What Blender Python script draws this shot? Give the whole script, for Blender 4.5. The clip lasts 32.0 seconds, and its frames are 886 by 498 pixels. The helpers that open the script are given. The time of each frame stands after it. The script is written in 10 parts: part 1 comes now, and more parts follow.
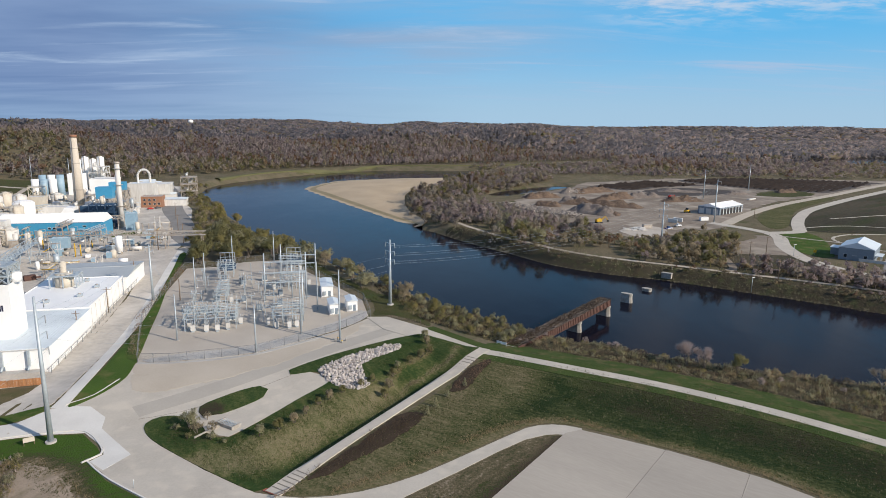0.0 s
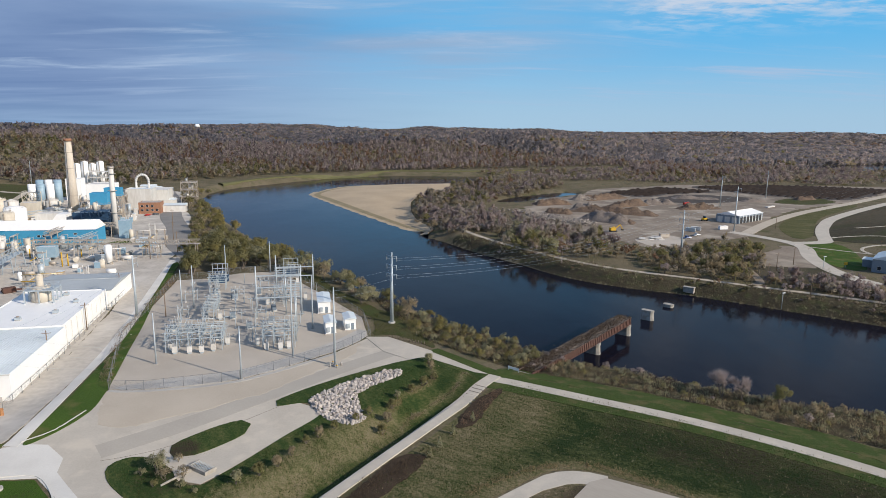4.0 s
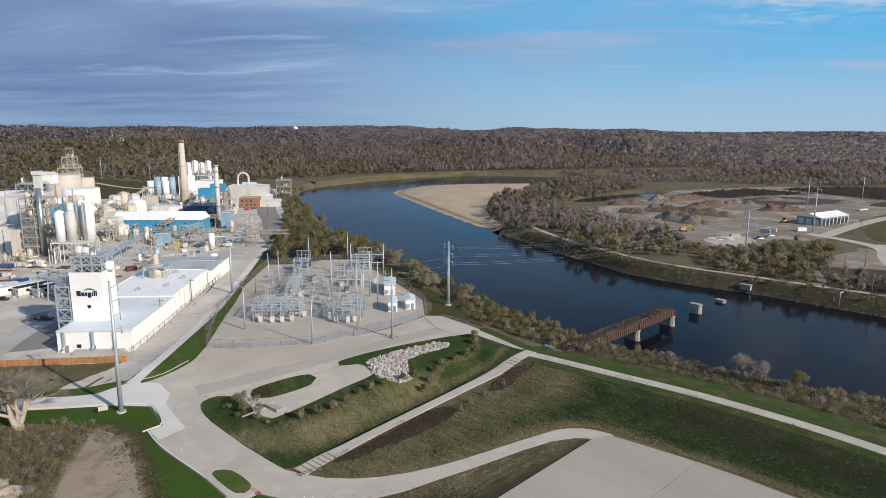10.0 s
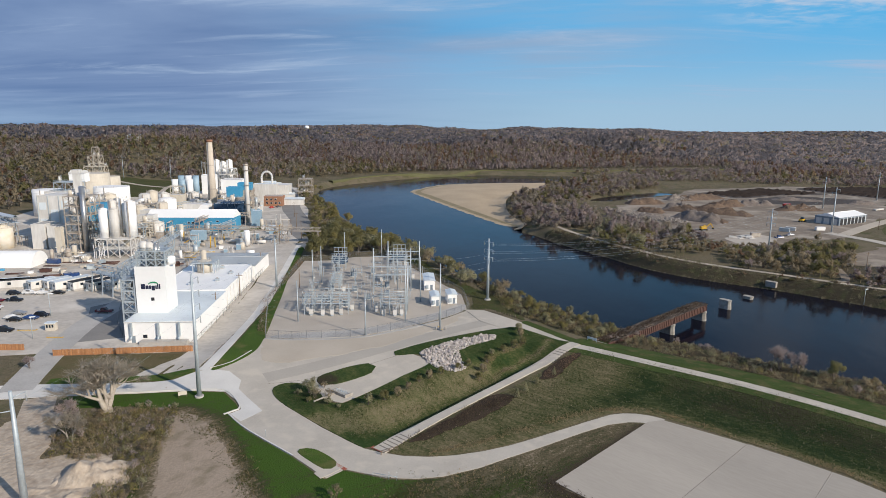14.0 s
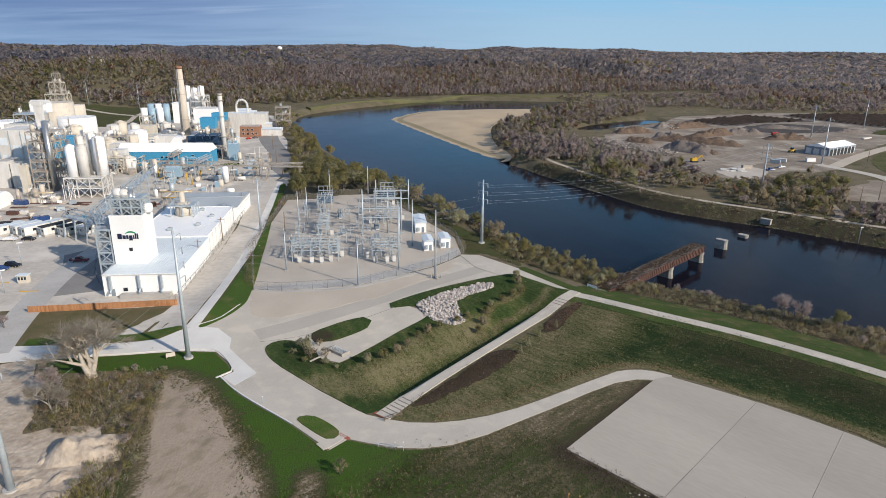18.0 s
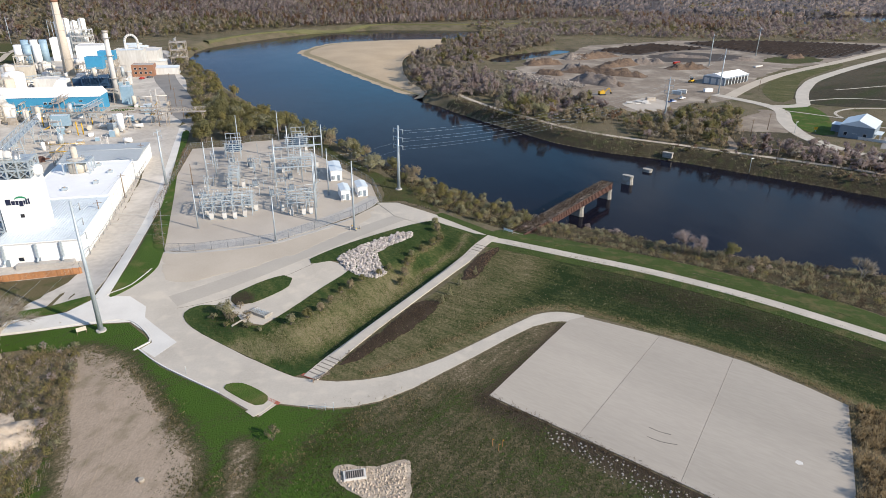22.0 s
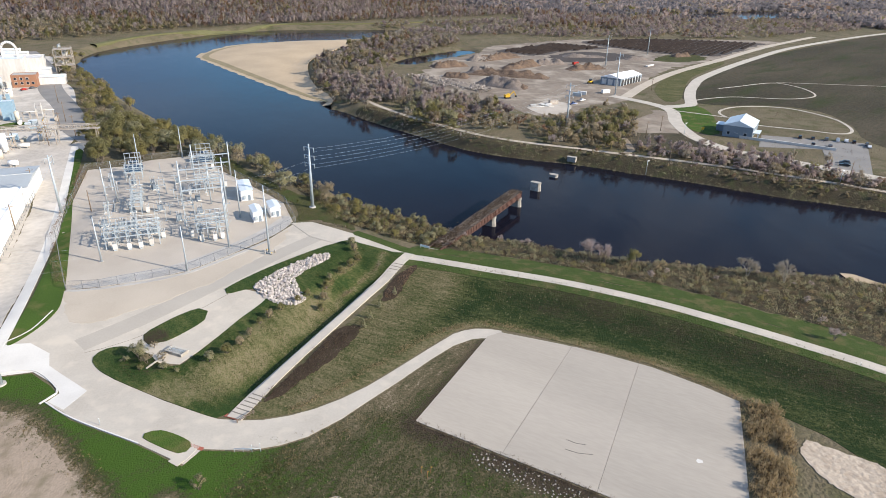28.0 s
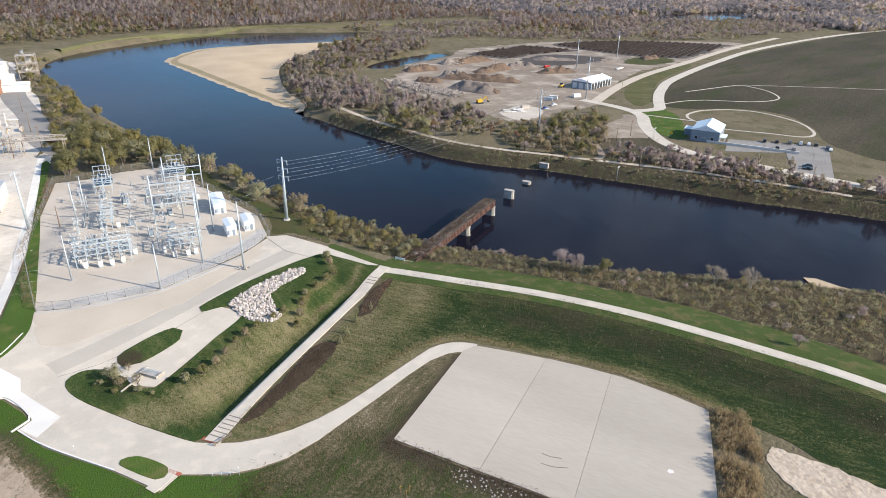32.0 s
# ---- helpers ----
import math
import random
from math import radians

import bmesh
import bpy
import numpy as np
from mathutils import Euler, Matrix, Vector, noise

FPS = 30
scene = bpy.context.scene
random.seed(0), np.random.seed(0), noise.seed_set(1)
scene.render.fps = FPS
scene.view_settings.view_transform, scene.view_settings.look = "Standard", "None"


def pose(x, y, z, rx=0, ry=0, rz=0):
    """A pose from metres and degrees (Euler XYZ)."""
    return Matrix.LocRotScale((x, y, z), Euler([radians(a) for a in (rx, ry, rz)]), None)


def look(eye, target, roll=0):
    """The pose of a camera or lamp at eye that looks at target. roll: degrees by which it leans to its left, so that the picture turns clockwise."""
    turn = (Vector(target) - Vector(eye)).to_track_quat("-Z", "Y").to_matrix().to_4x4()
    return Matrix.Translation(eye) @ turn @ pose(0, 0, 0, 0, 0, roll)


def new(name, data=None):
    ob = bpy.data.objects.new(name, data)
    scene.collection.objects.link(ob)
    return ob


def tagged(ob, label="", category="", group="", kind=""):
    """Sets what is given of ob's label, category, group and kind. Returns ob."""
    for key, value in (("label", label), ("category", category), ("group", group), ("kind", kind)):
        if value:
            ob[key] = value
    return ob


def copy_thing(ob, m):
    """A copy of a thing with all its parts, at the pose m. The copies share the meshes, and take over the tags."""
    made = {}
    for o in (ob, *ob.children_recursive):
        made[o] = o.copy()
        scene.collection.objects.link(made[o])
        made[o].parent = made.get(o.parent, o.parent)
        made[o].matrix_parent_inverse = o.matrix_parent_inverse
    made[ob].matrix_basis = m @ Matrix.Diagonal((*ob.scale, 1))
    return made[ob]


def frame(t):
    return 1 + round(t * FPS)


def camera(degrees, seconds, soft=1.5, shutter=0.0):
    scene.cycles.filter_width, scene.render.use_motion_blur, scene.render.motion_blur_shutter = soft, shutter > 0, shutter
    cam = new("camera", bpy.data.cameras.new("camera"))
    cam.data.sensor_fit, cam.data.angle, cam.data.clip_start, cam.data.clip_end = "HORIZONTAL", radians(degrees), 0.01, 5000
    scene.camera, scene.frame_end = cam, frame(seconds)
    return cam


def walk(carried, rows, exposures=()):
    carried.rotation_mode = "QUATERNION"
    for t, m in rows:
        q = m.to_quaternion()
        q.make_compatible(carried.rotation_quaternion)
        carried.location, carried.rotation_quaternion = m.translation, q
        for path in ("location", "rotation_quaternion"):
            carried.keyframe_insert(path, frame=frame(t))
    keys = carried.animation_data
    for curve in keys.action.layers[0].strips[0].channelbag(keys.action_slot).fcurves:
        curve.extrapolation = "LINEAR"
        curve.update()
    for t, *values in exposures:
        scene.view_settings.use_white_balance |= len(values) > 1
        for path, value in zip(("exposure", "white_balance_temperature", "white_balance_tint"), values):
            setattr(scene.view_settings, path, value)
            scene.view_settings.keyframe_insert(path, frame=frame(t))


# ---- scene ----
from mathutils.geometry import delaunay_2d_cdt

cam = camera(70.7, 32.0, 0.6)
PATH = [
    (0, (-2.637, -17.444, 65.02), (-2.584, -15.484, 64.626), 0.6),
    (0.5, (-2.821, -15.379, 64.645), (-2.768, -13.418, 64.256), 0.7),
    (1, (-2.601, -13.189, 64.561), (-2.552, -11.227, 64.174), 0.7),
    (1.5, (-2.679, -10.909, 64.626), (-2.632, -8.947, 64.24), 0.8),
    (2, (-2.775, -8.379, 64.427), (-2.731, -6.416, 64.044), 0.8),
    (2.5, (-3.098, -5.705, 64.754), (-3.054, -3.743, 64.37), 0.7),
    (4.5, (-1.208, 1.222, 63.976), (-1.199, 3.186, 63.601), 0.7),
    (5, (-0.601, 1.627, 63.661), (-0.63, 3.592, 63.289), 0.8),
    (5.5, (0.476, 0.977, 63.555), (0.405, 2.941, 63.184), 0.7),
    (6, (2.136, 0.212, 64.151), (2.038, 2.174, 63.772), 0.6),
    (6.5, (3.821, -1.547, 64.369), (3.707, 0.413, 63.991), 0.6),
    (7, (5.217, -3.337, 64.18), (5.086, -1.377, 63.804), 0.6),
    (7.5, (6.527, -5.584, 64.174), (6.375, -3.626, 63.798), 0.5),
    (8, (7.809, -8.183, 64.162), (7.634, -6.226, 63.786), 0.5),
    (8.5, (9.068, -11.211, 64.188), (8.871, -9.256, 63.813), 0.4),
    (9, (10.101, -14.342, 64.299), (9.883, -12.39, 63.923), 0.4),
    (9.5, (10.81, -17.662, 64.435), (10.571, -15.713, 64.059), 0.3),
    (10, (10.995, -20.921, 64.623), (10.741, -18.974, 64.245), 0.4),
    (10.5, (11.046, -24.391, 64.947), (10.786, -22.444, 64.566), 0.4),
    (11, (10.052, -27.097, 64.892), (9.788, -25.151, 64.512), 0.4),
    (11.5, (8.361, -29.307, 64.797), (8.094, -27.361, 64.418), 0.4),
    (12, (6.438, -30.877, 65.011), (6.167, -28.932, 64.631), 0.4),
    (12.5, (4.15, -31.716, 64.929), (3.884, -29.77, 64.55), 0.5),
    (13, (2.211, -32.083, 64.844), (1.94, -30.138, 64.465), 0.4),
    (13.5, (0.632, -32.086, 65.099), (0.36, -30.141, 64.72), 0.4),
    (14, (-0.972, -31.458, 65.301), (-1.241, -29.513, 64.92), 0.5),
    (14.5, (-2.178, -30.44, 65.371), (-2.44, -28.493, 64.992), 0.5),
    (16.5, (-5.314, -25.373, 67.067), (-5.549, -23.426, 66.676), 0.3),
    (17, (-6.402, -23.877, 67.987), (-6.621, -21.949, 67.503), 0.4),
    (17.5, (-7.053, -22.914, 68.901), (-7.259, -21.007, 68.337), 0.5),
    (18, (-7.381, -21.849, 69.727), (-7.573, -19.955, 69.112), 0.6),
    (18.5, (-7.955, -20.931, 70.616), (-8.129, -19.047, 69.968), 0.7),
    (19, (-8.069, -20.624, 71.046), (-8.225, -18.749, 70.37), 0.7),
    (19.5, (-7.992, -20.704, 71.969), (-8.109, -18.839, 71.258), 0.7),
    (20, (-8.209, -20.938, 72.774), (-8.279, -19.08, 72.036), 0.8),
    (20.5, (-8.052, -20.926, 73.433), (-8.085, -19.076, 72.675), 0.8),
    (21, (-8.136, -20.946, 74.195), (-8.129, -19.103, 73.417), 0.9),
    (21.5, (-7.899, -21.086, 74.71), (-7.86, -19.252, 73.913), 0.8),
    (22, (-7.774, -20.974, 75.268), (-7.7, -19.15, 74.451), 0.8),
    (22.5, (-7.854, -20.893, 75.986), (-7.747, -19.077, 75.153), 0.9),
    (23, (-7.962, -20.912, 76.651), (-7.825, -19.099, 75.818), 1.0),
    (23.5, (-8.072, -20.69, 77.346), (-7.91, -18.879, 76.513), 1.0),
    (24, (-8.084, -20.764, 77.851), (-7.899, -18.954, 77.019), 1.1),
    (24.5, (-8.174, -20.699, 78.547), (-7.965, -18.891, 77.716), 1.2),
    (25, (-8.11, -20.722, 79.209), (-7.878, -18.918, 78.379), 1.2),
    (25.5, (-8.182, -20.579, 79.863), (-7.928, -18.777, 79.032), 1.2),
    (27.5, (-8.288, -20.586, 82.295), (-7.96, -18.796, 81.466), 1.3),
    (28, (-8.236, -20.617, 82.909), (-7.896, -18.829, 82.08), 1.3),
    (28.5, (-8.225, -20.653, 83.51), (-7.873, -18.867, 82.681), 1.4),
    (29, (-8.279, -20.571, 84.047), (-7.916, -18.787, 83.218), 1.4),
    (29.5, (-8.215, -20.578, 84.556), (-7.844, -18.796, 83.727), 1.4),
    (30, (-8.275, -20.487, 85.278), (-7.895, -18.708, 84.447), 1.4),
    (30.5, (-8.06, -20.48, 85.764), (-7.672, -18.703, 84.932), 1.4),
    (31, (-8.114, -20.407, 86.206), (-7.716, -18.632, 85.375), 1.4),
    (31.5, (-8.361, -20.345, 86.908), (-7.951, -18.573, 86.075), 1.5),
    (32, (-8.168, -20.396, 87.252), (-7.751, -18.625, 86.422), 1.4),
]
walk(cam, [(t, look(eye, target, roll)) for t, eye, target, roll in PATH], [(0, -0.1), (14.5, -0.2), (17, -0.18), (19, 0.08), (21, 0.17), (23, 0.25), (28, 0.5), (32, 0.65)])

# ---- sky, sun ----
SUN = Vector((0.857, -0.516, 0.527)).normalized()
sun_data = bpy.data.lights.new("sun", "SUN")
sun_data.energy, sun_data.angle, sun_data.color = 5.4, radians(0.53), (1.0, 0.89, 0.77)
new("sun", sun_data).matrix_world = look((0, 0, 0), -SUN)

world = bpy.data.worlds.new("sky")
scene.world = world
world.use_nodes = True
wn, wl = world.node_tree.nodes, world.node_tree.links
wn.clear()
w_out, w_bg, w_sky = wn.new("ShaderNodeOutputWorld"), wn.new("ShaderNodeBackground"), wn.new("ShaderNodeTexSky")
w_sky.sky_type, w_sky.sun_disc = "NISHITA", False
w_sky.sun_elevation, w_sky.sun_rotation = math.asin(SUN.z), math.atan2(SUN.x, SUN.y)
w_sky.air_density, w_sky.dust_density, w_sky.ozone_density = 1.0, 0.0, 5.0
w_bg.inputs["Strength"].default_value = 0.085
# thin high cloud, as streaks of noise on a plane far overhead
w_co, w_sep, w_add = wn.new("ShaderNodeTexCoord"), wn.new("ShaderNodeSeparateXYZ"), wn.new("ShaderNodeMath")
w_add.operation, w_add.inputs[1].default_value = "ADD", 0.08
wl.new(w_co.outputs["Generated"], w_sep.inputs[0])
wl.new(w_sep.outputs["Z"], w_add.inputs[0])
w_div = wn.new("ShaderNodeVectorMath")
w_div.operation = "DIVIDE"
w_all = wn.new("ShaderNodeCombineXYZ")
for axis in "XYZ":
    wl.new(w_add.outputs[0], w_all.inputs[axis])
wl.new(w_co.outputs["Generated"], w_div.inputs[0])
wl.new(w_all.outputs[0], w_div.inputs[1])


def cloud_layer(turn, stretch, scale, lo, hi, warp, rough=0.6):
    m, n, r = wn.new("ShaderNodeMapping"), wn.new("ShaderNodeTexNoise"), wn.new("ShaderNodeMapRange")
    m.inputs["Rotation"].default_value[2], m.inputs["Scale"].default_value = radians(turn), stretch
    n.inputs["Scale"].default_value, n.inputs["Detail"].default_value, n.inputs["Roughness"].default_value = scale, 9, rough
    n.inputs["Distortion"].default_value = warp
    r.inputs["From Min"].default_value, r.inputs["From Max"].default_value, r.interpolation_type = lo, hi, "SMOOTHSTEP"
    wl.new(w_div.outputs[0], m.inputs[0])
    wl.new(m.outputs[0], n.inputs["Vector"])
    wl.new(n.outputs["Fac"], r.inputs["Value"])
    return r.outputs[0]


def sky_value(fac, a, b):
    """a and b mixed by a factor that may be a number or a socket."""
    m = wn.new("ShaderNodeMix")
    m.data_type = "RGBA"
    for slot, v in ((0, fac), (6, a), (7, b)):
        if isinstance(v, (int, float)):
            m.inputs[slot].default_value = v
        elif isinstance(v, tuple):
            m.inputs[slot].default_value = (*v, 1)
        else:
            wl.new(v, m.inputs[slot])
    return m.outputs[2]


def sky_ramp(socket, lo, hi):
    r = wn.new("ShaderNodeMapRange")
    r.inputs["From Min"].default_value, r.inputs["From Max"].default_value, r.interpolation_type = lo, hi, "SMOOTHSTEP"
    wl.new(socket, r.inputs["Value"])
    return r.outputs[0]


def sky_times(a, b):
    m = wn.new("ShaderNodeMath")
    m.operation = "MULTIPLY"
    wl.new(a, m.inputs[0])
    wl.new(b, m.inputs[1])
    return m.outputs[0]


veil = cloud_layer(18, (0.45, 0.8, 1.0), 0.55, 0.3, 0.62, 0.4, 0.52)
wisps = cloud_layer(12, (0.35, 1.2, 1.0), 1.5, 0.5, 0.78, 0.6, 0.62)
haze = cloud_layer(-20, (0.5, 1.0, 1.0), 0.7, 0.35, 0.75, 0.3)
puffs = cloud_layer(-10, (0.75, 1.0, 1.0), 5.2, 0.38, 0.64, 0.3)
clear_blue = sky_value(0.8, w_sky.outputs[0], (1.5, 6.6, 11.8))
clear_blue = sky_value(sky_ramp(w_sep.outputs["Z"], 0.17, 0.45), clear_blue, (0.5, 1.5, 3.6))
pale_rim = sky_ramp(w_sep.outputs["Z"], 0.15, 0.0)
sky_colour = sky_value(pale_rim, clear_blue, (4.8, 7.2, 9.4))
# a grey-blue cloud sheet lies to the north-west, with a paler fringe
bank = sky_times(sky_ramp(w_sep.outputs["X"], 0.12, -0.5), sky_ramp(w_sep.outputs["Z"], -0.1, 0.06))
fringe = sky_times(haze, sky_times(sky_ramp(w_sep.outputs["X"], 0.42, 0.0), sky_ramp(w_sep.outputs["Z"], 0.02, 0.12)))
sky_colour = sky_value(fringe, sky_colour, (4.0, 5.8, 8.3))
sky_colour = sky_value(bank, sky_colour, sky_value(veil, (1.6, 2.75, 5.4), (3.2, 4.6, 7.4)))
sky_colour = sky_value(sky_times(wisps, sky_ramp(w_sep.outputs["Z"], 0.0, 0.1)), sky_colour, (5.2, 6.8, 9.3))
sky_colour = sky_value(sky_times(sky_ramp(w_sep.outputs["X"], 0.2, 0.34), sky_times(puffs, sky_ramp(w_sep.outputs["Z"], 0.12, 0.18))), sky_colour, (7.0, 8.2, 10.0))
wl.new(sky_colour, w_bg.inputs["Color"])
wl.new(w_bg.outputs[0], w_out.inputs[0])


# ---- materials ----
def linear(c):
    return (*c, 1.0)


def mat(name, base, other=None, fine=3.0, coarse=0.15, mix=0.5, rough=0.85, metal=0.0, bump=0.0, bump_scale=None, spread=0.0, warm=None, stretch=(1, 1, 1), spec=0.5, turn=0.0):
    """A surface of two colours mixed by coarse and fine noise, with fine relief; spread: how far single pieces differ."""
    m = bpy.data.materials.new(name)
    m.use_nodes = True
    n, l = m.node_tree.nodes, m.node_tree.links
    b = n["Principled BSDF"]
    b.inputs["Roughness"].default_value, b.inputs["Metallic"].default_value = rough, metal
    b.inputs["Specular IOR Level"].default_value = spec
    other = other or tuple(min(1, v * 0.72) for v in base)
    geo, mp = n.new("ShaderNodeNewGeometry"), n.new("ShaderNodeMapping")
    mp.vector_type, mp.inputs["Rotation"].default_value[2] = "TEXTURE", radians(turn)
    mp.inputs["Scale"].default_value = [1 / v for v in stretch]
    l.new(geo.outputs["Position"], mp.inputs[0])

    def noise_of(scale, detail=5, lo=0.35, hi=0.65):
        t, r = n.new("ShaderNodeTexNoise"), n.new("ShaderNodeMapRange")
        t.inputs["Scale"].default_value, t.inputs["Detail"].default_value = scale, detail
        r.inputs["From Min"].default_value, r.inputs["From Max"].default_value = lo, hi
        l.new(mp.outputs[0], t.inputs["Vector"])
        l.new(t.outputs["Fac"], r.inputs["Value"])
        return r.outputs[0], t.outputs["Fac"]

    big, _ = noise_of(coarse)
    small, raw = noise_of(fine)
    fac = n.new("ShaderNodeMix")
    fac.data_type, fac.inputs[0].default_value = "FLOAT", mix
    l.new(big, fac.inputs[2])
    l.new(small, fac.inputs[3])
    col = n.new("ShaderNodeMix")
    col.data_type, col.inputs[6].default_value, col.inputs[7].default_value = "RGBA", linear(base), linear(other)
    l.new(fac.outputs[0], col.inputs[0])
    out = col.outputs[2]
    if warm:
        patch, _ = noise_of(coarse * 2.7, 3, 0.5, 0.72)
        w = n.new("ShaderNodeMix")
        w.data_type, w.inputs[7].default_value = "RGBA", linear(warm)
        l.new(patch, w.inputs[0])
        l.new(out, w.inputs[6])
        out = w.outputs[2]
    if spread:
        info, hsv, rng = n.new("ShaderNodeObjectInfo"), n.new("ShaderNodeHueSaturation"), n.new("ShaderNodeMapRange")
        isl, mx = n.new("ShaderNodeNewGeometry"), n.new("ShaderNodeMath")
        mx.operation = "FRACT"
        sm = n.new("ShaderNodeMath")
        sm.operation = "ADD"
        l.new(info.outputs["Random"], sm.inputs[0])
        l.new(isl.outputs["Random Per Island"], sm.inputs[1])
        l.new(sm.outputs[0], mx.inputs[0])
        rng.inputs["To Min"].default_value, rng.inputs["To Max"].default_value = 1 - spread, 1 + spread
        l.new(mx.outputs[0], rng.inputs["Value"])
        l.new(rng.outputs[0], hsv.inputs["Value"])
        l.new(out, hsv.inputs["Color"])
        out = hsv.outputs[0]
    l.new(out, b.inputs["Base Color"])
    if bump:
        t, bp = n.new("ShaderNodeTexNoise"), n.new("ShaderNodeBump")
        t.inputs["Scale"].default_value, t.inputs["Detail"].default_value = bump_scale or fine, 6
        bp.inputs["Strength"].default_value, bp.inputs["Distance"].default_value = 1.0, bump
        l.new(mp.outputs[0], t.inputs["Vector"])
        l.new(t.outputs["Fac"], bp.inputs["Height"])
        l.new(bp.outputs[0], b.inputs["Normal"])
    return m


LAWN = mat("mown_lawn", (0.068, 0.115, 0.022), (0.044, 0.08, 0.017), 2.4, 0.07, 0.5, 0.95, bump=0.18, bump_scale=3, warm=(0.125, 0.12, 0.045), spec=0.08)
VERGE = mat("verge_grass", (0.066, 0.092, 0.026), (0.04, 0.062, 0.019), 2.2, 0.11, 0.55, 0.95, bump=0.22, bump_scale=3, warm=(0.11, 0.1, 0.045), spec=0.08)
DRYGRASS = mat("dry_levee_grass", (0.05, 0.066, 0.022), (0.12, 0.108, 0.05), 2.6, 0.09, 0.55, 0.95, bump=0.3, bump_scale=3, warm=(0.15, 0.125, 0.07), spec=0.08, stretch=(0.35, 1, 1), turn=-36)
BANKSOIL = mat("bank_soil", (0.085, 0.072, 0.045), (0.05, 0.042, 0.028), 1.0, 0.1, 0.5, 0.96, bump=0.5, bump_scale=1.3, warm=(0.075, 0.08, 0.036), spec=0.08)
DULL = mat("dull_grass", (0.05, 0.06, 0.022), (0.09, 0.08, 0.04), 2.4, 0.07, 0.5, 0.95, bump=0.3, bump_scale=3, warm=(0.055, 0.078, 0.024), spec=0.08)
SCRUB = mat("scrub_ground", (0.105, 0.09, 0.055), (0.18, 0.15, 0.1), 0.9, 0.035, 0.5, 0.97, bump=0.5, bump_scale=1.4, warm=(0.085, 0.088, 0.042), spec=0.08)
MEADOW = mat("prairie_field", (0.04, 0.037, 0.025), (0.088, 0.075, 0.052), 0.6, 0.022, 0.4, 0.97, bump=0.6, bump_scale=0.8, warm=(0.04, 0.048, 0.02), spec=0.08, stretch=(0.25, 1, 1), turn=35)
MULCH = mat("dark_mulch", (0.036, 0.026, 0.018), (0.075, 0.055, 0.038), 4.0, 0.3, 0.6, 0.97, bump=0.15, bump_scale=5, spec=0.1)
CONCRETE = mat("road_concrete", (0.49, 0.447, 0.38), (0.405, 0.365, 0.308), 2.5, 0.1, 0.35, 0.9, bump=0.01, warm=(0.52, 0.468, 0.388))
NEWCONC = mat("new_concrete", (0.65, 0.63, 0.585), (0.56, 0.54, 0.5), 3.0, 0.15, 0.3, 0.9, bump=0.01)
OLDCONC = mat("grey_concrete", (0.45, 0.43, 0.4), (0.34, 0.325, 0.3), 2.0, 0.12, 0.4, 0.92, bump=0.02)
PADCONC = mat("pad_concrete", (0.425, 0.38, 0.318), (0.352, 0.314, 0.262), 2.2, 0.07, 0.35, 0.88, bump=0.006, stretch=(0.2, 1, 1), turn=-38)
GRAVEL = mat("yard_gravel", (0.48, 0.43, 0.365), (0.37, 0.325, 0.27), 5.0, 0.09, 0.5, 0.95, bump=0.05, bump_scale=6)
TANGRAVEL = mat("tan_gravel", (0.48, 0.42, 0.34), (0.4, 0.345, 0.275), 4.0, 0.08, 0.45, 0.95, bump=0.04, bump_scale=6)
DIRT = mat("bare_dirt", (0.36, 0.285, 0.215), (0.26, 0.205, 0.15), 2.6, 0.1, 0.5, 0.96, bump=0.1, bump_scale=3, warm=(0.19, 0.155, 0.1), stretch=(1, 0.6, 1), turn=-20)
DARKDIRT = mat("compost_soil", (0.02, 0.016, 0.015), (0.04, 0.032, 0.028), 1.5, 0.05, 0.5, 0.97, bump=0.2, bump_scale=1.6, spec=0.05)
YARD = mat("packed_yard_soil", (0.27, 0.22, 0.17), (0.14, 0.11, 0.08), 0.25, 0.02, 0.4, 0.95, bump=0.15, bump_scale=1.5, warm=(0.38, 0.33, 0.265))
SAND = mat("river_sand", (0.46, 0.36, 0.24), (0.36, 0.28, 0.185), 0.6, 0.03, 0.4, 0.95, bump=0.08, bump_scale=1.2)
PALESAND = mat("pale_sand", (0.5, 0.42, 0.33), (0.34, 0.28, 0.215), 1.2, 0.15, 0.5, 0.95, bump=0.3, bump_scale=0.9, warm=(0.3, 0.24, 0.18))
ASPHALT = mat("asphalt", (0.18, 0.172, 0.162), (0.24, 0.228, 0.21), 1.5, 0.08, 0.4, 0.9, bump=0.01)
PLANTYARD = mat("plant_yard", (0.55, 0.505, 0.44), (0.37, 0.335, 0.29), 0.6, 0.03, 0.45, 0.92, bump=0.02, warm=(0.6, 0.555, 0.49))
ROCK = mat("riprap_limestone", (0.46, 0.42, 0.385), (0.33, 0.295, 0.27), 3.0, 0.6, 0.5, 0.9, bump=0.08, spread=0.25)
WHITE = mat("white_sheet", (0.87, 0.87, 0.85), (0.8, 0.8, 0.78), 0.8, 0.08, 0.3, 0.55, bump=0.004)
DIRTYWHITE = mat("weathered_white", (0.7, 0.69, 0.66), (0.52, 0.5, 0.46), 0.9, 0.12, 0.45, 0.6, stretch=(1, 1, 0.2))
ROOFGREY = mat("grey_roof", (0.42, 0.45, 0.46), (0.34, 0.365, 0.37), 0.9, 0.07, 0.3, 0.5, bump=0.003)
PALEROOF = mat("pale_metal_roof", (0.66, 0.72, 0.75), (0.56, 0.61, 0.63), 0.9, 0.08, 0.3, 0.45)
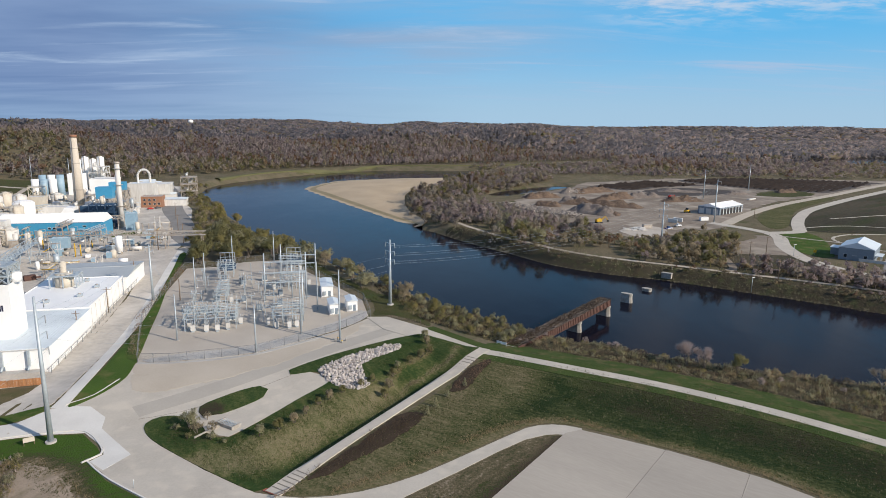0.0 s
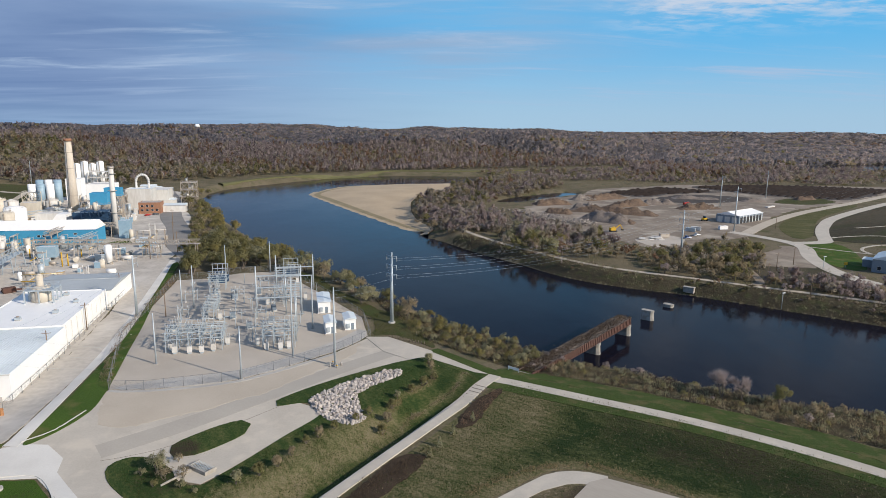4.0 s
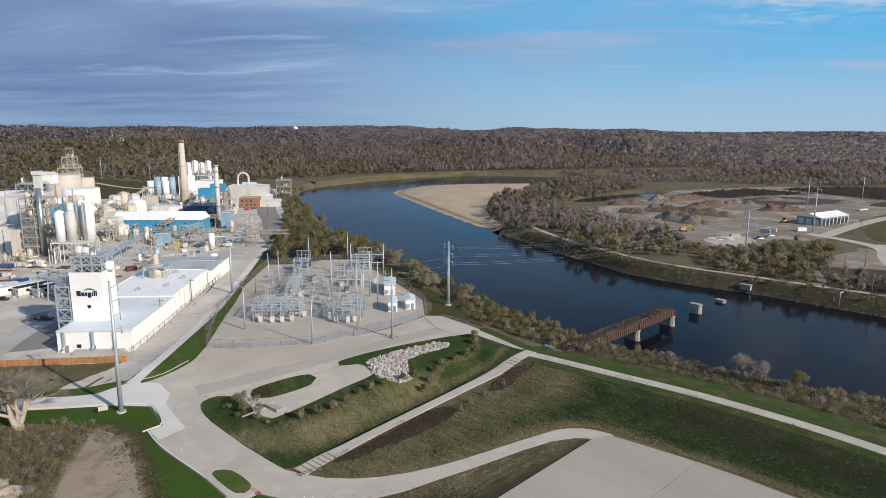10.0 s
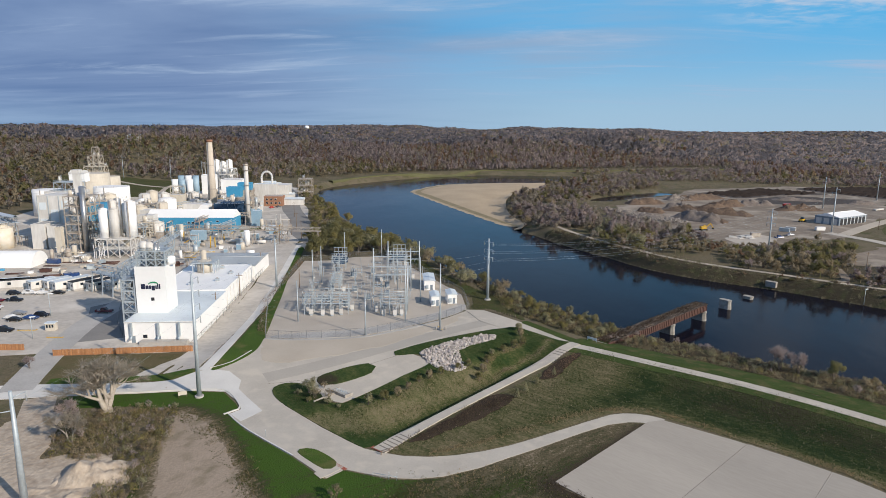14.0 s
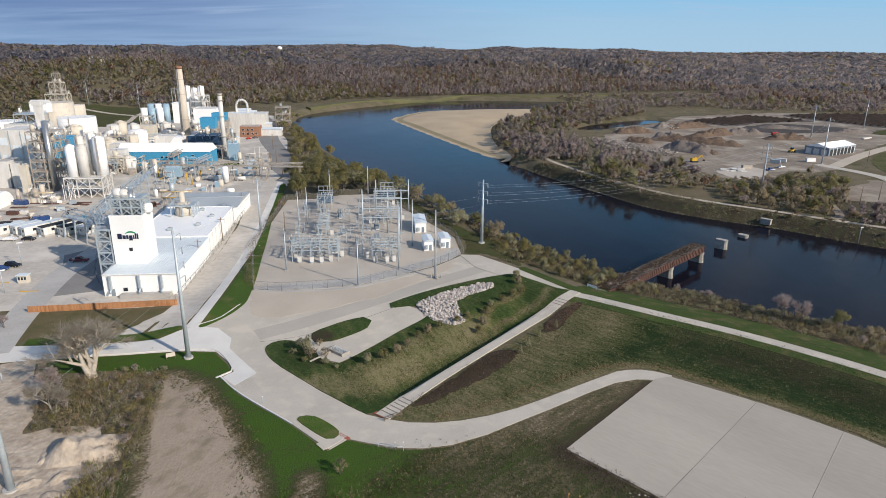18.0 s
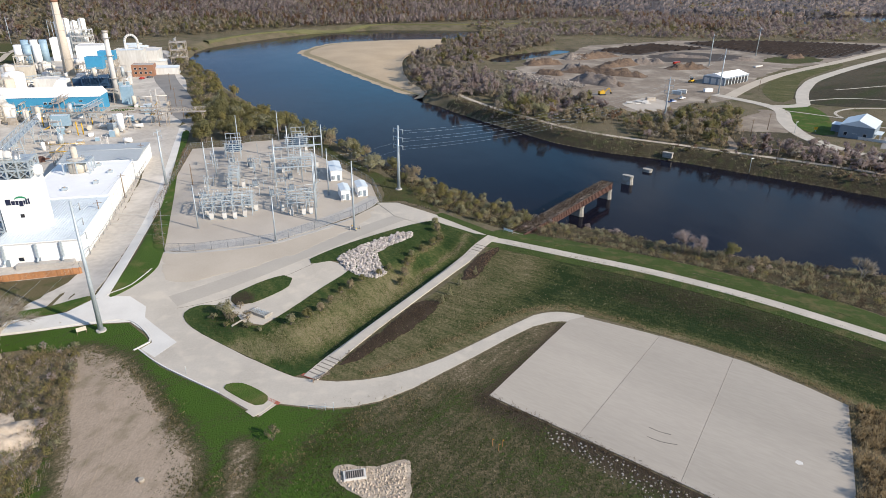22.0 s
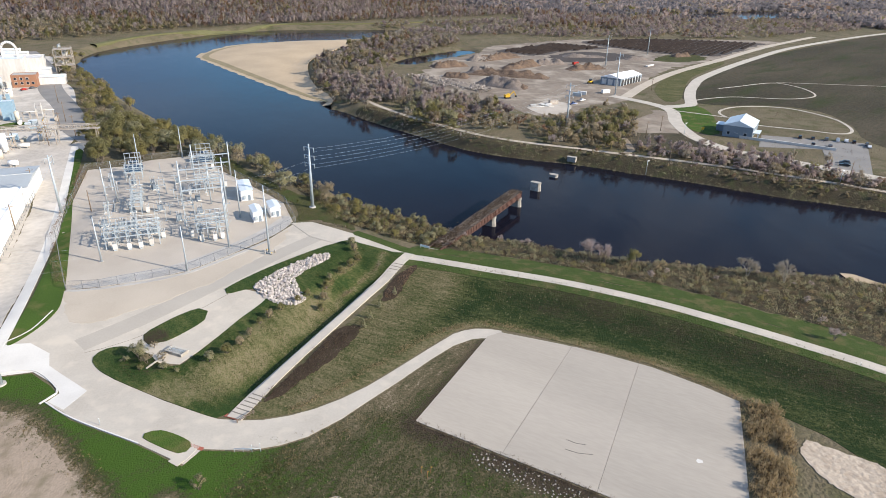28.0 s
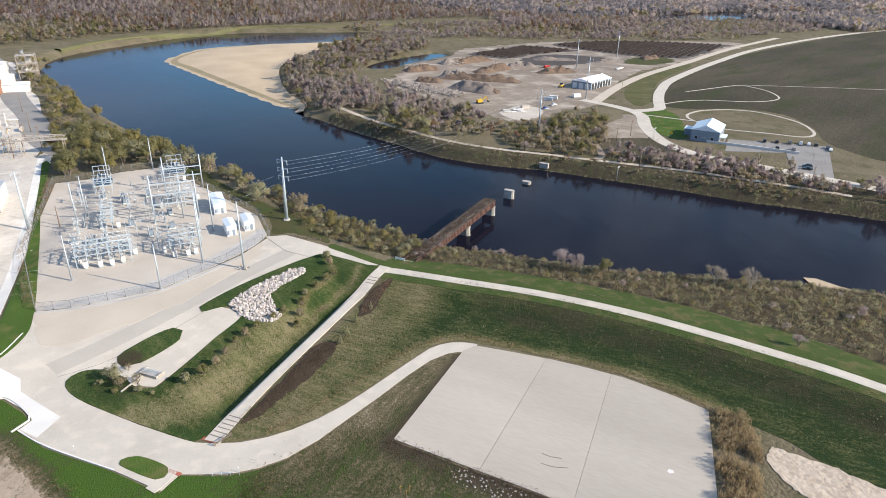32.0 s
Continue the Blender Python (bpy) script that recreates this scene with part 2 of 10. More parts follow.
BLUE = mat("blue_cladding", (0.055, 0.3, 0.5), (0.045, 0.25, 0.42), 0.8, 0.1, 0.3, 0.5)
NAVY = mat("dark_blue_steel", (0.03, 0.075, 0.14), (0.02, 0.05, 0.1), 1.0, 0.2, 0.4, 0.5)
PALEBLUE = mat("pale_blue_cladding", (0.3, 0.42, 0.5), (0.22, 0.33, 0.42), 0.8, 0.1, 0.3, 0.5)
GREYBLUE = mat("grey_blue_cladding", (0.22, 0.27, 0.31), (0.17, 0.21, 0.25), 0.8, 0.1, 0.3, 0.55)
GALV = mat("galvanised_steel", (0.5, 0.56, 0.59), (0.37, 0.42, 0.45), 2.0, 0.4, 0.45, 0.5, 0.3)
STEEL = mat("plant_steel", (0.5, 0.46, 0.4), (0.31, 0.255, 0.205), 0.8, 0.2, 0.5, 0.6, 0.15)
STAINLESS = mat("stainless_steel", (0.6, 0.6, 0.58), (0.5, 0.48, 0.45), 1.0, 0.2, 0.4, 0.3, 0.85)
CREAM = mat("cream_concrete", (0.62, 0.57, 0.48), (0.47, 0.425, 0.35), 0.7, 0.09, 0.45, 0.85, bump=0.02, stretch=(1, 1, 0.3))
BRICK = mat("red_brick", (0.33, 0.17, 0.1), (0.24, 0.12, 0.075), 2.0, 0.3, 0.5, 0.9)
CHIMNEY = mat("buff_brick", (0.62, 0.555, 0.465), (0.5, 0.44, 0.36), 1.2, 0.12, 0.45, 0.9, bump=0.02)
RUST = mat("rusted_girder", (0.115, 0.055, 0.04), (0.07, 0.038, 0.03), 2.0, 0.3, 0.5, 0.85, bump=0.01)
OLDWOOD = mat("weathered_timber", (0.2, 0.155, 0.12), (0.1, 0.08, 0.062), 3.0, 0.4, 0.5, 0.92, spread=0.3)
FENCEWOOD = mat("cedar_boards", (0.42, 0.2, 0.085), (0.32, 0.15, 0.065), 3.0, 0.5, 0.4, 0.85, spread=0.22)
POLEWOOD = mat("pole_wood", (0.22, 0.165, 0.115), (0.16, 0.115, 0.08), 3.0, 0.5, 0.5, 0.9)
PIER = mat("pier_stone", (0.42, 0.4, 0.36), (0.25, 0.225, 0.19), 1.0, 0.25, 0.5, 0.9, bump=0.04)
GLASS = mat("window_glass", (0.02, 0.03, 0.04), (0.015, 0.02, 0.03), 1, 0.2, 0.3, 0.08)
# near-black colour painted for the shade inside bays, flue, louvre and inlet
DARK = mat("opening_shade", (0.03, 0.03, 0.032), (0.02, 0.02, 0.022), 1, 0.3, 0.5, 0.7)
BLACK = mat("black_rubber", (0.02, 0.02, 0.02), (0.03, 0.03, 0.03), 5, 0.5, 0.5, 0.8)
YELLOW = mat("yellow_paint", (0.62, 0.38, 0.02), (0.5, 0.3, 0.02), 2, 0.5, 0.4, 0.5)
REDPAINT = mat("red_paving", (0.4, 0.12, 0.075), (0.3, 0.09, 0.06), 3, 0.5, 0.4, 0.8)
GREEN = mat("leaf_green_paint", (0.02, 0.27, 0.12), (0.018, 0.22, 0.1), 1, 0.3, 0.3, 0.5)
INK = mat("dark_lettering", (0.015, 0.02, 0.05), (0.015, 0.02, 0.05), 1, 0.3, 0.3, 0.5)
PORCELAIN = mat("grey_porcelain", (0.4, 0.42, 0.43), (0.33, 0.35, 0.36), 2, 0.5, 0.4, 0.3)
CHAIN = mat("chain_link", (0.2, 0.21, 0.215), (0.16, 0.17, 0.175), 2, 0.5, 0.4, 0.6, 0.2)
JOINT = mat("joint_seal", (0.2, 0.178, 0.15), (0.15, 0.133, 0.112), 2, 0.5, 0.4, 0.9)
TYRE = mat("tyre_mark", (0.1, 0.09, 0.08), (0.14, 0.13, 0.11), 3, 0.5, 0.4, 0.9)
BARK = mat("grey_bark", (0.2, 0.17, 0.14), (0.12, 0.1, 0.085), 4, 0.5, 0.5, 0.95, spec=0.1)
PALEBARK = mat("pale_bark", (0.46, 0.41, 0.34), (0.3, 0.265, 0.22), 2, 0.4, 0.5, 0.95, spec=0.1)


def leaves(name, base, other):
    """Thin foliage: part of the light goes through it."""
    m = mat(name, base, other, 0.9, 0.14, 0.3, 0.9, spread=0.13, spec=0.1)
    n, l = m.node_tree.nodes, m.node_tree.links
    b, thin, both = n["Principled BSDF"], n.new("ShaderNodeBsdfTranslucent"), n.new("ShaderNodeMixShader")
    l.new(b.inputs["Base Color"].links[0].from_socket, thin.inputs["Color"])
    both.inputs[0].default_value = 0.54
    l.new(b.outputs[0], both.inputs[1])
    l.new(thin.outputs[0], both.inputs[2])
    l.new(both.outputs[0], n["Material Output"].inputs["Surface"])
    return m


def grass_blend(name, lush, mid, straw, bare, soil, grain=2.6, turn=-36):
    """Grass that runs from lush through straw to bare earth by the sheet's own dryness, with ragged borders."""
    m = mat(name, lush, mid, grain, 0.09, 0.5, 0.95, bump=0.3, bump_scale=3, spec=0.07)
    n, l = m.node_tree.nodes, m.node_tree.links
    b = n["Principled BSDF"]
    geo, mp = n.new("ShaderNodeNewGeometry"), n.new("ShaderNodeMapping")
    mp.vector_type, mp.inputs["Rotation"].default_value[2], mp.inputs["Scale"].default_value = "TEXTURE", radians(turn), (4.0, 1.0, 1.0)
    l.new(geo.outputs["Position"], mp.inputs[0])

    def wobble(source, scale, low, high, detail=6):
        t, r = n.new("ShaderNodeTexNoise"), n.new("ShaderNodeMapRange")
        t.inputs["Scale"].default_value, t.inputs["Detail"].default_value = scale, detail
        r.inputs["From Min"].default_value, r.inputs["From Max"].default_value = 0.3, 0.7
        r.inputs["To Min"].default_value, r.inputs["To Max"].default_value = low, high
        l.new(source, t.inputs["Vector"])
        l.new(t.outputs["Fac"], r.inputs["Value"])
        return r.outputs[0]

    def total(*terms):
        out = terms[0]
        for term in terms[1:]:
            a = n.new("ShaderNodeMath")
            a.operation = "ADD"
            l.new(out, a.inputs[0])
            l.new(term, a.inputs[1])
            out = a.outputs[0]
        return out

    dry_at, soil_at = n.new("ShaderNodeAttribute"), n.new("ShaderNodeAttribute")
    dry_at.attribute_name, soil_at.attribute_name = "dryness", "soil"
    streak, fine_, broad = wobble(mp.outputs[0], 0.9, -0.16, 0.16), wobble(geo.outputs["Position"], 1.7, -0.2, 0.2, 9), wobble(geo.outputs["Position"], 0.11, -0.14, 0.14)
    ramp = n.new("ShaderNodeValToRGB")
    while len(ramp.color_ramp.elements) < 4:
        ramp.color_ramp.elements.new(0.5)
    for e, (at, c) in zip(ramp.color_ramp.elements, ((0.05, lush), (0.38, mid), (0.72, straw), (1.0, bare))):
        e.position, e.color = at, (*c, 1)
    l.new(total(dry_at.outputs["Fac"], streak, fine_, broad), ramp.inputs[0])
    cut, mix = n.new("ShaderNodeMapRange"), n.new("ShaderNodeMix")
    cut.inputs["From Min"].default_value, cut.inputs["From Max"].default_value = 0.32, 0.72
    l.new(total(soil_at.outputs["Fac"], fine_, broad), cut.inputs["Value"])
    mix.data_type, mix.inputs[7].default_value = "RGBA", (*soil, 1)
    l.new(cut.outputs[0], mix.inputs[0])
    l.new(ramp.outputs[0], mix.inputs[6])
    l.new(mix.outputs[2], b.inputs["Base Color"])
    return m


LEVEEBLEND = grass_blend("levee_slope_grass", (0.02, 0.035, 0.012), (0.074, 0.08, 0.032), (0.17, 0.142, 0.08), (0.23, 0.19, 0.125), (0.032, 0.028, 0.018))
WEDGEBLEND = grass_blend("wedge_grass", (0.032, 0.058, 0.017), (0.082, 0.094, 0.033), (0.18, 0.158, 0.082), (0.22, 0.185, 0.11), (0.045, 0.036, 0.024), turn=-57)
FIELDBLEND = grass_blend("lawn_and_field_grass", (0.05, 0.094, 0.016), (0.056, 0.058, 0.027), (0.14, 0.114, 0.07), (0.33, 0.265, 0.2), (0.058, 0.045, 0.032), turn=50)
WINDROWSOIL = mat("windrow_lane_soil", (0.06, 0.046, 0.038), (0.035, 0.028, 0.024), 1.0, 0.05, 0.5, 0.96, bump=0.2)
DORMANT = mat("dormant_lawn", (0.15, 0.12, 0.068), (0.1, 0.088, 0.045), 2.4, 0.09, 0.5, 0.95, bump=0.2, bump_scale=3, warm=(0.08, 0.085, 0.035), spec=0.08)
PADGREY = mat("worn_pad_concrete", (0.405, 0.362, 0.305), (0.33, 0.296, 0.249), 2.2, 0.07, 0.35, 0.9, bump=0.006, stretch=(0.2, 1, 1), turn=-38)
PADDARK = mat("stained_pad_concrete", (0.395, 0.355, 0.3), (0.315, 0.283, 0.238), 2.2, 0.07, 0.35, 0.9, bump=0.006, stretch=(0.2, 1, 1), turn=-38)
TWIG = leaves("bare_twigs", (0.49, 0.41, 0.375), (0.37, 0.305, 0.282))
DUSKTWIG = leaves("dusky_twigs", (0.37, 0.3, 0.285), (0.27, 0.218, 0.21))
# the haze of distance is put into this cool grey of the far trees
HAZETWIG = leaves("haze_grey_twigs", (0.27, 0.25, 0.255), (0.21, 0.195, 0.2))
LEVEEGRASS = mat("pale_levee_grass", (0.14, 0.135, 0.07), (0.1, 0.102, 0.048), 0.4, 0.05, 0.5, 0.95, spec=0.08)
PALETWIG = leaves("pale_twigs", (0.43, 0.38, 0.305), (0.33, 0.29, 0.23))
RUSTLEAF = leaves("russet_leaves", (0.31, 0.2, 0.13), (0.235, 0.16, 0.11))
TANLEAF = leaves("tan_leaves", (0.4, 0.33, 0.215), (0.3, 0.25, 0.165))
OLIVE = leaves("olive_leaves", (0.235, 0.225, 0.098), (0.26, 0.235, 0.118))
YELLOWLEAF = leaves("yellow_green_leaves", (0.34, 0.29, 0.12), (0.245, 0.22, 0.09))
WILLOW = leaves("grey_green_leaves", (0.4, 0.375, 0.23), (0.3, 0.285, 0.17))
STRAW = leaves("dry_grass_tufts", (0.42, 0.325, 0.19), (0.3, 0.23, 0.135))
BROWNWEED = leaves("brown_weeds", (0.15, 0.11, 0.075), (0.09, 0.066, 0.047))
GRASSBLADE = leaves("grass_blades", (0.085, 0.105, 0.032), (0.13, 0.128, 0.052))
DARKBLADE = leaves("dark_grass_blades", (0.03, 0.05, 0.014), (0.045, 0.062, 0.02))

water_mat = bpy.data.materials.new("river_water")
water_mat.use_nodes = True
vn, vl = water_mat.node_tree.nodes, water_mat.node_tree.links
vb = vn["Principled BSDF"]
vb.inputs["Base Color"].default_value = (0.0075, 0.008, 0.0145, 1)
vb.inputs["Roughness"].default_value, vb.inputs["IOR"].default_value = 0.08, 1.33
vb.inputs["Specular IOR Level"].default_value = 0.08
v_geo, v_map, v_noise, v_noise2, v_bump, v_bump2 = (vn.new("ShaderNode" + k) for k in ("NewGeometry", "Mapping", "TexNoise", "TexNoise", "Bump", "Bump"))
v_map.inputs["Scale"].default_value, v_map.inputs["Rotation"].default_value = (1.0, 0.45, 1.0), (0, 0, radians(35))
v_noise.inputs["Scale"].default_value, v_noise.inputs["Detail"].default_value = 0.9, 4
v_noise2.inputs["Scale"].default_value, v_noise2.inputs["Detail"].default_value = 0.035, 3
v_bump.inputs["Distance"].default_value, v_bump2.inputs["Distance"].default_value = 0.045, 0.35
vl.new(v_geo.outputs["Position"], v_map.inputs[0])
for nd, bp in ((v_noise, v_bump), (v_noise2, v_bump2)):
    vl.new(v_map.outputs[0], nd.inputs["Vector"])
    vl.new(nd.outputs["Fac"], bp.inputs["Height"])
vl.new(v_bump2.outputs[0], v_bump.inputs["Normal"])
vl.new(v_bump.outputs[0], vb.inputs["Normal"])


# ---- mesh helpers ----
class Shape:
    """Boxes, beams, tubes and the like, gathered for one mesh."""

    def __init__(self):
        self.v, self.f, self.smooth = [], [], []

    def add(self, verts, faces, smooth=False):
        k = len(self.v)
        self.v += [tuple(p) for p in verts]
        self.f += [tuple(i + k for i in f) for f in faces]
        self.smooth += [smooth] * len(faces)
        return self

    def box(self, x, y, z, sx, sy, sz, turn=0.0):
        """A box by the middle of its base."""
        c, s = math.cos(radians(turn)), math.sin(radians(turn))
        pts = [(x + c * a * sx / 2 - s * b * sy / 2, y + s * a * sx / 2 + c * b * sy / 2, z + d * sz) for d in (0, 1) for a, b in ((-1, -1), (1, -1), (1, 1), (-1, 1))]
        return self.add(pts, [(3, 2, 1, 0), (4, 5, 6, 7), (0, 1, 5, 4), (1, 2, 6, 5), (2, 3, 7, 6), (3, 0, 4, 7)])

    def tube(self, p, q, r1, r2=None, n=8, caps=True):
        p, q = Vector(p), Vector(q)
        r2 = r1 if r2 is None else r2
        d = (q - p).normalized()
        a = d.orthogonal().normalized()
        b = d.cross(a)
        ring = [a * math.cos(2 * math.pi * i / n) + b * math.sin(2 * math.pi * i / n) for i in range(n)]
        k = len(self.v)
        self.add([p + o * r1 for o in ring] + [q + o * r2 for o in ring], [(i, (i + 1) % n, n + (i + 1) % n, n + i) for i in range(n)], n > 4)
        if caps:
            self.f += [tuple(k + i for i in reversed(range(n))), tuple(k + n + i for i in range(n))]
            self.smooth += [False, False]
        return self

    def beam(self, p, q, w):
        return self.tube(p, q, w * 0.707, n=4)

    def cable(self, p, q, r, sag, n=10):
        p, q = Vector(p), Vector(q)
        pts = [p.lerp(q, i / n) - Vector((0, 0, sag * 4 * (i / n) * (1 - i / n))) for i in range(n + 1)]
        side = (q - p).cross(Vector((0, 0, 1))).normalized() * r
        ring = (side, Vector((0, 0, r)) - side * 0.5, Vector((0, 0, -r)) - side * 0.5)
        return self.add([c + o for c in pts for o in ring], [(3 * i + j, 3 * i + (j + 1) % 3, 3 * i + 3 + (j + 1) % 3, 3 * i + 3 + j) for i in range(n) for j in range(3)], True)

    def dome(self, x, y, z, r, h, n=16, rings=4):
        pts, faces = [], []
        for i in range(rings + 1):
            a = math.pi / 2 * i / rings
            pts += [(x + r * math.cos(a) * math.cos(2 * math.pi * j / n), y + r * math.cos(a) * math.sin(2 * math.pi * j / n), z + h * math.sin(a)) for j in range(n)]
        for i in range(rings):
            faces += [(i * n + j, i * n + (j + 1) % n, (i + 1) * n + (j + 1) % n, (i + 1) * n + j) for j in range(n)]
        return self.add(pts, faces, True)

    def prism(self, outline, z0, z1):
        """An upright block over a flat outline, counter-clockwise."""
        n = len(outline)
        self.add([(x, y, z0) for x, y in outline] + [(x, y, z1) for x, y in outline], [(i, (i + 1) % n, n + (i + 1) % n, n + i) for i in range(n)])
        k = len(self.v) - 2 * n
        self.f += [tuple(k + i for i in reversed(range(n))), tuple(k + n + i for i in range(n))]
        self.smooth += [False, False]
        return self

    def mesh(self, name):
        me = bpy.data.meshes.new(name)
        me.from_pydata(self.v, [], self.f)
        me.polygons.foreach_set("use_smooth", self.smooth)
        me.update()
        return me


def part(name, shape, material, parent=None, label=""):
    me = shape if isinstance(shape, bpy.types.Mesh) else shape.mesh(name)
    if not me.materials:
        me.materials.append(material)
    ob = new(name, me)
    ob.parent = parent
    return tagged(ob, label)


def thing(name, x, y, z, turn, label, category, group=""):
    ob = new(name)
    ob.matrix_basis = pose(x, y, z, 0, 0, turn)
    return tagged(ob, label, category, group)


# ---- the lie of the land ----
def catmull(pts, closed=False, step=3.0):
    pts = [Vector(p) for p in pts]
    n, out = len(pts), []
    for i in range(n if closed else n - 1):
        a, b = pts[i], pts[(i + 1) % n]
        p0 = pts[i - 1] if closed or i else a
        p3 = pts[(i + 2) % n] if closed or i + 2 < n else b
        k = max(1, int((b - a).length / step))
        for j in range(k):
            t = j / k
            out.append(0.5 * ((2 * a) + (b - p0) * t + (2 * p0 - 5 * a + 4 * b - p3) * t * t + (3 * a - p0 - 3 * b + p3) * t**3))
    if not closed:
        out.append(pts[-1])
    return [(p.x, p.y) for p in out]


def to_line(x, y, line, closed=False):
    """Distance from points to a line of points."""
    best = np.full(x.shape, 1e9)
    pairs = list(zip(line, line[1:] + (line[:1] if closed else [])))
    for (ax, ay), (bx, by) in pairs[: len(line) if closed else len(line) - 1]:
        dx, dy = bx - ax, by - ay
        t = np.clip(((x - ax) * dx + (y - ay) * dy) / (dx * dx + dy * dy + 1e-9), 0, 1)
        best = np.minimum(best, (x - ax - t * dx) ** 2 + (y - ay - t * dy) ** 2)
    return np.sqrt(best)


def inside(x, y, loop):
    hit = np.zeros(x.shape, bool)
    for (ax, ay), (bx, by) in zip(loop, loop[1:] + loop[:1]):
        if ay != by:
            hit ^= ((ay > y) != (by > y)) & (x < (bx - ax) * (y - ay) / (by - ay) + ax)
    return hit


def ease(v, lo, hi):
    t = np.clip((v - lo) / (hi - lo), 0, 1)
    return t * t * (3 - 2 * t)


NEAR_BANK = [(420, -160), (260, 30), (200, 88), (160, 120), (134, 133), (109, 141), (84, 151), (60, 165), (40, 175), (26, 190), (7, 207), (-18, 237), (-47, 282), (-79, 328), (-125, 405), (-157, 463), (-195, 530), (-223, 590), (-231, 691), (-186, 793), (-133, 872), (-63, 921), (62, 930), (190, 935)]
FAR_BANK = [(230, 905), (130, 880), (32, 813), (-56, 786), (-116, 740), (-134, 656), (-113, 601), (-69, 512), (-31, 439), (-8, 404), (6, 376), (24, 344), (41, 319), (60, 289), (85, 269), (107, 258), (127, 243), (157, 220), (183, 198), (212, 179), (290, 110), (480, -90)]
RIVER = catmull(NEAR_BANK, step=12) + catmull(FAR_BANK, step=12)
SANDBAR = catmull([(40, 818), (-56, 790), (-118, 742), (-137, 656), (-114, 599), (-70, 510), (-32, 437), (-6, 402), (-2, 425), (-14, 460), (-22, 532), (-20, 617), (10, 706), (45, 785)], True, 12)
POND = catmull([(56, 576), (84, 622), (141, 672), (146, 652), (95, 596), (66, 566)], True, 8)
OXBOW = catmull([(480, 1090), (640, 1180), (900, 1330), (1250, 1420), (1700, 1500), (1750, 1400), (1300, 1300), (900, 1190), (640, 1090)], True, 60)
TRAIL = [(-16.0, 177.5), (-4.4, 169.5), (11.6, 152.4), (18.0, 148.5), (35.2, 138.9), (55.4, 127.5), (74.4, 113.9), (90.1, 99.7), (103.5, 86.2), (112.7, 76.1), (125.4, 58.5), (147.0, 24.1)]
TRAIL_LINE = catmull(TRAIL, step=4)
BLUFF = [(-2600, 700), (-900, 610), (-560, 600), (-400, 640), (-310, 720), (-210, 850), (-90, 950), (60, 1020), (330, 1150), (640, 1400), (1100, 1950), (2000, 2700), (5200, 4300)]
BLUFF_LOOP = BLUFF + [(5200, 6000), (-2600, 6000)]


def height(x, y):
    x, y = np.asarray(x, float), np.asarray(y, float)
    shape = x.shape
    x, y = x.ravel(), y.ravel()
    h = np.zeros(x.shape)
    near = (np.abs(x - 20) < 700) & (y > -250) & (y < 1000)
    # the levee under the trail and the raised yard of the substation
    local = (np.abs(x) < 220) & (y > -20) & (y < 340)
    if local.any():
        lx, ly = x[local], y[local]
        lev = 1.5 * (1 - ease(to_line(lx, ly, TRAIL_LINE), 3.5, 17))
        yard = 1.5 * ease(ly - 0.3 * (lx + 40), 112, 142) * ease(lx, -97, -86) * (1 - ease(lx, -12, 6)) * (1 - ease(ly, 275, 300))
        h[local] = np.maximum(lev, yard)
        # a shallow ditch along the foot of the ramp
        rx_, ry_ = lx + 29.8, ly - 83.6
        run, off = rx_ * 0.54 + ry_ * 0.842, ry_ * 0.54 - rx_ * 0.842
        h[local] -= 1.7 * ease(off, 1.7, 4.2) * (1 - ease(off, 5, 17)) * ease(run, 2, 12) * (1 - ease(run, 55, 72))
    # bluffs behind the river, and hills far off
    d = to_line(x, y, BLUFF) * np.where(inside(x, y, BLUFF_LOOP), 1, -1)
    far = np.hypot(x, y)
    rolls = 9 * np.sin(x / 140 + 1.3 + np.sin(y / 310)) * np.cos(y / 230) + 6 * np.sin((x + 0.4 * y) / 61 + 1.5 * np.sin(y / 190)) + 5 * np.sin(x / 610 - y / 470)
    h += ease(d, 0, 330) * (38 - 14 * ease(-x, 0, 420) + 0.75 * rolls) * (1 - 0.55 * ease(x, 150, 1200) * (1 - ease(far, 2500, 4200)))
    h += ease(far, 2600, 4700) * ease(y, 300, 1500) * (14 + 8 * np.sin(x / 700 + 2) + 5 * np.sin(x / 260))
    # the land slopes up behind the plant
    h += 17 * ease(-x, 390, 640) * ease(y, 330, 560)
    if near.any():
        nx, ny = x[near], y[near]
        wet = inside(nx, ny, RIVER)
        bank = to_line(nx, ny, RIVER, True)
        low = -5.6 + (h[near] + 5.6) * ease(bank, 0.0, 10.0)
        low = np.where(wet, -5.6 - 1.5 * ease(bank, 0, 8), low)
        sandy = inside(nx, ny, SANDBAR)
        edge = to_line(nx, ny, SANDBAR, True)
        beach = -5.25 + 2.2 * ease(edge, 0, 45)
        low = np.where(sandy & ~wet, beach, low)
        low = np.where(~sandy & ~wet & (edge < 25), -3.2 + (low + 3.2) * ease(edge, 0, 25), low)
        pond = to_line(nx, ny, POND, True) * np.where(inside(nx, ny, POND), -1, 1)
        low = np.where(pond < 8, np.minimum(low, -3.4 + 3.4 * ease(pond, -1, 8)), low)
        h[near] = low
    ox = (x > 400) & (x < 1850) & (y > 950) & (y < 1650)
    if ox.any():
        dip = to_line(x[ox], y[ox], OXBOW, True) * np.where(inside(x[ox], y[ox], OXBOW), -1, 1)
        h[ox] = np.where(dip < 30, -3.5 + (h[ox] + 3.5) * ease(dip, -2, 30), h[ox])
    return h.reshape(shape)


def at_height(x, y):
    return float(height(np.array([x]), np.array([y]))[0])


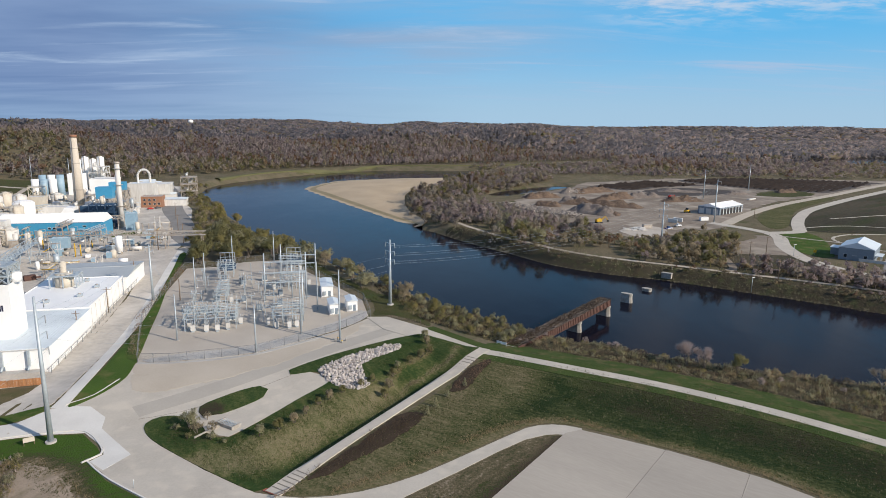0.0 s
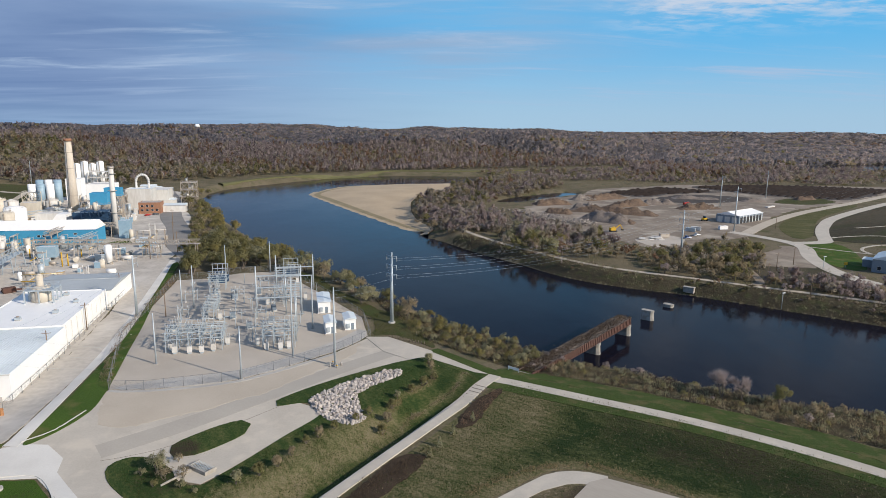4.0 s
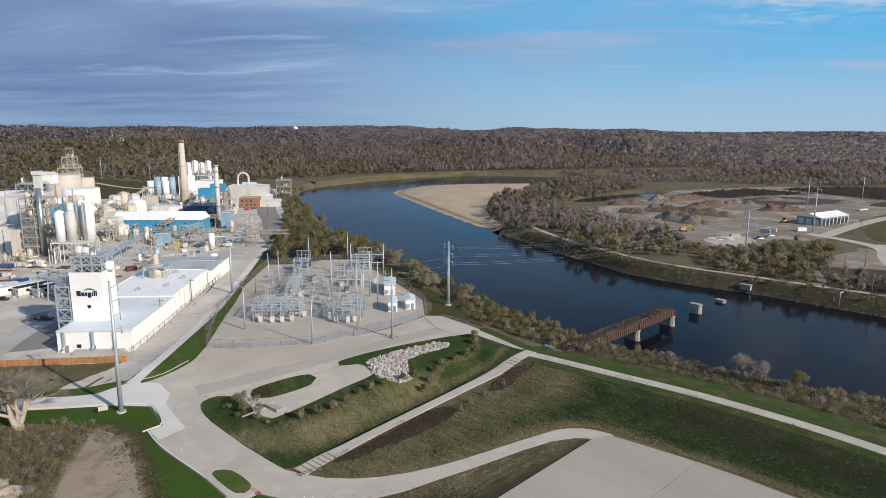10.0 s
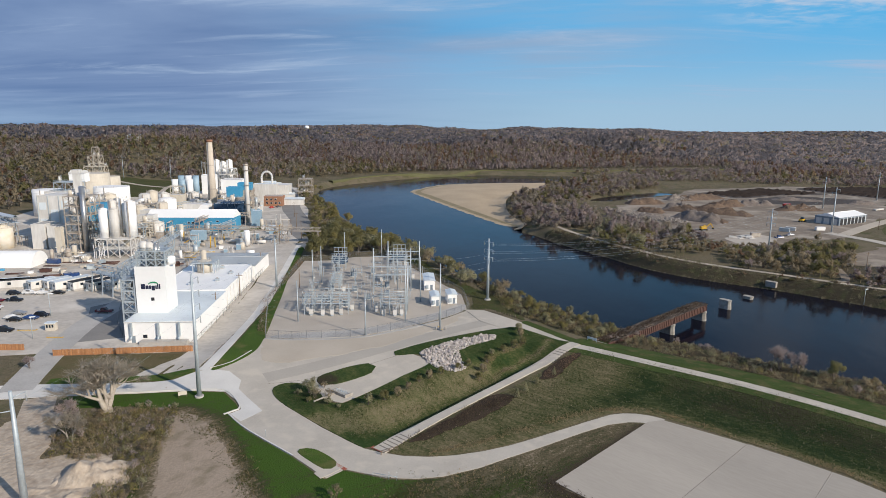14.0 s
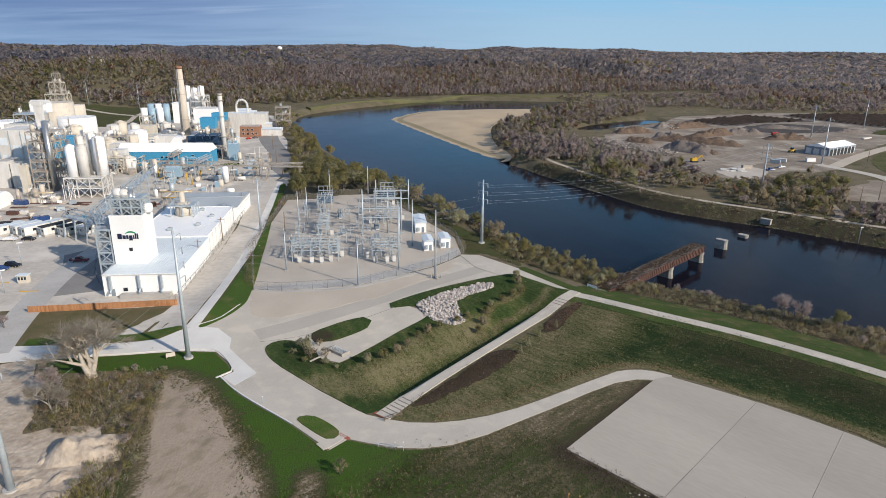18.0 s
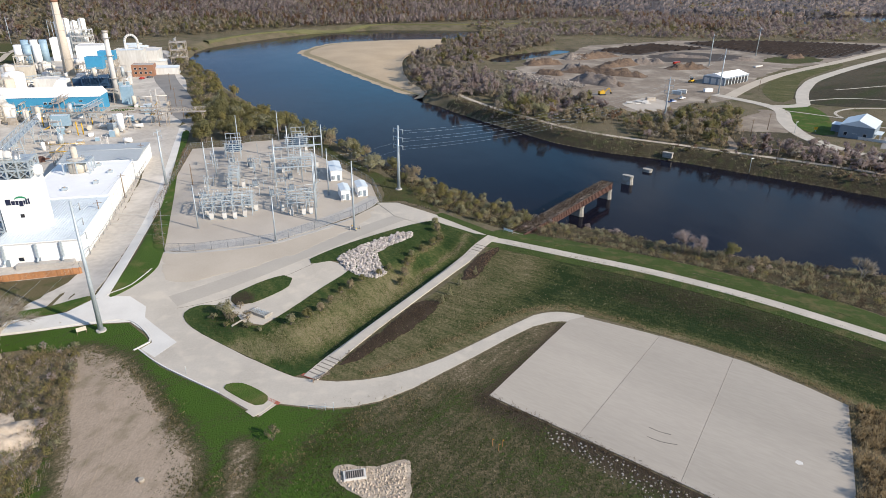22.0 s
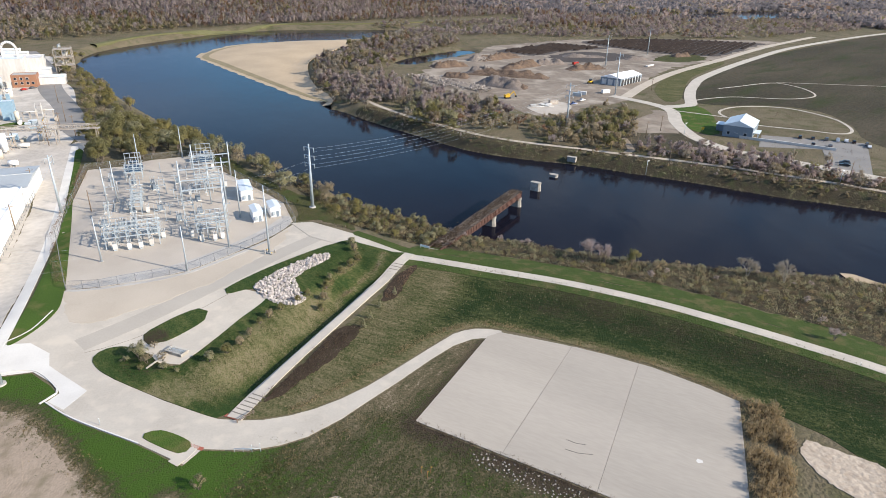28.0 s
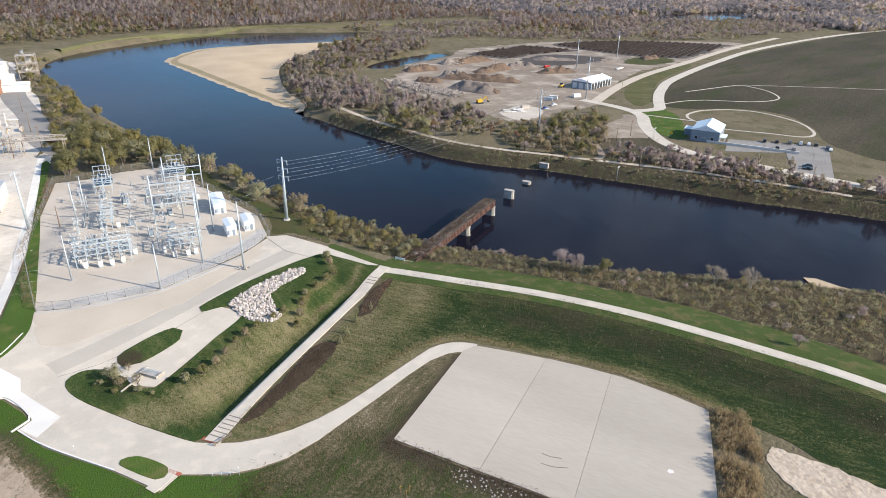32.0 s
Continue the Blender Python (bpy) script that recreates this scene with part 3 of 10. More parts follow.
def graded(start, stop, step, growth, limit):
    out, s = [start], step
    while abs(out[-1] - start) < abs(stop - start):
        s = min(s * growth, limit)
        out.append(out[-1] + (s if stop > start else -s))
    return out


xs = list(np.arange(-170, 262, 2.0))
xs = graded(xs[0], -4900, 4, 1.06, 160)[:0:-1] + xs + graded(xs[-1], 4900, 4, 1.06, 160)[1:]
ys = list(np.arange(20, 322, 2.0))
ys = graded(ys[0], -3000, 4, 1.12, 250)[:0:-1] + ys + graded(ys[-1], 4950, 4, 1.022, 120)[1:]
gx, gy = np.meshgrid(np.array(xs), np.array(ys))
gz = height(gx, gy)
nx_, ny_ = len(xs), len(ys)
idx = np.arange(nx_ * ny_).reshape(ny_, nx_)
quads = np.stack([idx[:-1, :-1], idx[:-1, 1:], idx[1:, 1:], idx[1:, :-1]], -1).reshape(-1, 4)
ground_mesh = bpy.data.meshes.new("ground")
ground_mesh.from_pydata(np.stack([gx, gy, gz], -1).reshape(-1, 3).tolist(), [], quads.tolist())
ground_mesh.polygons.foreach_set("use_smooth", [True] * len(quads))
ground = tagged(part("ground", ground_mesh, SCRUB), "rough brown and olive grassland along a river valley", "ground", kind="structure")


def sheet(name, outline, material, lift, label, category, step=4.0, smooth=True, fine=4.0, skirt=0.25, parent=None, ragged=0.0, dryness=None, soil=None):
    """A surface laid over the land inside an outline, with a short edge all round."""
    from_line = catmull(outline, True, step) if smooth else outline
    if sum(a[0] * b[1] - b[0] * a[1] for a, b in zip(from_line, from_line[1:] + from_line[:1])) < 0:
        from_line = from_line[::-1]
    if not smooth:
        full = []
        for a, b in zip(from_line, from_line[1:] + from_line[:1]):
            k = max(1, int(math.hypot(b[0] - a[0], b[1] - a[1]) / step))
            full += [(a[0] + (b[0] - a[0]) * i / k, a[1] + (b[1] - a[1]) * i / k) for i in range(k)]
        from_line = full
    if ragged:
        def wander(x, y, seed):
            return sum(k * noise.noise(Vector((x * f, y * f, seed))) for f, k in ((0.11, 1.1), (0.33, 0.6), (1.1, 0.4), (2.7, 0.25)))
        from_line = [(x + ragged * wander(x, y, 1.7), y + ragged * wander(x, y, 9.1)) for x, y in from_line]
    n = len(from_line)
    ax, ay = np.array([p[0] for p in from_line]), np.array([p[1] for p in from_line])
    px, py = np.meshgrid(np.arange(ax.min() + fine / 2, ax.max(), fine), np.arange(ay.min() + fine / 2, ay.max(), fine))
    px, py = px.ravel(), py.ravel()
    keep = inside(px, py, from_line) & (to_line(px, py, from_line, True) > fine * 0.4)
    pts = [Vector(p) for p in from_line] + [Vector((float(a), float(b))) for a, b in zip(px[keep], py[keep])]
    v2, _, faces, *_ = delaunay_2d_cdt(pts, [], [list(range(n))], 1, 1e-4)
    vx, vy = np.array([v.x for v in v2]), np.array([v.y for v in v2])
    vz = height(vx, vy) + lift
    s = Shape()
    s.add(list(zip(vx.tolist(), vy.tolist(), vz.tolist())), [tuple(f) for f in faces], True)
    ez = height(ax, ay)
    rim = [(float(a), float(b), float(c) + lift) for a, b, c in zip(ax, ay, ez)] + [(float(a), float(b), float(c) - skirt) for a, b, c in zip(ax, ay, ez)]
    s.add(rim, [(n + i, n + (i + 1) % n, (i + 1) % n, i) for i in range(n)])
    ob = part(name, s, material, parent)
    if dryness:
        px, py = np.array([v[0] for v in s.v]), np.array([v[1] for v in s.v])
        for key, law in (("dryness", dryness), ("soil", soil)):
            ob.data.attributes.new(key, "FLOAT", "POINT").data.foreach_set("value", np.asarray(law(px, py), np.float32))
    return ob if parent else tagged(ob, label, category, kind="structure")


def ribbon(name, line, width, material, lift, label, category, step=3.0, widths=None, edge=0.2):
    """A path or road of a given width along a line."""
    mid = catmull(line, step=step)
    pts = np.array(mid)
    d = np.gradient(pts, axis=0)
    d /= np.linalg.norm(d, axis=1)[:, None] + 1e-9
    nrm = np.stack([-d[:, 1], d[:, 0]], 1)
    w = np.full(len(pts), width / 2.0)
    if widths:
        w = np.interp(np.linspace(0, 1, len(pts)), np.linspace(0, 1, len(widths)), widths) / 2
    rows = []
    for k, drop in ((-1, -edge), (-1, lift), (-0.5, lift), (0, lift), (0.5, lift), (1, lift), (1, -edge)):
        q = pts + nrm * (w * k)[:, None]
        rows.append(np.c_[q, height(q[:, 0], q[:, 1]) + drop])
    m = len(rows)
    verts = np.stack(rows, 1).reshape(-1, 3)
    faces = [(i * m + j, i * m + j + 1, (i + 1) * m + j + 1, (i + 1) * m + j) for i in range(len(pts) - 1) for j in range(m - 1)]
    s = Shape().add(verts.tolist(), [f[::-1] for f in faces], False)
    return tagged(part(name, s, material), label, category, kind="structure")


# ---- water ----
def flat(name, loop, z, material, label):
    v2, _, faces, *_ = delaunay_2d_cdt([Vector(p) for p in loop], [], [list(range(len(loop)))], 1, 1e-4)
    s = Shape().add([(v.x, v.y, z) for v in v2], [tuple(f) for f in faces])
    return tagged(part(name, s, material), label, "water", kind="structure")


WATER_Z = -5.0
water = flat("water", catmull([(420, -175), (255, 20), (190, 85), (130, 127), (60, 160), (22, 187), (-24, 234), (-86, 325), (-165, 460), (-235, 585), (-245, 691), (-196, 803), (-140, 885), (-63, 935), (62, 942), (240, 945), (260, 900), (135, 870), (40, 800), (-46, 776), (-106, 735), (-122, 656), (-100, 601), (-58, 512), (-20, 440), (4, 404), (18, 376), (36, 348), (52, 324), (70, 296), (93, 277), (113, 266), (133, 251), (163, 228), (190, 206), (220, 187), (300, 118), (500, -90)], True, 15), WATER_Z, water_mat, "calm dark blue river water with light ripples")
flat("pond", catmull([(50, 574), (80, 626), (143, 680), (152, 654), (98, 590), (66, 560)], True, 8), -2.0, water_mat, "narrow pond beside the compost yard")
flat("oxbow_lake", catmull([(470, 1090), (640, 1190), (900, 1340), (1250, 1430), (1710, 1510), (1760, 1400), (1300, 1290), (900, 1180), (640, 1080)], True, 60), -1.6, water_mat, "distant blue backwater lake")
SANDMUD = mat("wet_sand_fringe", (0.28, 0.225, 0.125), (0.19, 0.16, 0.085), 0.5, 0.06, 0.5, 0.9, bump=0.05)
ribbon("sandbar_fringe", [(-50, 778), (-104, 732), (-124, 656), (-102, 603), (-59, 515), (-23, 444), (-3, 414)], 9, SANDMUD, 0.4, "damp olive fringe along the sandbar edge", "sandbar", 6, widths=[2, 4, 6, 7, 6, 5, 3], edge=0.6)
sheet("sandbar", SANDBAR, SAND, 0.32, "broad tan sandbar on the inner bend of the river", "sandbar", 12, False, 9)

flat("sand_spit", catmull([(151.0, 133.2), (154.7, 131.8), (158.4, 125.2), (163.3, 119.8), (167.5, 117.3), (160.4, 110.3), (157.2, 113.6), (151.5, 117.7), (149.9, 122.7)], True, 3), -4.72, SAND, "low tan sand spit at the near river edge")

# ---- roads, paths, pads and lawns ----
sheet("road_apron", [(-124, 102.8), (-111.4, 105.1), (-97.6, 108.3), (-91.1, 110.3), (-87.3, 115.4), (-86.5, 118.5), (-84.5, 117.3), (-80.5, 122), (-78.6, 131), (-80, 141.8), (-71, 142.3), (-50.3, 149), (-30, 168), (-22, 181), (-15.4, 182.2), (-4.3, 172), (-2, 166), (-5.1, 165), (-14, 159), (-29, 147), (-36, 138), (-30, 135), (-27, 131), (-33.5, 121.5), (-40.9, 109), (-44, 104.5), (-50, 106), (-57, 101), (-44.6, 91.6), (-33, 84.1), (-29.2, 83.1), (-24.3, 82.4), (-19.2, 82.9), (-14.1, 84.3), (-8.8, 86.7), (-3.2, 90.1), (1.5, 93.7), (7.3, 98.4), (13.4, 103.4), (19.3, 108.0), (22.3, 109.2), (25.4, 109.6), (28.5, 109), (31.5, 107.7), (31, 106), (28.2, 104.7), (25.6, 105.2), (23.2, 105), (18.3, 102.9), (12, 98), (3.5, 90.6), (-3.5, 84.9), (-8.9, 80.3), (-15.4, 76.2), (-20.5, 74.6), (-26.1, 74.1), (-34.6, 75.8), (-37.2, 72.2), (-46.5, 79.3), (-60.8, 88.6), (-67.9, 94.8), (-66.4, 97.4), (-68, 100.5), (-74.6, 106.2), (-82.2, 105.4), (-91.3, 103), (-100.8, 100.6), (-113, 97.5), (-124, 94)], CONCRETE, 0.08, "pale worn concrete access road and apron", "road", 2.0, False, 3)
sheet("new_paving", [(-124, 102.7), (-111.4, 105), (-97.6, 108.2), (-91.1, 110.2), (-87.3, 115.2), (-84.5, 117), (-79, 117), (-73.5, 112.6), (-72, 108), (-61, 97.4), (-63.6, 91.6), (-67.7, 94.8), (-66.3, 97.4), (-68, 100.4), (-74.6, 106.1), (-82.2, 105.3), (-91.3, 102.9), (-100.8, 100.5), (-113, 97.4), (-124, 93.9)], NEWCONC, 0.1, "fresh near-white concrete paving at the junction", "road", 2.0, False, 3)
sheet("gravel_forecourt", [(-78, 136), (-79.4, 141.4), (-70.8, 141.8), (-50.1, 148), (-30, 166.8), (-24, 176), (-24, 168), (-34, 152), (-46, 138), (-60, 128), (-72, 124)], TANGRAVEL, 0.12, "tan gravel strip in front of the substation fence", "gravel", 1.0, True, 3, ragged=1.4)
PAD_CORNERS = [(27.4, 105.6), (5.6, 77.4), (35.3, 53.3), (53.5, 38), (74.1, 73), (69, 79.5), (61.5, 87.5), (53, 94), (44.5, 99.5), (36, 104.3), (31, 107)]
sheet("concrete_pad", PAD_CORNERS, PADCONC, 0.13, "broad smooth pale concrete pad", "pavement", 3, False, 4)
sheet("pad_panel_middle", [(20.2, 65.7), (34, 54.4), (59, 89.2), (53, 93.9), (46.8, 98.2)], PADGREY, 0.136, "worn middle panel of the concrete pad", "pavement", 3, False, 4)
sheet("pad_panel_end", [(34.4, 54.2), (53.3, 38.3), (73.8, 73), (69, 79.2), (61.5, 87.2), (59.3, 88.9)], PADDARK, 0.136, "stained end panel of the concrete pad", "pavement", 3, False, 4)
ribbon("trail_verge", TRAIL[1:], 10.8, VERGE, 0.12, "short green grass beside the levee trail", "lawn", 3)
ribbon("levee_trail", TRAIL, 3.5, CONCRETE, 0.15, "pale concrete trail along the levee crest", "path", 3)
ribbon("ramp_walk", [(-29.8, 83.6), (-20, 101), (-0.8, 130.5), (14.3, 152.5)], 3.3, CONCRETE, 0.28, "straight concrete walk up to the levee trail", "path", 3)
sheet("trailhead_paving", [(-22.5, 182.5), (-15.4, 182.6), (-2, 170.5), (-1.5, 165.5), (-8, 163.5), (-16, 170)], CONCRETE, 0.19, "concrete landing where the trail meets the road", "pavement", 3, False, 3)
DRY_BAND = catmull([(-44, 94), (-36, 97), (-28, 109), (-20, 120), (-14, 129)], step=3)
DRY_TERRACE = catmull([(6.2, 154.1), (4, 146.6), (-0.2, 141.6), (-3.4, 136.8), (-7.5, 132.3), (-8.3, 127.7)], step=2)
SHRUB_LINE = catmull([(-2.7, 162), (-2.1, 157.5), (-1.8, 151.8), (-5.4, 145.6), (-8.8, 142), (-11.4, 135.8), (-12.8, 126)], step=2)
SHRUB_LINE_LOW = catmull([(-16.1, 131.9), (-24.5, 124.2), (-28.9, 117.1), (-32.1, 109), (-37.2, 104.6), (-40, 102)], step=2)


def wedge_dryness(x, y):
    band = 0.52 * (1 - ease(to_line(x, y, DRY_BAND), 2.5, 9))
    lines = [0.45 * (1 - ease(to_line(x, y, l), 0.3, 2.2)) for l in (DRY_TERRACE, SHRUB_LINE, SHRUB_LINE_LOW)]
    return 0.13 + np.maximum.reduce([band, *lines])


sheet("lawn_wedge", [(-62, 106.2), (-63.6, 110), (-61.5, 113), (-57, 113.2), (-51.5, 109.5), (-48.5, 105.5), (-44, 104), (-40.5, 109), (-33.3, 121.5), (-27, 131.5), (-30.5, 136.6), (-37.5, 134.6), (-38.3, 137), (-28.4, 147.9), (-14, 159.8), (-5.1, 165.2), (-1, 163.2), (9, 154.8), (12.2, 151.4), (-2.3, 130.5), (-21.5, 101.5), (-31.3, 85.4), (-33.4, 84.4), (-44.8, 91.9), (-57.1, 101.2)], WEDGEBLEND, 0.2, "sloping grass wedge between road and ramp", "lawn", 1.5, True, 1.3, dryness=wedge_dryness, soil=lambda x, y: 0.45 * (1 - ease(np.hypot(x + 52, y - 106), 3, 9)))
sheet("teardrop_island", [(-54.6, 117.6), (-51.5, 121.8), (-47.6, 125.6), (-43.6, 128), (-41.2, 126.6), (-41.4, 122.8), (-44.6, 118.6), (-48.8, 114.6), (-52.6, 113.6)], WEDGEBLEND, 0.22, "teardrop grass island in the apron", "lawn", 2, True, 2, dryness=lambda x, y: 0.16 + 0 * x, soil=lambda x, y: 0.62 * (1 - ease(np.hypot(x + 52.5, y - 116), 2, 7)))
sheet("curb_lawn", [(-46.1, 80.7), (-43.1, 82.2), (-37.0, 77.9), (-38.5, 75.2)], LAWN, 0.2, "small green lawn island beside the crossing", "lawn", 1, True, 2)
DIRT_LOOP = [(-79, 93.6), (-70.6, 89.4), (-65.2, 84), (-58, 74.4), (-51.2, 67.4), (-47, 60.6), (-44.5, 52.5), (-44, 40), (-50, 26), (-62, 28), (-62.5, 53.3), (-68.3, 66.7), (-75, 79.7)]
PAD_SIDE = [(27, 104), (5.4, 76.6), (20, 64.6), (35, 52.4), (53, 37)]
DRIVE_SIDE = [(-19, 83.2), (-14, 84.8), (-8.8, 87.2), (-3.2, 90.6), (7.3, 98.9), (13.4, 104), (19.3, 108.6), (25.4, 110), (31.5, 108.2), (45, 100), (53.5, 94.4), (62, 88), (69.5, 80), (75, 73)]
RAMP_LINE = [(-29.8, 83.6), (-20, 101), (-0.8, 130.5), (14.3, 152.5)]


def field_dryness(x, y):
    dirt = to_line(x, y, DIRT_LOOP, True) * np.where(inside(x, y, DIRT_LOOP), -1, 1)
    path = 0.75 * (1 - ease(to_line(x, y, [(-38.5, 64), (-37, 58), (-36, 40)]), 0.5, 4.5))
    east = 0.45 * ease(x + 0.35 * (y - 60), -30, -10)
    verge = 0.62 * (1 - ease(to_line(x, y, [(-6, 78.5), (3, 86), (14, 95.5), (23, 103)]), 2.0, 8))
    return np.maximum.reduce([0.02 + 0.98 * (1 - ease(dirt, -1.5, 6.5)), path, east, verge])


def field_soil(x, y):
    edge = 0.75 * np.maximum(1 - ease(to_line(x, y, PAD_SIDE[1:]), 1.0, 7.5), 1 - ease(to_line(x, y, PAD_SIDE[:2]), 0.5, 4)) * ease(x, -4, 4)
    hollow = 0.5 * (1 - ease(to_line(x, y, [(-33, 40), (-31, 56), (-26, 64)]), 1, 5))
    return np.maximum(edge, hollow)


def slope_dryness(x, y):
    rim = 0.6 * (1 - ease(to_line(x, y, DRIVE_SIDE), 0.5, 7))
    ramp = 0.52 * (1 - ease(to_line(x, y, RAMP_LINE), 14, 34))
    crest = 0.26 * (1 - ease(to_line(x, y, TRAIL_LINE), 7, 15))
    return np.maximum.reduce([rim, ramp, crest, 0.1 + 0 * x])


def slope_soil_shade(x, y):
    d = to_line(x, y, TRAIL_LINE)
    # dark soil tint, also painting the shade of the slope turned from the sun
    return 0.5 * ease(d, 1.5, 4) * (1 - ease(d, 13, 28)) * ease(x, 20, 45)


sheet("near_lawn", [(-113, 96.9), (-100.8, 100.1), (-91.3, 102.5), (-82.2, 104.9), (-74.8, 105.6), (-69, 100.2), (-67, 97.5), (-68.4, 94.9), (-61.2, 88.1), (-46.8, 78.8), (-37.4, 71.7), (-34.8, 75.3), (-26, 73.6), (-20.5, 74.1), (-15.4, 75.7), (-8.9, 79.8), (-3.5, 84.4), (3.5, 90.1), (12, 97.5), (18.3, 102.4), (23.2, 104.5), (27, 104.4), (5.3, 77), (35, 53), (53.2, 37.6), (60, 25), (-80, 25), (-70, 60), (-80, 92), (-92, 95), (-104, 92)], FIELDBLEND, 0.06, "bright mown lawn fading into patchy dull field grass", "lawn", 1.2, False, 1.7, ragged=0.12, dryness=field_dryness, soil=field_soil)
sheet("dirt_track", DIRT_LOOP, DIRT, 0.12, "bare brown dirt strip with wheel ruts", "ground", 0.4, True, 3, ragged=1.3)
sheet("levee_slope", [(-28, 84.2), (-19, 83.6), (-14, 85), (-8.8, 87.4), (-3.2, 90.8), (1.5, 94.4), (7.3, 99.1), (13.4, 104.1), (19.3, 108.8), (22.3, 109.9), (25.4, 110.3), (28.5, 109.7), (31.5, 108.4), (45, 100.4), (62, 88.4), (75, 74), (84, 62), (96, 44), (150, 22), (128, 57), (113.5, 76), (104, 86.6), (90.6, 100.2), (74.8, 114.4), (55.8, 128.6), (35.3, 140), (19.5, 149.5), (15.5, 149.5), (0.6, 127), (-19, 97.4)], LEVEEBLEND, 0.07, "broad grass slope of the levee", "lawn", 1.5, True, 1.9, ragged=0.15, dryness=slope_dryness, soil=slope_soil_shade)
sheet("bank_verge", [(16, 157), (20, 153.5), (37, 144.2), (57.8, 132.4), (77.4, 118.6), (93.6, 104), (107.3, 90.2), (117, 79), (128, 64), (134, 70), (122, 88), (108, 104), (92, 118), (76, 130), (58, 141), (38, 152), (24, 160)], VERGE, 0.05, "green strip between trail and river scrub", "lawn", 1.2, True, 3, ragged=1.2)
sheet("mulch_strip", [(-24.5, 88.6), (-19, 92.2), (-12, 100), (-6, 107), (-3, 115), (-7.6, 114.8), (-13.9, 105.4), (-21, 95)], MULCH, 0.17, "dark mulched planting strip beside the ramp", "planting bed", 0.4, True, 2, ragged=0.9)
sheet("mulch_strip_upper", [(3.5, 127), (8, 130), (15, 144), (12, 143.5), (6, 136)], MULCH, 0.17, "dark mulched planting strip beside the ramp", "planting bed", 0.4, True, 2, ragged=0.9)
sheet("fence_lawn", [(-83.5, 116.5), (-79.5, 123), (-78, 131.5), (-79.8, 141), (-80.6, 144.4), (-86.9, 166), (-107.3, 232.5), (-114.9, 263), (-122, 290), (-125, 290), (-116, 258), (-98.5, 193.2), (-88.4, 148), (-84.7, 123)], LAWN, 0.2, "green grass swale along the substation fence", "lawn", 1.5, True, 1.3)
ribbon("drain_channel", [(-86, 116), (-86.4, 123), (-90.9, 148.6), (-100.4, 193), (-118.6, 262), (-128, 298)], 3.0, NEWCONC, 0.14, "concrete drain channel along the plant yard", "drain")
sheet("shoulder_strip", [(-88.5, 118), (-98.5, 110.5), (-103, 112.5), (-99, 131), (-103.2, 160), (-113.5, 206), (-124, 246), (-131, 300), (-124, 300), (-112, 240), (-98, 178), (-91, 140)], PLANTYARD, 0.1, "pale dusty shoulder beside the white buildings", "ground", 1.2, True, 3, ragged=0.8)
sheet("fence_lawn_west", [(-88.5, 116.6), (-97, 111.2), (-120, 106.5), (-134, 103.5), (-139, 120.5), (-118, 125), (-99, 129.5), (-96, 122)], DORMANT, 0.08, "brown dormant lawn in front of the cedar fence", "lawn", 1.2, False, 3, ragged=0.5)
sheet("verge_west", [(-87.3, 117), (-91.6, 111), (-98, 109.2), (-112, 106), (-122, 103.6), (-123, 106.5), (-112, 109.5), (-99.5, 112.5), (-93, 116)], LAWN, 0.13, "green verge along the road", "lawn", 2, True, 3)
sheet("substation_yard", [(-79.8, 142.6), (-71.1, 142.6), (-50.3, 149.4), (-30.5, 169), (-22, 184), (-26, 203), (-47, 236), (-70, 270), (-110, 258), (-97, 184)], GRAVEL, 0.1, "pale crushed-stone yard of the substation", "yard", 4, False, 3)
sheet("plant_yard", [(-131, 300), (-124, 246), (-113, 203), (-103, 160), (-98.5, 133), (-139, 123), (-165, 118), (-240, 130), (-300, 180), (-340, 290), (-385, 420), (-385, 500), (-300, 620), (-240, 610), (-232, 560), (-205, 500), (-180, 455), (-160, 400), (-140, 345)], PLANTYARD, 0.06, "stained concrete and gravel yard of the processing plant", "yard", 8, True, 8)
sheet("plant_road", [(-118, 300), (-127, 304), (-150, 340), (-170, 390), (-200, 450), (-235, 540), (-285, 650), (-277, 655), (-222, 545), (-186, 455), (-156, 392), (-136, 345)], ASPHALT, 0.12, "grey asphalt plant road along the riverside", "road", 6, True, 6)
sheet("parking_asphalt", [(-124, 140), (-131, 175), (-150, 182), (-158, 168), (-146, 150), (-140, 131)], ASPHALT, 0.1, "dark asphalt drive beside the white building", "road", 4, False, 4)
ribbon("plant_gate_road", [(-126, 98), (-137, 124), (-146, 150), (-151, 176), (-160, 205)], 8, OLDCONC, 0.12, "grey concrete plant entrance road", "road")
ribbon("west_road", [(-123, 98.5), (-150, 92), (-200, 80), (-300, 50)], 8.5, NEWCONC, 0.08, "pale concrete road leading west", "road")
ribbon("gravel_path_west", [(-117, 96), (-111, 87), (-101, 72), (-92, 58), (-84, 40)], 7, PALESAND, 0.09, "sandy gravel path", "path")

# far bank
sheet("compost_yard", [(62, 486), (84, 545), (100, 600), (150, 640), (175, 690), (262, 742), (330, 765), (570, 745), (400, 590), (297, 517), (224, 424), (200, 396), (185, 376), (160, 366), (138, 345), (118, 344), (108, 362), (100, 386), (84, 414), (70, 450)], YARD, 0.06, "tan packed-soil yard of a compost site", "yard", 5, True, 10, ragged=5)
WINDROWS = {"west": [(173, 650), (213, 686), (262, 724), (300, 692), (312, 674), (250, 648), (202, 615)], "east": [(300, 734), (383, 772), (454, 766), (498, 747), (542, 719), (513, 697), (428, 625), (395, 606), (358, 622), (326, 668)]}
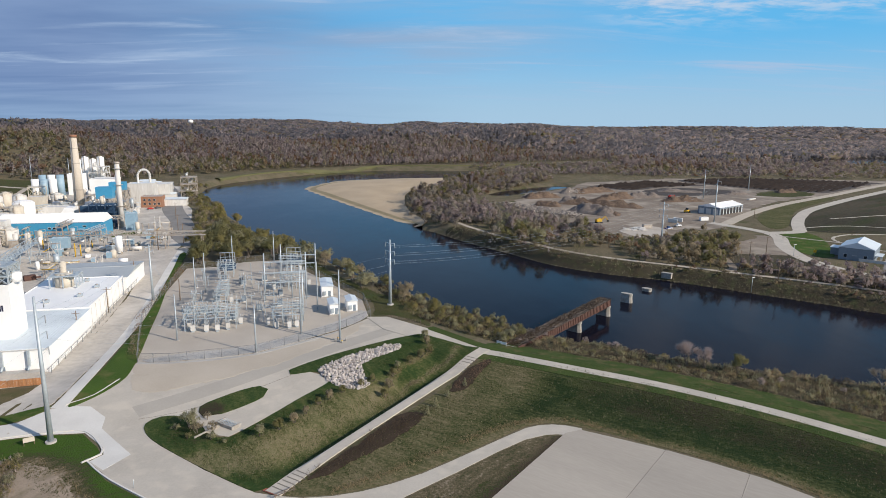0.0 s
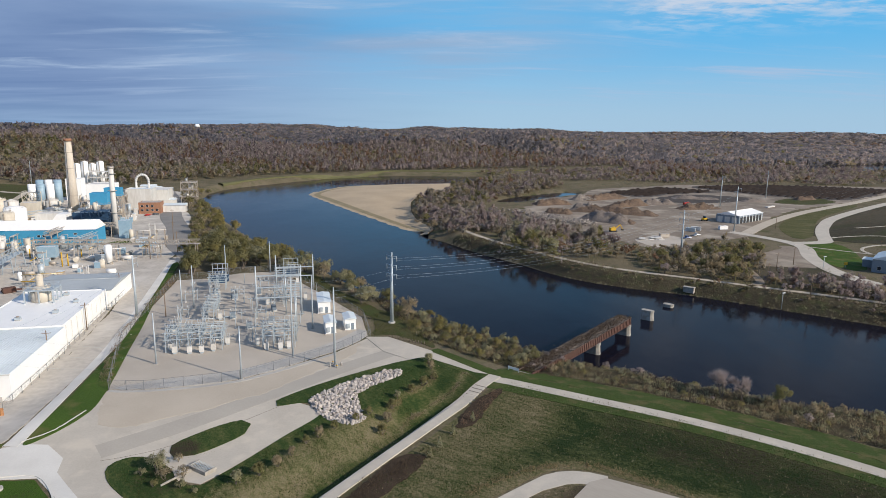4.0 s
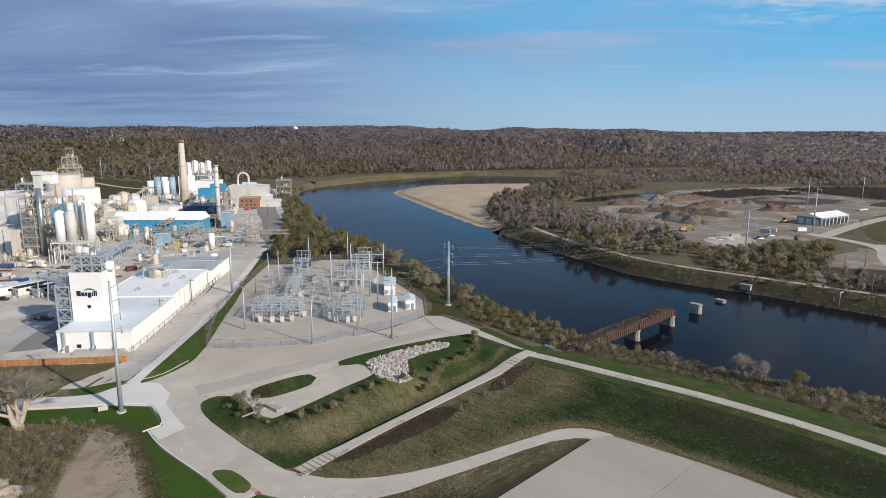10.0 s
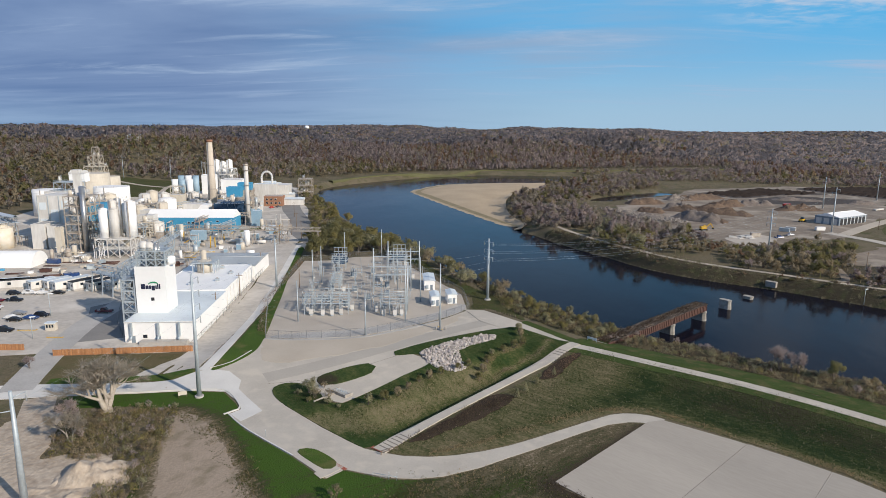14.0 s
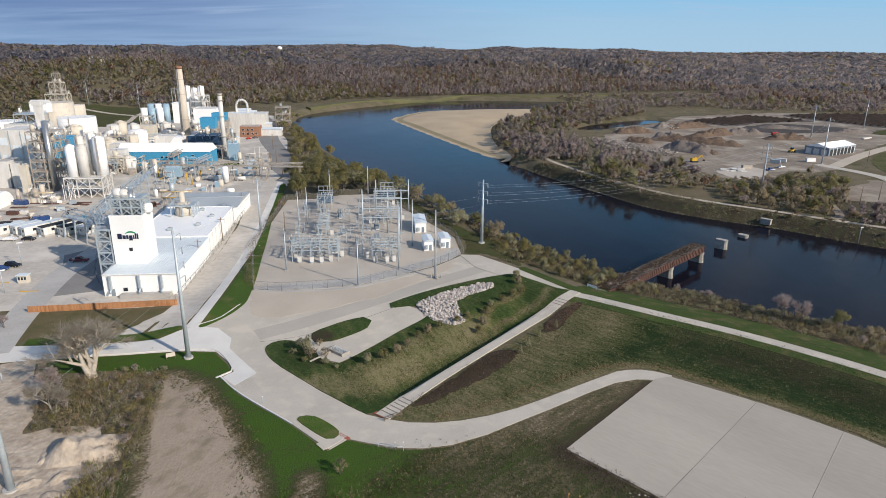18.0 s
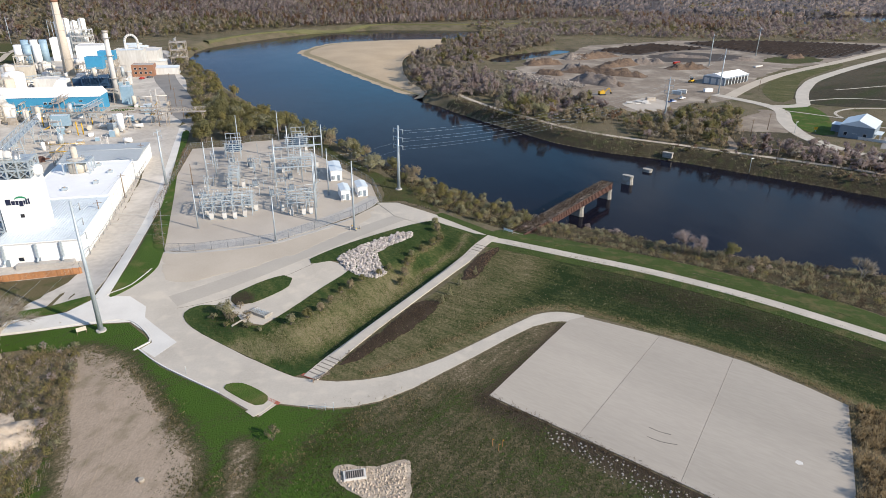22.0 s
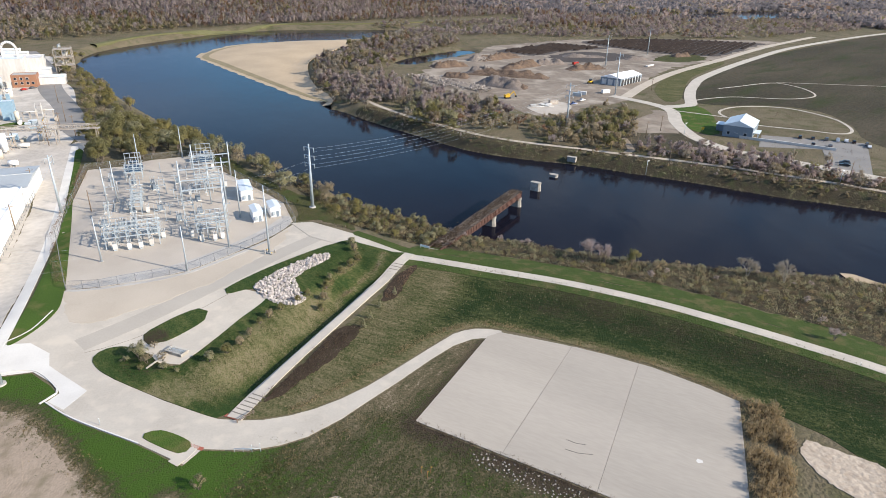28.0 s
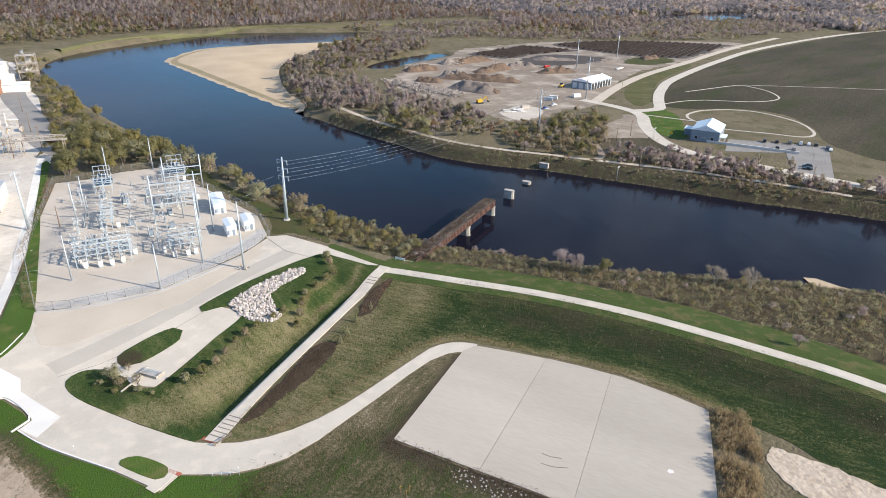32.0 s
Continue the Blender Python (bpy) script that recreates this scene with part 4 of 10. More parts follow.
for loop in WINDROWS.values():
    sheet("windrow_field", loop, WINDROWSOIL, 0.1, "dark soil under compost windrows", "ground", 5, True, 10, ragged=4)
sheet("sorting_floor", [(216, 606), (262, 644), (308, 624), (294, 590), (240, 563), (214, 577)], WINDROWSOIL, 0.1, "dark churned soil of the sorting floor", "ground", 5, True, 10, ragged=6)
sheet("yard_grass", [(331, 600), (376, 626), (384, 592), (340, 562), (318, 572)], DULL, 0.12, "rough green grass inside the compost yard", "grass", 4, True, 8, ragged=4)
sheet("yard_apron", [(118.6, 366), (126, 376), (141, 388.6), (150, 377), (146, 362), (134, 347), (122, 347)], GRAVEL, 0.12, "pale concrete yard with stacked slabs", "pavement", 3, True, 6, ragged=1)
sheet("prairie", [(240, 392), (300, 470), (430, 582), (600, 700), (850, 850), (1000, 900), (800, 500), (560, 250), (420, 200), (300, 215), (280, 262), (300, 300), (310, 340), (290, 360), (250, 365)], MEADOW, 0.05, "dark reclaimed prairie field", "field", 12, True, 14)
sheet("junction_lawn", [(219.8, 366), (235, 366), (232, 340), (206, 290), (196, 296), (200, 320)], LAWN, 0.1, "green lawn beside the park road", "lawn", 4, True, 4)
sheet("road_dirt_apron", [(192, 300), (160, 300), (178, 330), (205, 350)], YARD, 0.09, "bare tan ground beside the park road", "ground", 2, True, 4, ragged=3)
ribbon("park_road", [(192, 402), (207, 374), (210, 350), (196, 318), (188, 285), (192, 258), (208, 238), (233, 206), (262, 170), (330, 90)], 8, CONCRETE, 0.14, "pale park access road", "road", 5)
ribbon("landfill_road", [(214, 362), (232, 366), (240, 378), (252, 400), (275, 435), (315, 482), (430, 584), (576, 697), (845, 855), (1200, 1010)], 8, CONCRETE, 0.12, "pale gravel road up to the closed landfill", "road", 6)
ribbon("compost_road", [(200, 396), (245, 450), (300, 505), (391, 580), (520, 688), (676, 802)], 8, TANGRAVEL, 0.13, "tan haul road past the compost yard", "road", 6)
sheet("swale", [(222, 380), (236, 385), (262, 425), (300, 478), (380, 556), (368, 556), (290, 490), (240, 430)], DRYGRASS, 0.08, "green drainage swale between two roads", "lawn", 6, True, 6)
ribbon("far_levee_path", [(222, 189), (196, 212.5), (167, 235.5), (134, 256.5), (115, 269), (88, 286), (70, 303), (53, 327), (39, 349), (26, 376), (16, 402)], 3.2, TANGRAVEL, 0.1, "narrow tan path along the far bank", "path", 4)
ribbon("far_levee_spur", [(132, 257), (140, 262), (146, 280), (150, 300)], 3.5, YARD, 0.1, "dirt track between trees", "path", 4)
ribbon("loop_path", [(213, 350), (226, 338), (238, 326), (242, 308), (262, 294), (278, 283), (292, 291), (303, 318), (298, 346), (284, 357), (262, 358), (246, 350), (238, 340), (236, 328)], 1.7, CONCRETE, 0.14, "pale looping park path", "path", 3)
ribbon("garden_path", [(240, 378), (256, 386), (282, 391), (318, 381), (345, 388), (358, 410), (360, 433), (350, 445), (307, 430), (290, 424)], 1.4, CONCRETE, 0.14, "pale winding park path", "path", 3)
ribbon("field_path", [(357, 447), (420, 430), (520, 400), (640, 380)], 1.0, CONCRETE, 0.12, "thin pale path through the prairie", "path", 6)
sheet("car_park", [(229, 285), (276, 262), (233, 211), (214, 213), (242, 254), (211, 262)], ASPHALT, 0.12, "grey asphalt car park beside the visitor building", "car park", 4, False, 4)
ribbon("far_levee", [(-240, 700), (-203, 800), (-110, 895), (-60, 950), (62, 968), (330, 1085), (637, 1260)], 7, LEVEEGRASS, 1.5, "long straight grassy flood levee below the bluff", "levee", 12, edge=2)
sheet("gravel_outlet", [(-21.2, 59.2), (-14.9, 58.9), (-10, 60), (-10, 50), (-18, 53), (-21.5, 56.1)], PALESAND, 0.14, "patch of pale stone round a storm drain", "gravel", 0.6, True, 1.5, ragged=0.5)
sheet("sand_heap_ground", [(-97, 68), (-82.5, 73.6), (-75.2, 63.2), (-77, 55), (-77, 40), (-92, 44)], PALESAND, 0.2, "pale disturbed sand beside the scrub", "ground", 0.8, True, 2, ragged=1.6)
sheet("sand_flat", [(-114, 86), (-106, 88.6), (-99.6, 79), (-95.4, 68.6), (-91, 58), (-100, 56), (-112, 74)], PALESAND, 0.13, "pale churned sand beside the gravel path", "ground", 0.8, True, 2, ragged=1.2)
sheet("dirt_patch_east", [(80, 59), (89.5, 51), (96, 38), (84, 38), (76, 50)], PALESAND, 0.12, "pale sandy patch below the levee", "ground", 0.8, True, 2, ragged=1.2)
sheet("park_meadow", [(150, 300), (178, 332), (192, 300), (186, 282), (190, 256), (206, 234), (228, 204), (216, 196), (186, 222), (160, 240), (140, 254)], MEADOW, 0.07, "brown meadow between levee and park road", "field", 3, True, 6, ragged=2)
sheet("far_bank_slope", [(8, 376), (25.5, 345), (42.5, 320), (61.5, 290.5), (86, 270.5), (108, 259.5), (128, 244.5), (158, 221.5), (184, 199.5), (213, 180.5), (289, 111.5), (300, 122), (226, 192), (196, 211), (168, 232), (136, 253), (116, 266), (92, 281), (72, 299), (54, 325), (36, 350), (22, 376)], BANKSOIL, 0.06, "dark brushy soil of the far river bank", "bank", 2, True, 3, ragged=0.8)
sheet("park_edge_soil", [(150, 250), (180, 226), (214, 196), (260, 152), (330, 82), (348, 96), (252, 192), (206, 236), (190, 256), (170, 268), (152, 268)], BANKSOIL, 0.09, "dark leaf litter under bare trees", "ground", 3, True, 4, ragged=2)

# ---- power poles and lines ----
def round_pole(h, r0, r1):
    return Shape().tube((0, 0, 0), (0, 0, h), r0, r1, 12)


def steel_pole(x, y, h, turn, arms, label, r=0.5, arm_at=(), foot=True, z=None, arm_len=2.2):
    z = at_height(x, y) if z is None else z
    t = thing("transmission_pole", x, y, z, turn, label, "power pole", "steel power poles")
    part("shaft", round_pole(h, r, r * 0.42), GALV, t)
    if foot:
        part("footing", Shape().tube((0, 0, -0.3), (0, 0, 0.45), r * 1.9, r * 1.9, 14), OLDCONC, t, "round concrete footing")
    for k, (side, a) in enumerate(arm_at):
        b = part("arm", Shape().tube((0, 0, a), (side * arm_len, 0, a + 0.35), 0.14, 0.07, 6), GALV, t)
        part("insulator", Shape().tube((side * arm_len, 0, a + 0.3), (side * arm_len, 0, a - 1.3), 0.12, 0.12, 6), PORCELAIN, b, "grey hanging insulator string")
    return t


river_pole = steel_pole(-15.4, 197.0, 23.6, -40, 0, "tall grey steel transmission pole on the near riverbank", 0.62, [(s, a) for a in (22.2, 19.3, 16.4) for s in (1, -1)], z=at_height(-15.4, 197))
far_pole = steel_pole(123.6, 309.5, 25.5, -40, 0, "tall grey steel transmission pole among far bank trees", 0.55, [(s, a) for a in (24, 21, 18) for s in (1, -1)])
yard_pole = steel_pole(196.2, 405.1, 29.5, -35, 0, "tall steel transmission pole beside the compost yard", 0.5, [(1, 28), (-1, 26)])
steel_pole(250, 545, 27, -35, 0, "tall steel pole behind the compost yard", 0.5, [(1, 25.5), (-1, 24)])
steel_pole(330, 620, 27, -35, 0, "tall steel pole near the windrows", 0.5, [(1, 25.5), (-1, 24)])
corner_pole = steel_pole(-79.4, 102.3, 31.0, 78, 0, "tall galvanised steel transmission pole on the corner lawn", 0.56, [(1, 29.5), (1, 26.2), (1, 22.9), (1, 19.6)])
drain_pole = steel_pole(-102.6, 205.8, 21.2, 78, 0, "grey steel power pole beside the drain channel", 0.5, [(1, 20.2), (1, 18.4), (-1, 20.2)])
west_pole = steel_pole(-85.8, 55.5, 21.5, 60, 0, "grey steel transmission pole beside the sand heap", 0.65, [(1, 20.3), (-1, 18.0)])


def wires(name, a, b, offsets, sag, label, r=0.03):
    t = thing(name, *a, 0, label, "power line", "overhead lines")
    a, b = Vector(a), Vector(b)
    for o in offsets:
        part("cable", Shape().cable(Vector(o), b - a + Vector(o), r, sag, 14), GALV, t)
    return t


d40 = Vector((math.cos(radians(-40)), math.sin(radians(-40)), 0))
span = [tuple(d40 * 2.2 * s + Vector((0, 0, dz))) for dz in (0, -2.9, -5.8) for s in (1, -1)]
wires("power_line", (-15.4, 197, at_height(-15.4, 197) + 21.2), (123.6, 309.5, 23.2), span, 4.5, "six power cables slung across the river", 0.02)
wires("power_line", (123.6, 309.5, 23), (196.2, 405.1, 26.5), [(1, 1, 0), (-1, -1, 0), (1, 1, -2)], 3, "three power cables between far bank poles", 0.014)
wires("power_line", (-102.6, 205.8, 20), (-79.4, 102.3, 27), [(-1.5, 0, 0), (1.5, 0, 0), (-1.5, 0, -3.2)], 2.5, "power cables along the plant road", 0.014)
wires("power_line", (-79.4, 102.3, 26), (-85.8, 55.5, 20), [(1.5, 0, 0), (1.5, 0, -3), (1.5, 0, -6)], 1.0, "power cables between steel poles", 0.014)
wires("power_line", (-40.6, 164.4, 23), (-15.4, 197, at_height(-15.4, 197) + 18), [(0, 0, 0), (0.6, 0, -2.9), (1.2, 0, -5)], 1.2, "power cables from river pole into the substation", 0.014)
wires("power_line", (-75.7, 159.2, 14.5), (-102.6, 205.8, 19), [(0, 0, 0), (0, 0, -1)], 1.5, "power cables from the substation to the plant", 0.014)
wires("power_line", (-79.5, 145, 6), (-102, 130, 14), [(0, 0, 0), (0.4, 6, 0.5), (0.8, 12, 1)], 1.0, "thin cables over the grass swale", 0.014)


def wood_pole(x, y, h, label, arm=True):
    t = thing("utility_pole", x, y, at_height(x, y), 20, label, "utility pole", "wooden utility poles")
    part("shaft", Shape().tube((0, 0, -0.4), (0, 0, h), 0.2, 0.13, 8), POLEWOOD, t)
    if arm:
        part("crossarm", Shape().box(0, 0, h - 0.9, 2.4, 0.12, 0.14), POLEWOOD, t)
    return t


for px, py, ph in ((-106.5, 163, 9.5), (-112, 192, 9), (-121.5, 233, 9), (-92.5, 205, 8), (-134, 318, 11), (-150, 352, 11), (-172, 405, 11), (-140, 300, 11), (-145, 330, 10), (-127, 345, 9)):
    wood_pole(px, py, ph, "brown wooden utility pole in the plant yard", ph > 8.5)
for px, py in ((143, 262), (160, 286), (176, 300), (150, 242), (215, 205), (232, 420), (170, 545)):
    wood_pole(px, py, 9, "thin wooden pole on the far bank")


def lamp_post(x, y, h, label):
    t = thing("street_lamp", x, y, at_height(x, y), 30, label, "street lamp", "lamp posts")
    part("shaft", Shape().tube((0, 0, 0), (0, 0, h), 0.12, 0.09, 8), GALV, t)
    part("lamp_head", Shape().box(0.5, 0, h - 0.1, 1.6, 0.5, 0.22), WHITE, t, "pale flat lamp head")


lamp_post(136.9, 238.5, 6.6, "single lamp post on the far levee path")
lamp_post(186, 292, 6, "lamp post beside the park road")
lamp_post(206, 200, 6.5, "lamp post on the far bank")

# ---- substation ----
SUB = at_height(-60, 190) + 0.1


def sub_mast(x, y, h, r=0.28, tip=True):
    t = thing("lightning_mast", x, y, SUB, 0, "slim galvanised mast inside the substation yard", "mast", "substation masts")
    part("shaft", Shape().tube((0, 0, 0), (0, 0, h), r, r * 0.45, 10), GALV, t)
    part("base_plate", Shape().box(0, 0, 0, 1.0, 1.0, 0.18), OLDCONC, t)
    return t


for sx, sy, sh in ((-50.1, 149.4, 13.9), (-75.7, 159.2, 14.1), (-86.4, 204, 15.5), (-85.2, 211, 15.5), (-88.9, 256.5, 14), (-73.4, 268, 14), (-51.7, 205, 16.5), (-42.5, 178, 15.5), (-40.6, 165, 22.6), (-40.0, 190.5, 17), (-44, 186, 16)):
    sub_mast(sx, sy, sh)
subpole = steel_pole(-28.0, 158.8, 21.8, 45, 0, "tall steel pole outside the substation fence", 0.36, z=at_height(-28, 158.8))
for k, (bx, by) in enumerate(((-29.2, 158.2), (-27.3, 157.6), (-26.4, 159.2), (-28.8, 160.2))):
    b = thing("bollard", bx, by, at_height(bx, by) + 0.1, 0, "squat yellow-banded concrete bollard round a pole", "bollard", "bollards")
    part("post", Shape().tube((0, 0, 0), (0, 0, 1.0), 0.22, 0.22, 10), OLDCONC, b)
    part("band", Shape().tube((0, 0, 0.55), (0, 0, 0.8), 0.235, 0.235, 10), YELLOW if k % 2 else OLDCONC, b)


def h_frame(x, y, width, h, turn, beams):
    """Two tall poles with cross-beams and hanging insulators."""
    t = thing("dead_end_frame", x, y, SUB, turn, "tall galvanised H-frame with crossbeams in the substation", "substation frame", "substation frames")
    for s in (-1, 1):
        part("pole", Shape().tube((s * width / 2, 0, 0), (s * width / 2, 0, h), 0.34, 0.2, 10), GALV, t)
    for bz in beams:
        b = part("crossbeam", Shape().box(0, 0, bz, width, 0.35, 0.35), GALV, t)
        for k in range(4):
            ix = (k - 1.5) * width / 4.4
            part("insulator", Shape().tube((ix, 0.3, bz), (ix, 0.9, bz - 1.2), 0.1, 0.1, 5), PORCELAIN, b)
    return t


h_frame(-53.5, 203, 14.5, 17.5, 12, (6.5, 10, 14))
h_frame(-56, 238, 14, 14, 12, (5.5, 9))


def bay(x, y, turn, nx, ny, h, label, cabinets):
    """A bus structure: legs, beams, disconnect switches on insulators, and equipment cabinets."""
    t = thing("switch_bay", x, y, SUB, turn, label, "switchgear", "substation bays")
    dx, dy = 3.0, 3.6
    w, d = (nx - 1) * dx, (ny - 1) * dy
    for i in range(nx):
        for j in range(ny):
            part("leg", Shape().box(i * dx - w / 2, j * dy - d / 2, 0, 0.22, 0.22, h + (0.9 if (i + j) % 2 else 0)), GALV, t)
    for j in range(ny):
        for bz in (h, h * 0.66):
            part("beam", Shape().box(0, j * dy - d / 2, bz, w + 1.2, 0.2, 0.24), GALV, t)
    for i in range(nx):
        for bz in (h + 0.05, h * 0.66):
            part("beam", Shape().box(i * dx - w / 2, 0, bz, 0.2, d + 1.0, 0.24), GALV, t)
    for i in range(nx):
        s = Shape()
        for j in range(ny):
            p0 = Vector((i * dx - w / 2, j * dy - d / 2, h * 0.66))
            p1 = Vector((i * dx - w / 2 + dx * 0.5, j * dy - d / 2, h))
            s.beam(p0, p1, 0.1)
        part("brace", s, GALV, t)
    for j in range(ny):
        for i in range(nx * 2 - 1):
            a = part("insulator", Shape().tube((i * dx / 2 - w / 2, j * dy - d / 2 + 0.9, h + 0.2), (i * dx / 2 - w / 2, j * dy - d / 2 + 0.9, h + 1.35), 0.13, 0.1, 6), PORCELAIN, t)
        part("bus_tube", Shape().tube((-w / 2 - 0.8, j * dy - d / 2 + 0.9, h + 1.42), (w / 2 + 0.8, j * dy - d / 2 + 0.9, h + 1.42), 0.07, 0.07, 6), GALV, t, "pale aluminium bus tube")
    for cx, cy in cabinets:
        c = part("breaker_cabinet", Shape().box(cx, cy, 0.5, 1.2, 1.0, 1.7), DIRTYWHITE, t, "pale grey breaker cabinet")
        part("stand", Shape().box(cx, cy, 0, 0.9, 0.7, 0.5), GALV, c)
        for k in (-0.35, 0, 0.35):
            part("bushing", Shape().tube((cx + k, cy, 2.2), (cx + k * 1.6, cy, 3.4), 0.12, 0.08, 6), PORCELAIN, c)
    return t


bay(-70.0, 172.5, 12, 6, 3, 5.6, "dense pale galvanised switch bay with breaker cabinets", [(-5, -4.6), (-1, -5.2), (2.2, -5.4), (5.2, -4.2), (8.6, 0.6), (-6.4, -2)])
bay(-47.0, 176.0, 12, 4, 3, 5.6, "dense galvanised switch bay near the tall masts", [(-3.4, -4.8), (0.5, -5.2), (2.8, -4.6), (-6.2, 0)])
bay(-76.5, 204, 12, 2, 5, 4.6, "long galvanised bus structure across the yard", [(-3.2, 2), (3.4, -6)])
bay(-55.0, 221, 12, 4, 3, 5.4, "galvanised bus structure below the H-frames", [(-6.8, -3), (6.4, 2)])
bay(-86.0, 238, 12, 3, 2, 5.2, "galvanised switch bay behind the yard", [(-3.4, 3)])
bay(-62.0, 251, 12, 4, 2, 5.2, "galvanised switch bay at the rear of the yard", [(4, -3)])


def bus_support(x, y, h, turn, w=2.6):
    t = thing("bus_support", x, y, SUB, turn, "small galvanised bus support stand in the gravel yard", "bus support", "bus supports")
    part("post", Shape().box(0, 0, 0, 0.2, 0.2, h), GALV, t)
    part("crossarm", Shape().box(0, 0, h, w, 0.18, 0.18), GALV, t)
    for k in (-1, 0, 1):
        part("insulator", Shape().tube((k * w * 0.42, 0, h + 0.15), (k * w * 0.42, 0, h + 1.1), 0.12, 0.09, 6), PORCELAIN, t)


for k, (bx, by, bh) in enumerate(((-64, 196, 3.4), (-63, 205, 3.4), (-66, 213, 3.2), (-67, 222, 3.2), (-69, 230, 3.4), (-60, 188, 2.6), (-82, 190, 2.8), (-84, 197, 3), (-82, 216, 3), (-84, 224, 3), (-58, 210, 3), (-60, 228, 3.2), (-70, 240, 3), (-78, 246, 3), (-45, 196, 3), (-46, 230, 3.2), (-66, 184, 2.6), (-74, 224, 3), (-57, 184, 2.5), (-88, 222, 3))):
    bus_support(bx, by, bh, 12 + 90 * (k % 2))


def transformer(x, y, turn):
    t = thing("power_transformer", x, y, SUB, turn, "blue-grey power transformer with radiators and bushings", "transformer", "power transformers")
    part("plinth", Shape().box(0, 0, 0, 6.0, 4.0, 0.4), OLDCONC, t)
    part("tank", Shape().box(0, 0, 0.4, 4.2, 2.4, 3.0), NAVY, t)
    part("conservator", Shape().tube((-2.0, 0.9, 4.3), (2.0, 0.9, 4.3), 0.5, 0.5, 12), NAVY, t)
    for s in (-1, 1):
        r = part("radiator", Shape().box(s * 2.9, 0, 0.9, 0.2, 2.6, 2.4), NAVY, t)
        for k in range(6):
            part("fin", Shape().box(s * 2.9, -1.2 + k * 0.48, 0.9, 1.1, 0.06, 2.4), NAVY, r)
    for k in range(3):
        part("bushing", Shape().tube((-1.3 + k * 1.3, -0.5, 3.4), (-1.5 + k * 1.5, -0.9, 5.4), 0.2, 0.12, 8), PORCELAIN, t)
    rack = part("rack", Shape().box(0, 3.0, 5.4, 6.4, 0.22, 0.22), GALV, t, "open galvanised rack above the tank")
    for k in range(4):
        part("rack_leg", Shape().box(-3.0 + k * 2.0, 3.0, 0, 0.2, 0.2, 7.6), GALV, rack)
    part("rack_beam", Shape().box(0, 3.0, 7.4, 6.4, 0.2, 0.2), GALV, rack)


transformer(-88.5, 247.5, 12)
transformer(-62.5, 259.5, 12)


def shed(x, y, sx, sy, h, turn, z, label, wall=WHITE, roof=PALEROOF, rise=0.5):
    t = thing("equipment_shed", x, y, z, turn, label, "shed", "substation sheds")
    part("base", Shape().box(0, 0, -0.1, sx + 0.6, sy + 0.6, 0.3), OLDCONC, t)
    part("wall", Shape().box(0, 0, 0.2, sx, sy, h), wall, t)
    a, b = sx / 2 + 0.25, sy / 2 + 0.3
    part("roof", Shape().add([(-a, -b, h + 0.2), (a, -b, h + 0.2), (a, b, h + 0.2), (-a, b, h + 0.2), (0, -b, h + 0.2 + rise), (0, b, h + 0.2 + rise)], [(0, 1, 4), (2, 3, 5), (0, 4, 5, 3), (1, 2, 5, 4), (3, 2, 1, 0)]), roof, t)
    d = part("door", Shape().box(sx * 0.18, -sy / 2 - 0.03, 0.25, 0.95, 0.08, 2.1), GREYBLUE, t, "grey steel door")
    part("handle", Shape().box(sx * 0.18 + 0.35, -sy / 2 - 0.1, 1.2, 0.12, 0.08, 0.06), GALV, d)
    part("wall_unit", Shape().box(-sx * 0.22, -sy / 2 - 0.3, 0.9, 0.9, 0.6, 1.4), GALV, t, "grey wall-mounted air unit")


shed(-34.3, 188.5, 3.2, 7.5, 3.5, 15, SUB, "small white prefabricated control shed in the yard")
shed(-28.7, 192.2, 3.4, 7.0, 3.5, 15, SUB, "small white prefabricated shed beside the fence")
shed(-40.5, 213, 4.2, 13.0, 3.9, 12, SUB, "long white control house with a low roof", rise=0.3)

FENCE = [(-79.8, 142.4), (-71.2, 142.2), (-50.3, 149), (-30, 168.5), (-21, 182.5), (-25.5, 203), (-46.5, 237), (-69.5, 271.5), (-111, 259), (-96.5, 183)]
mesh_mat = bpy.data.materials.new("chain_link_mesh")
mesh_mat.use_nodes = True
cn, cl = mesh_mat.node_tree.nodes, mesh_mat.node_tree.links
c_b, c_out = cn["Principled BSDF"], cn["Material Output"]
c_b.inputs["Base Color"].default_value, c_b.inputs["Metallic"].default_value, c_b.inputs["Roughness"].default_value = (0.2, 0.205, 0.21, 1), 0.1, 0.65
c_t, c_m, c_g, c_w1, c_max, c_gt = (cn.new("ShaderNode" + k) for k in ("BsdfTransparent", "MixShader", "NewGeometry", "TexNoise", "Math", "Math"))
c_w1.inputs["Scale"].default_value = 22
c_gt.operation, c_gt.inputs[1].default_value = "GREATER_THAN", 0.6
cl.new(c_g.outputs["Position"], c_w1.inputs["Vector"])
cl.new(c_w1.outputs["Fac"], c_gt.inputs[0])
cl.new(c_gt.outputs[0], c_m.inputs[0])
cl.new(c_t.outputs[0], c_m.inputs[1])
cl.new(c_b.outputs[0], c_m.inputs[2])
cl.new(c_m.outputs[0], c_out.inputs[0])


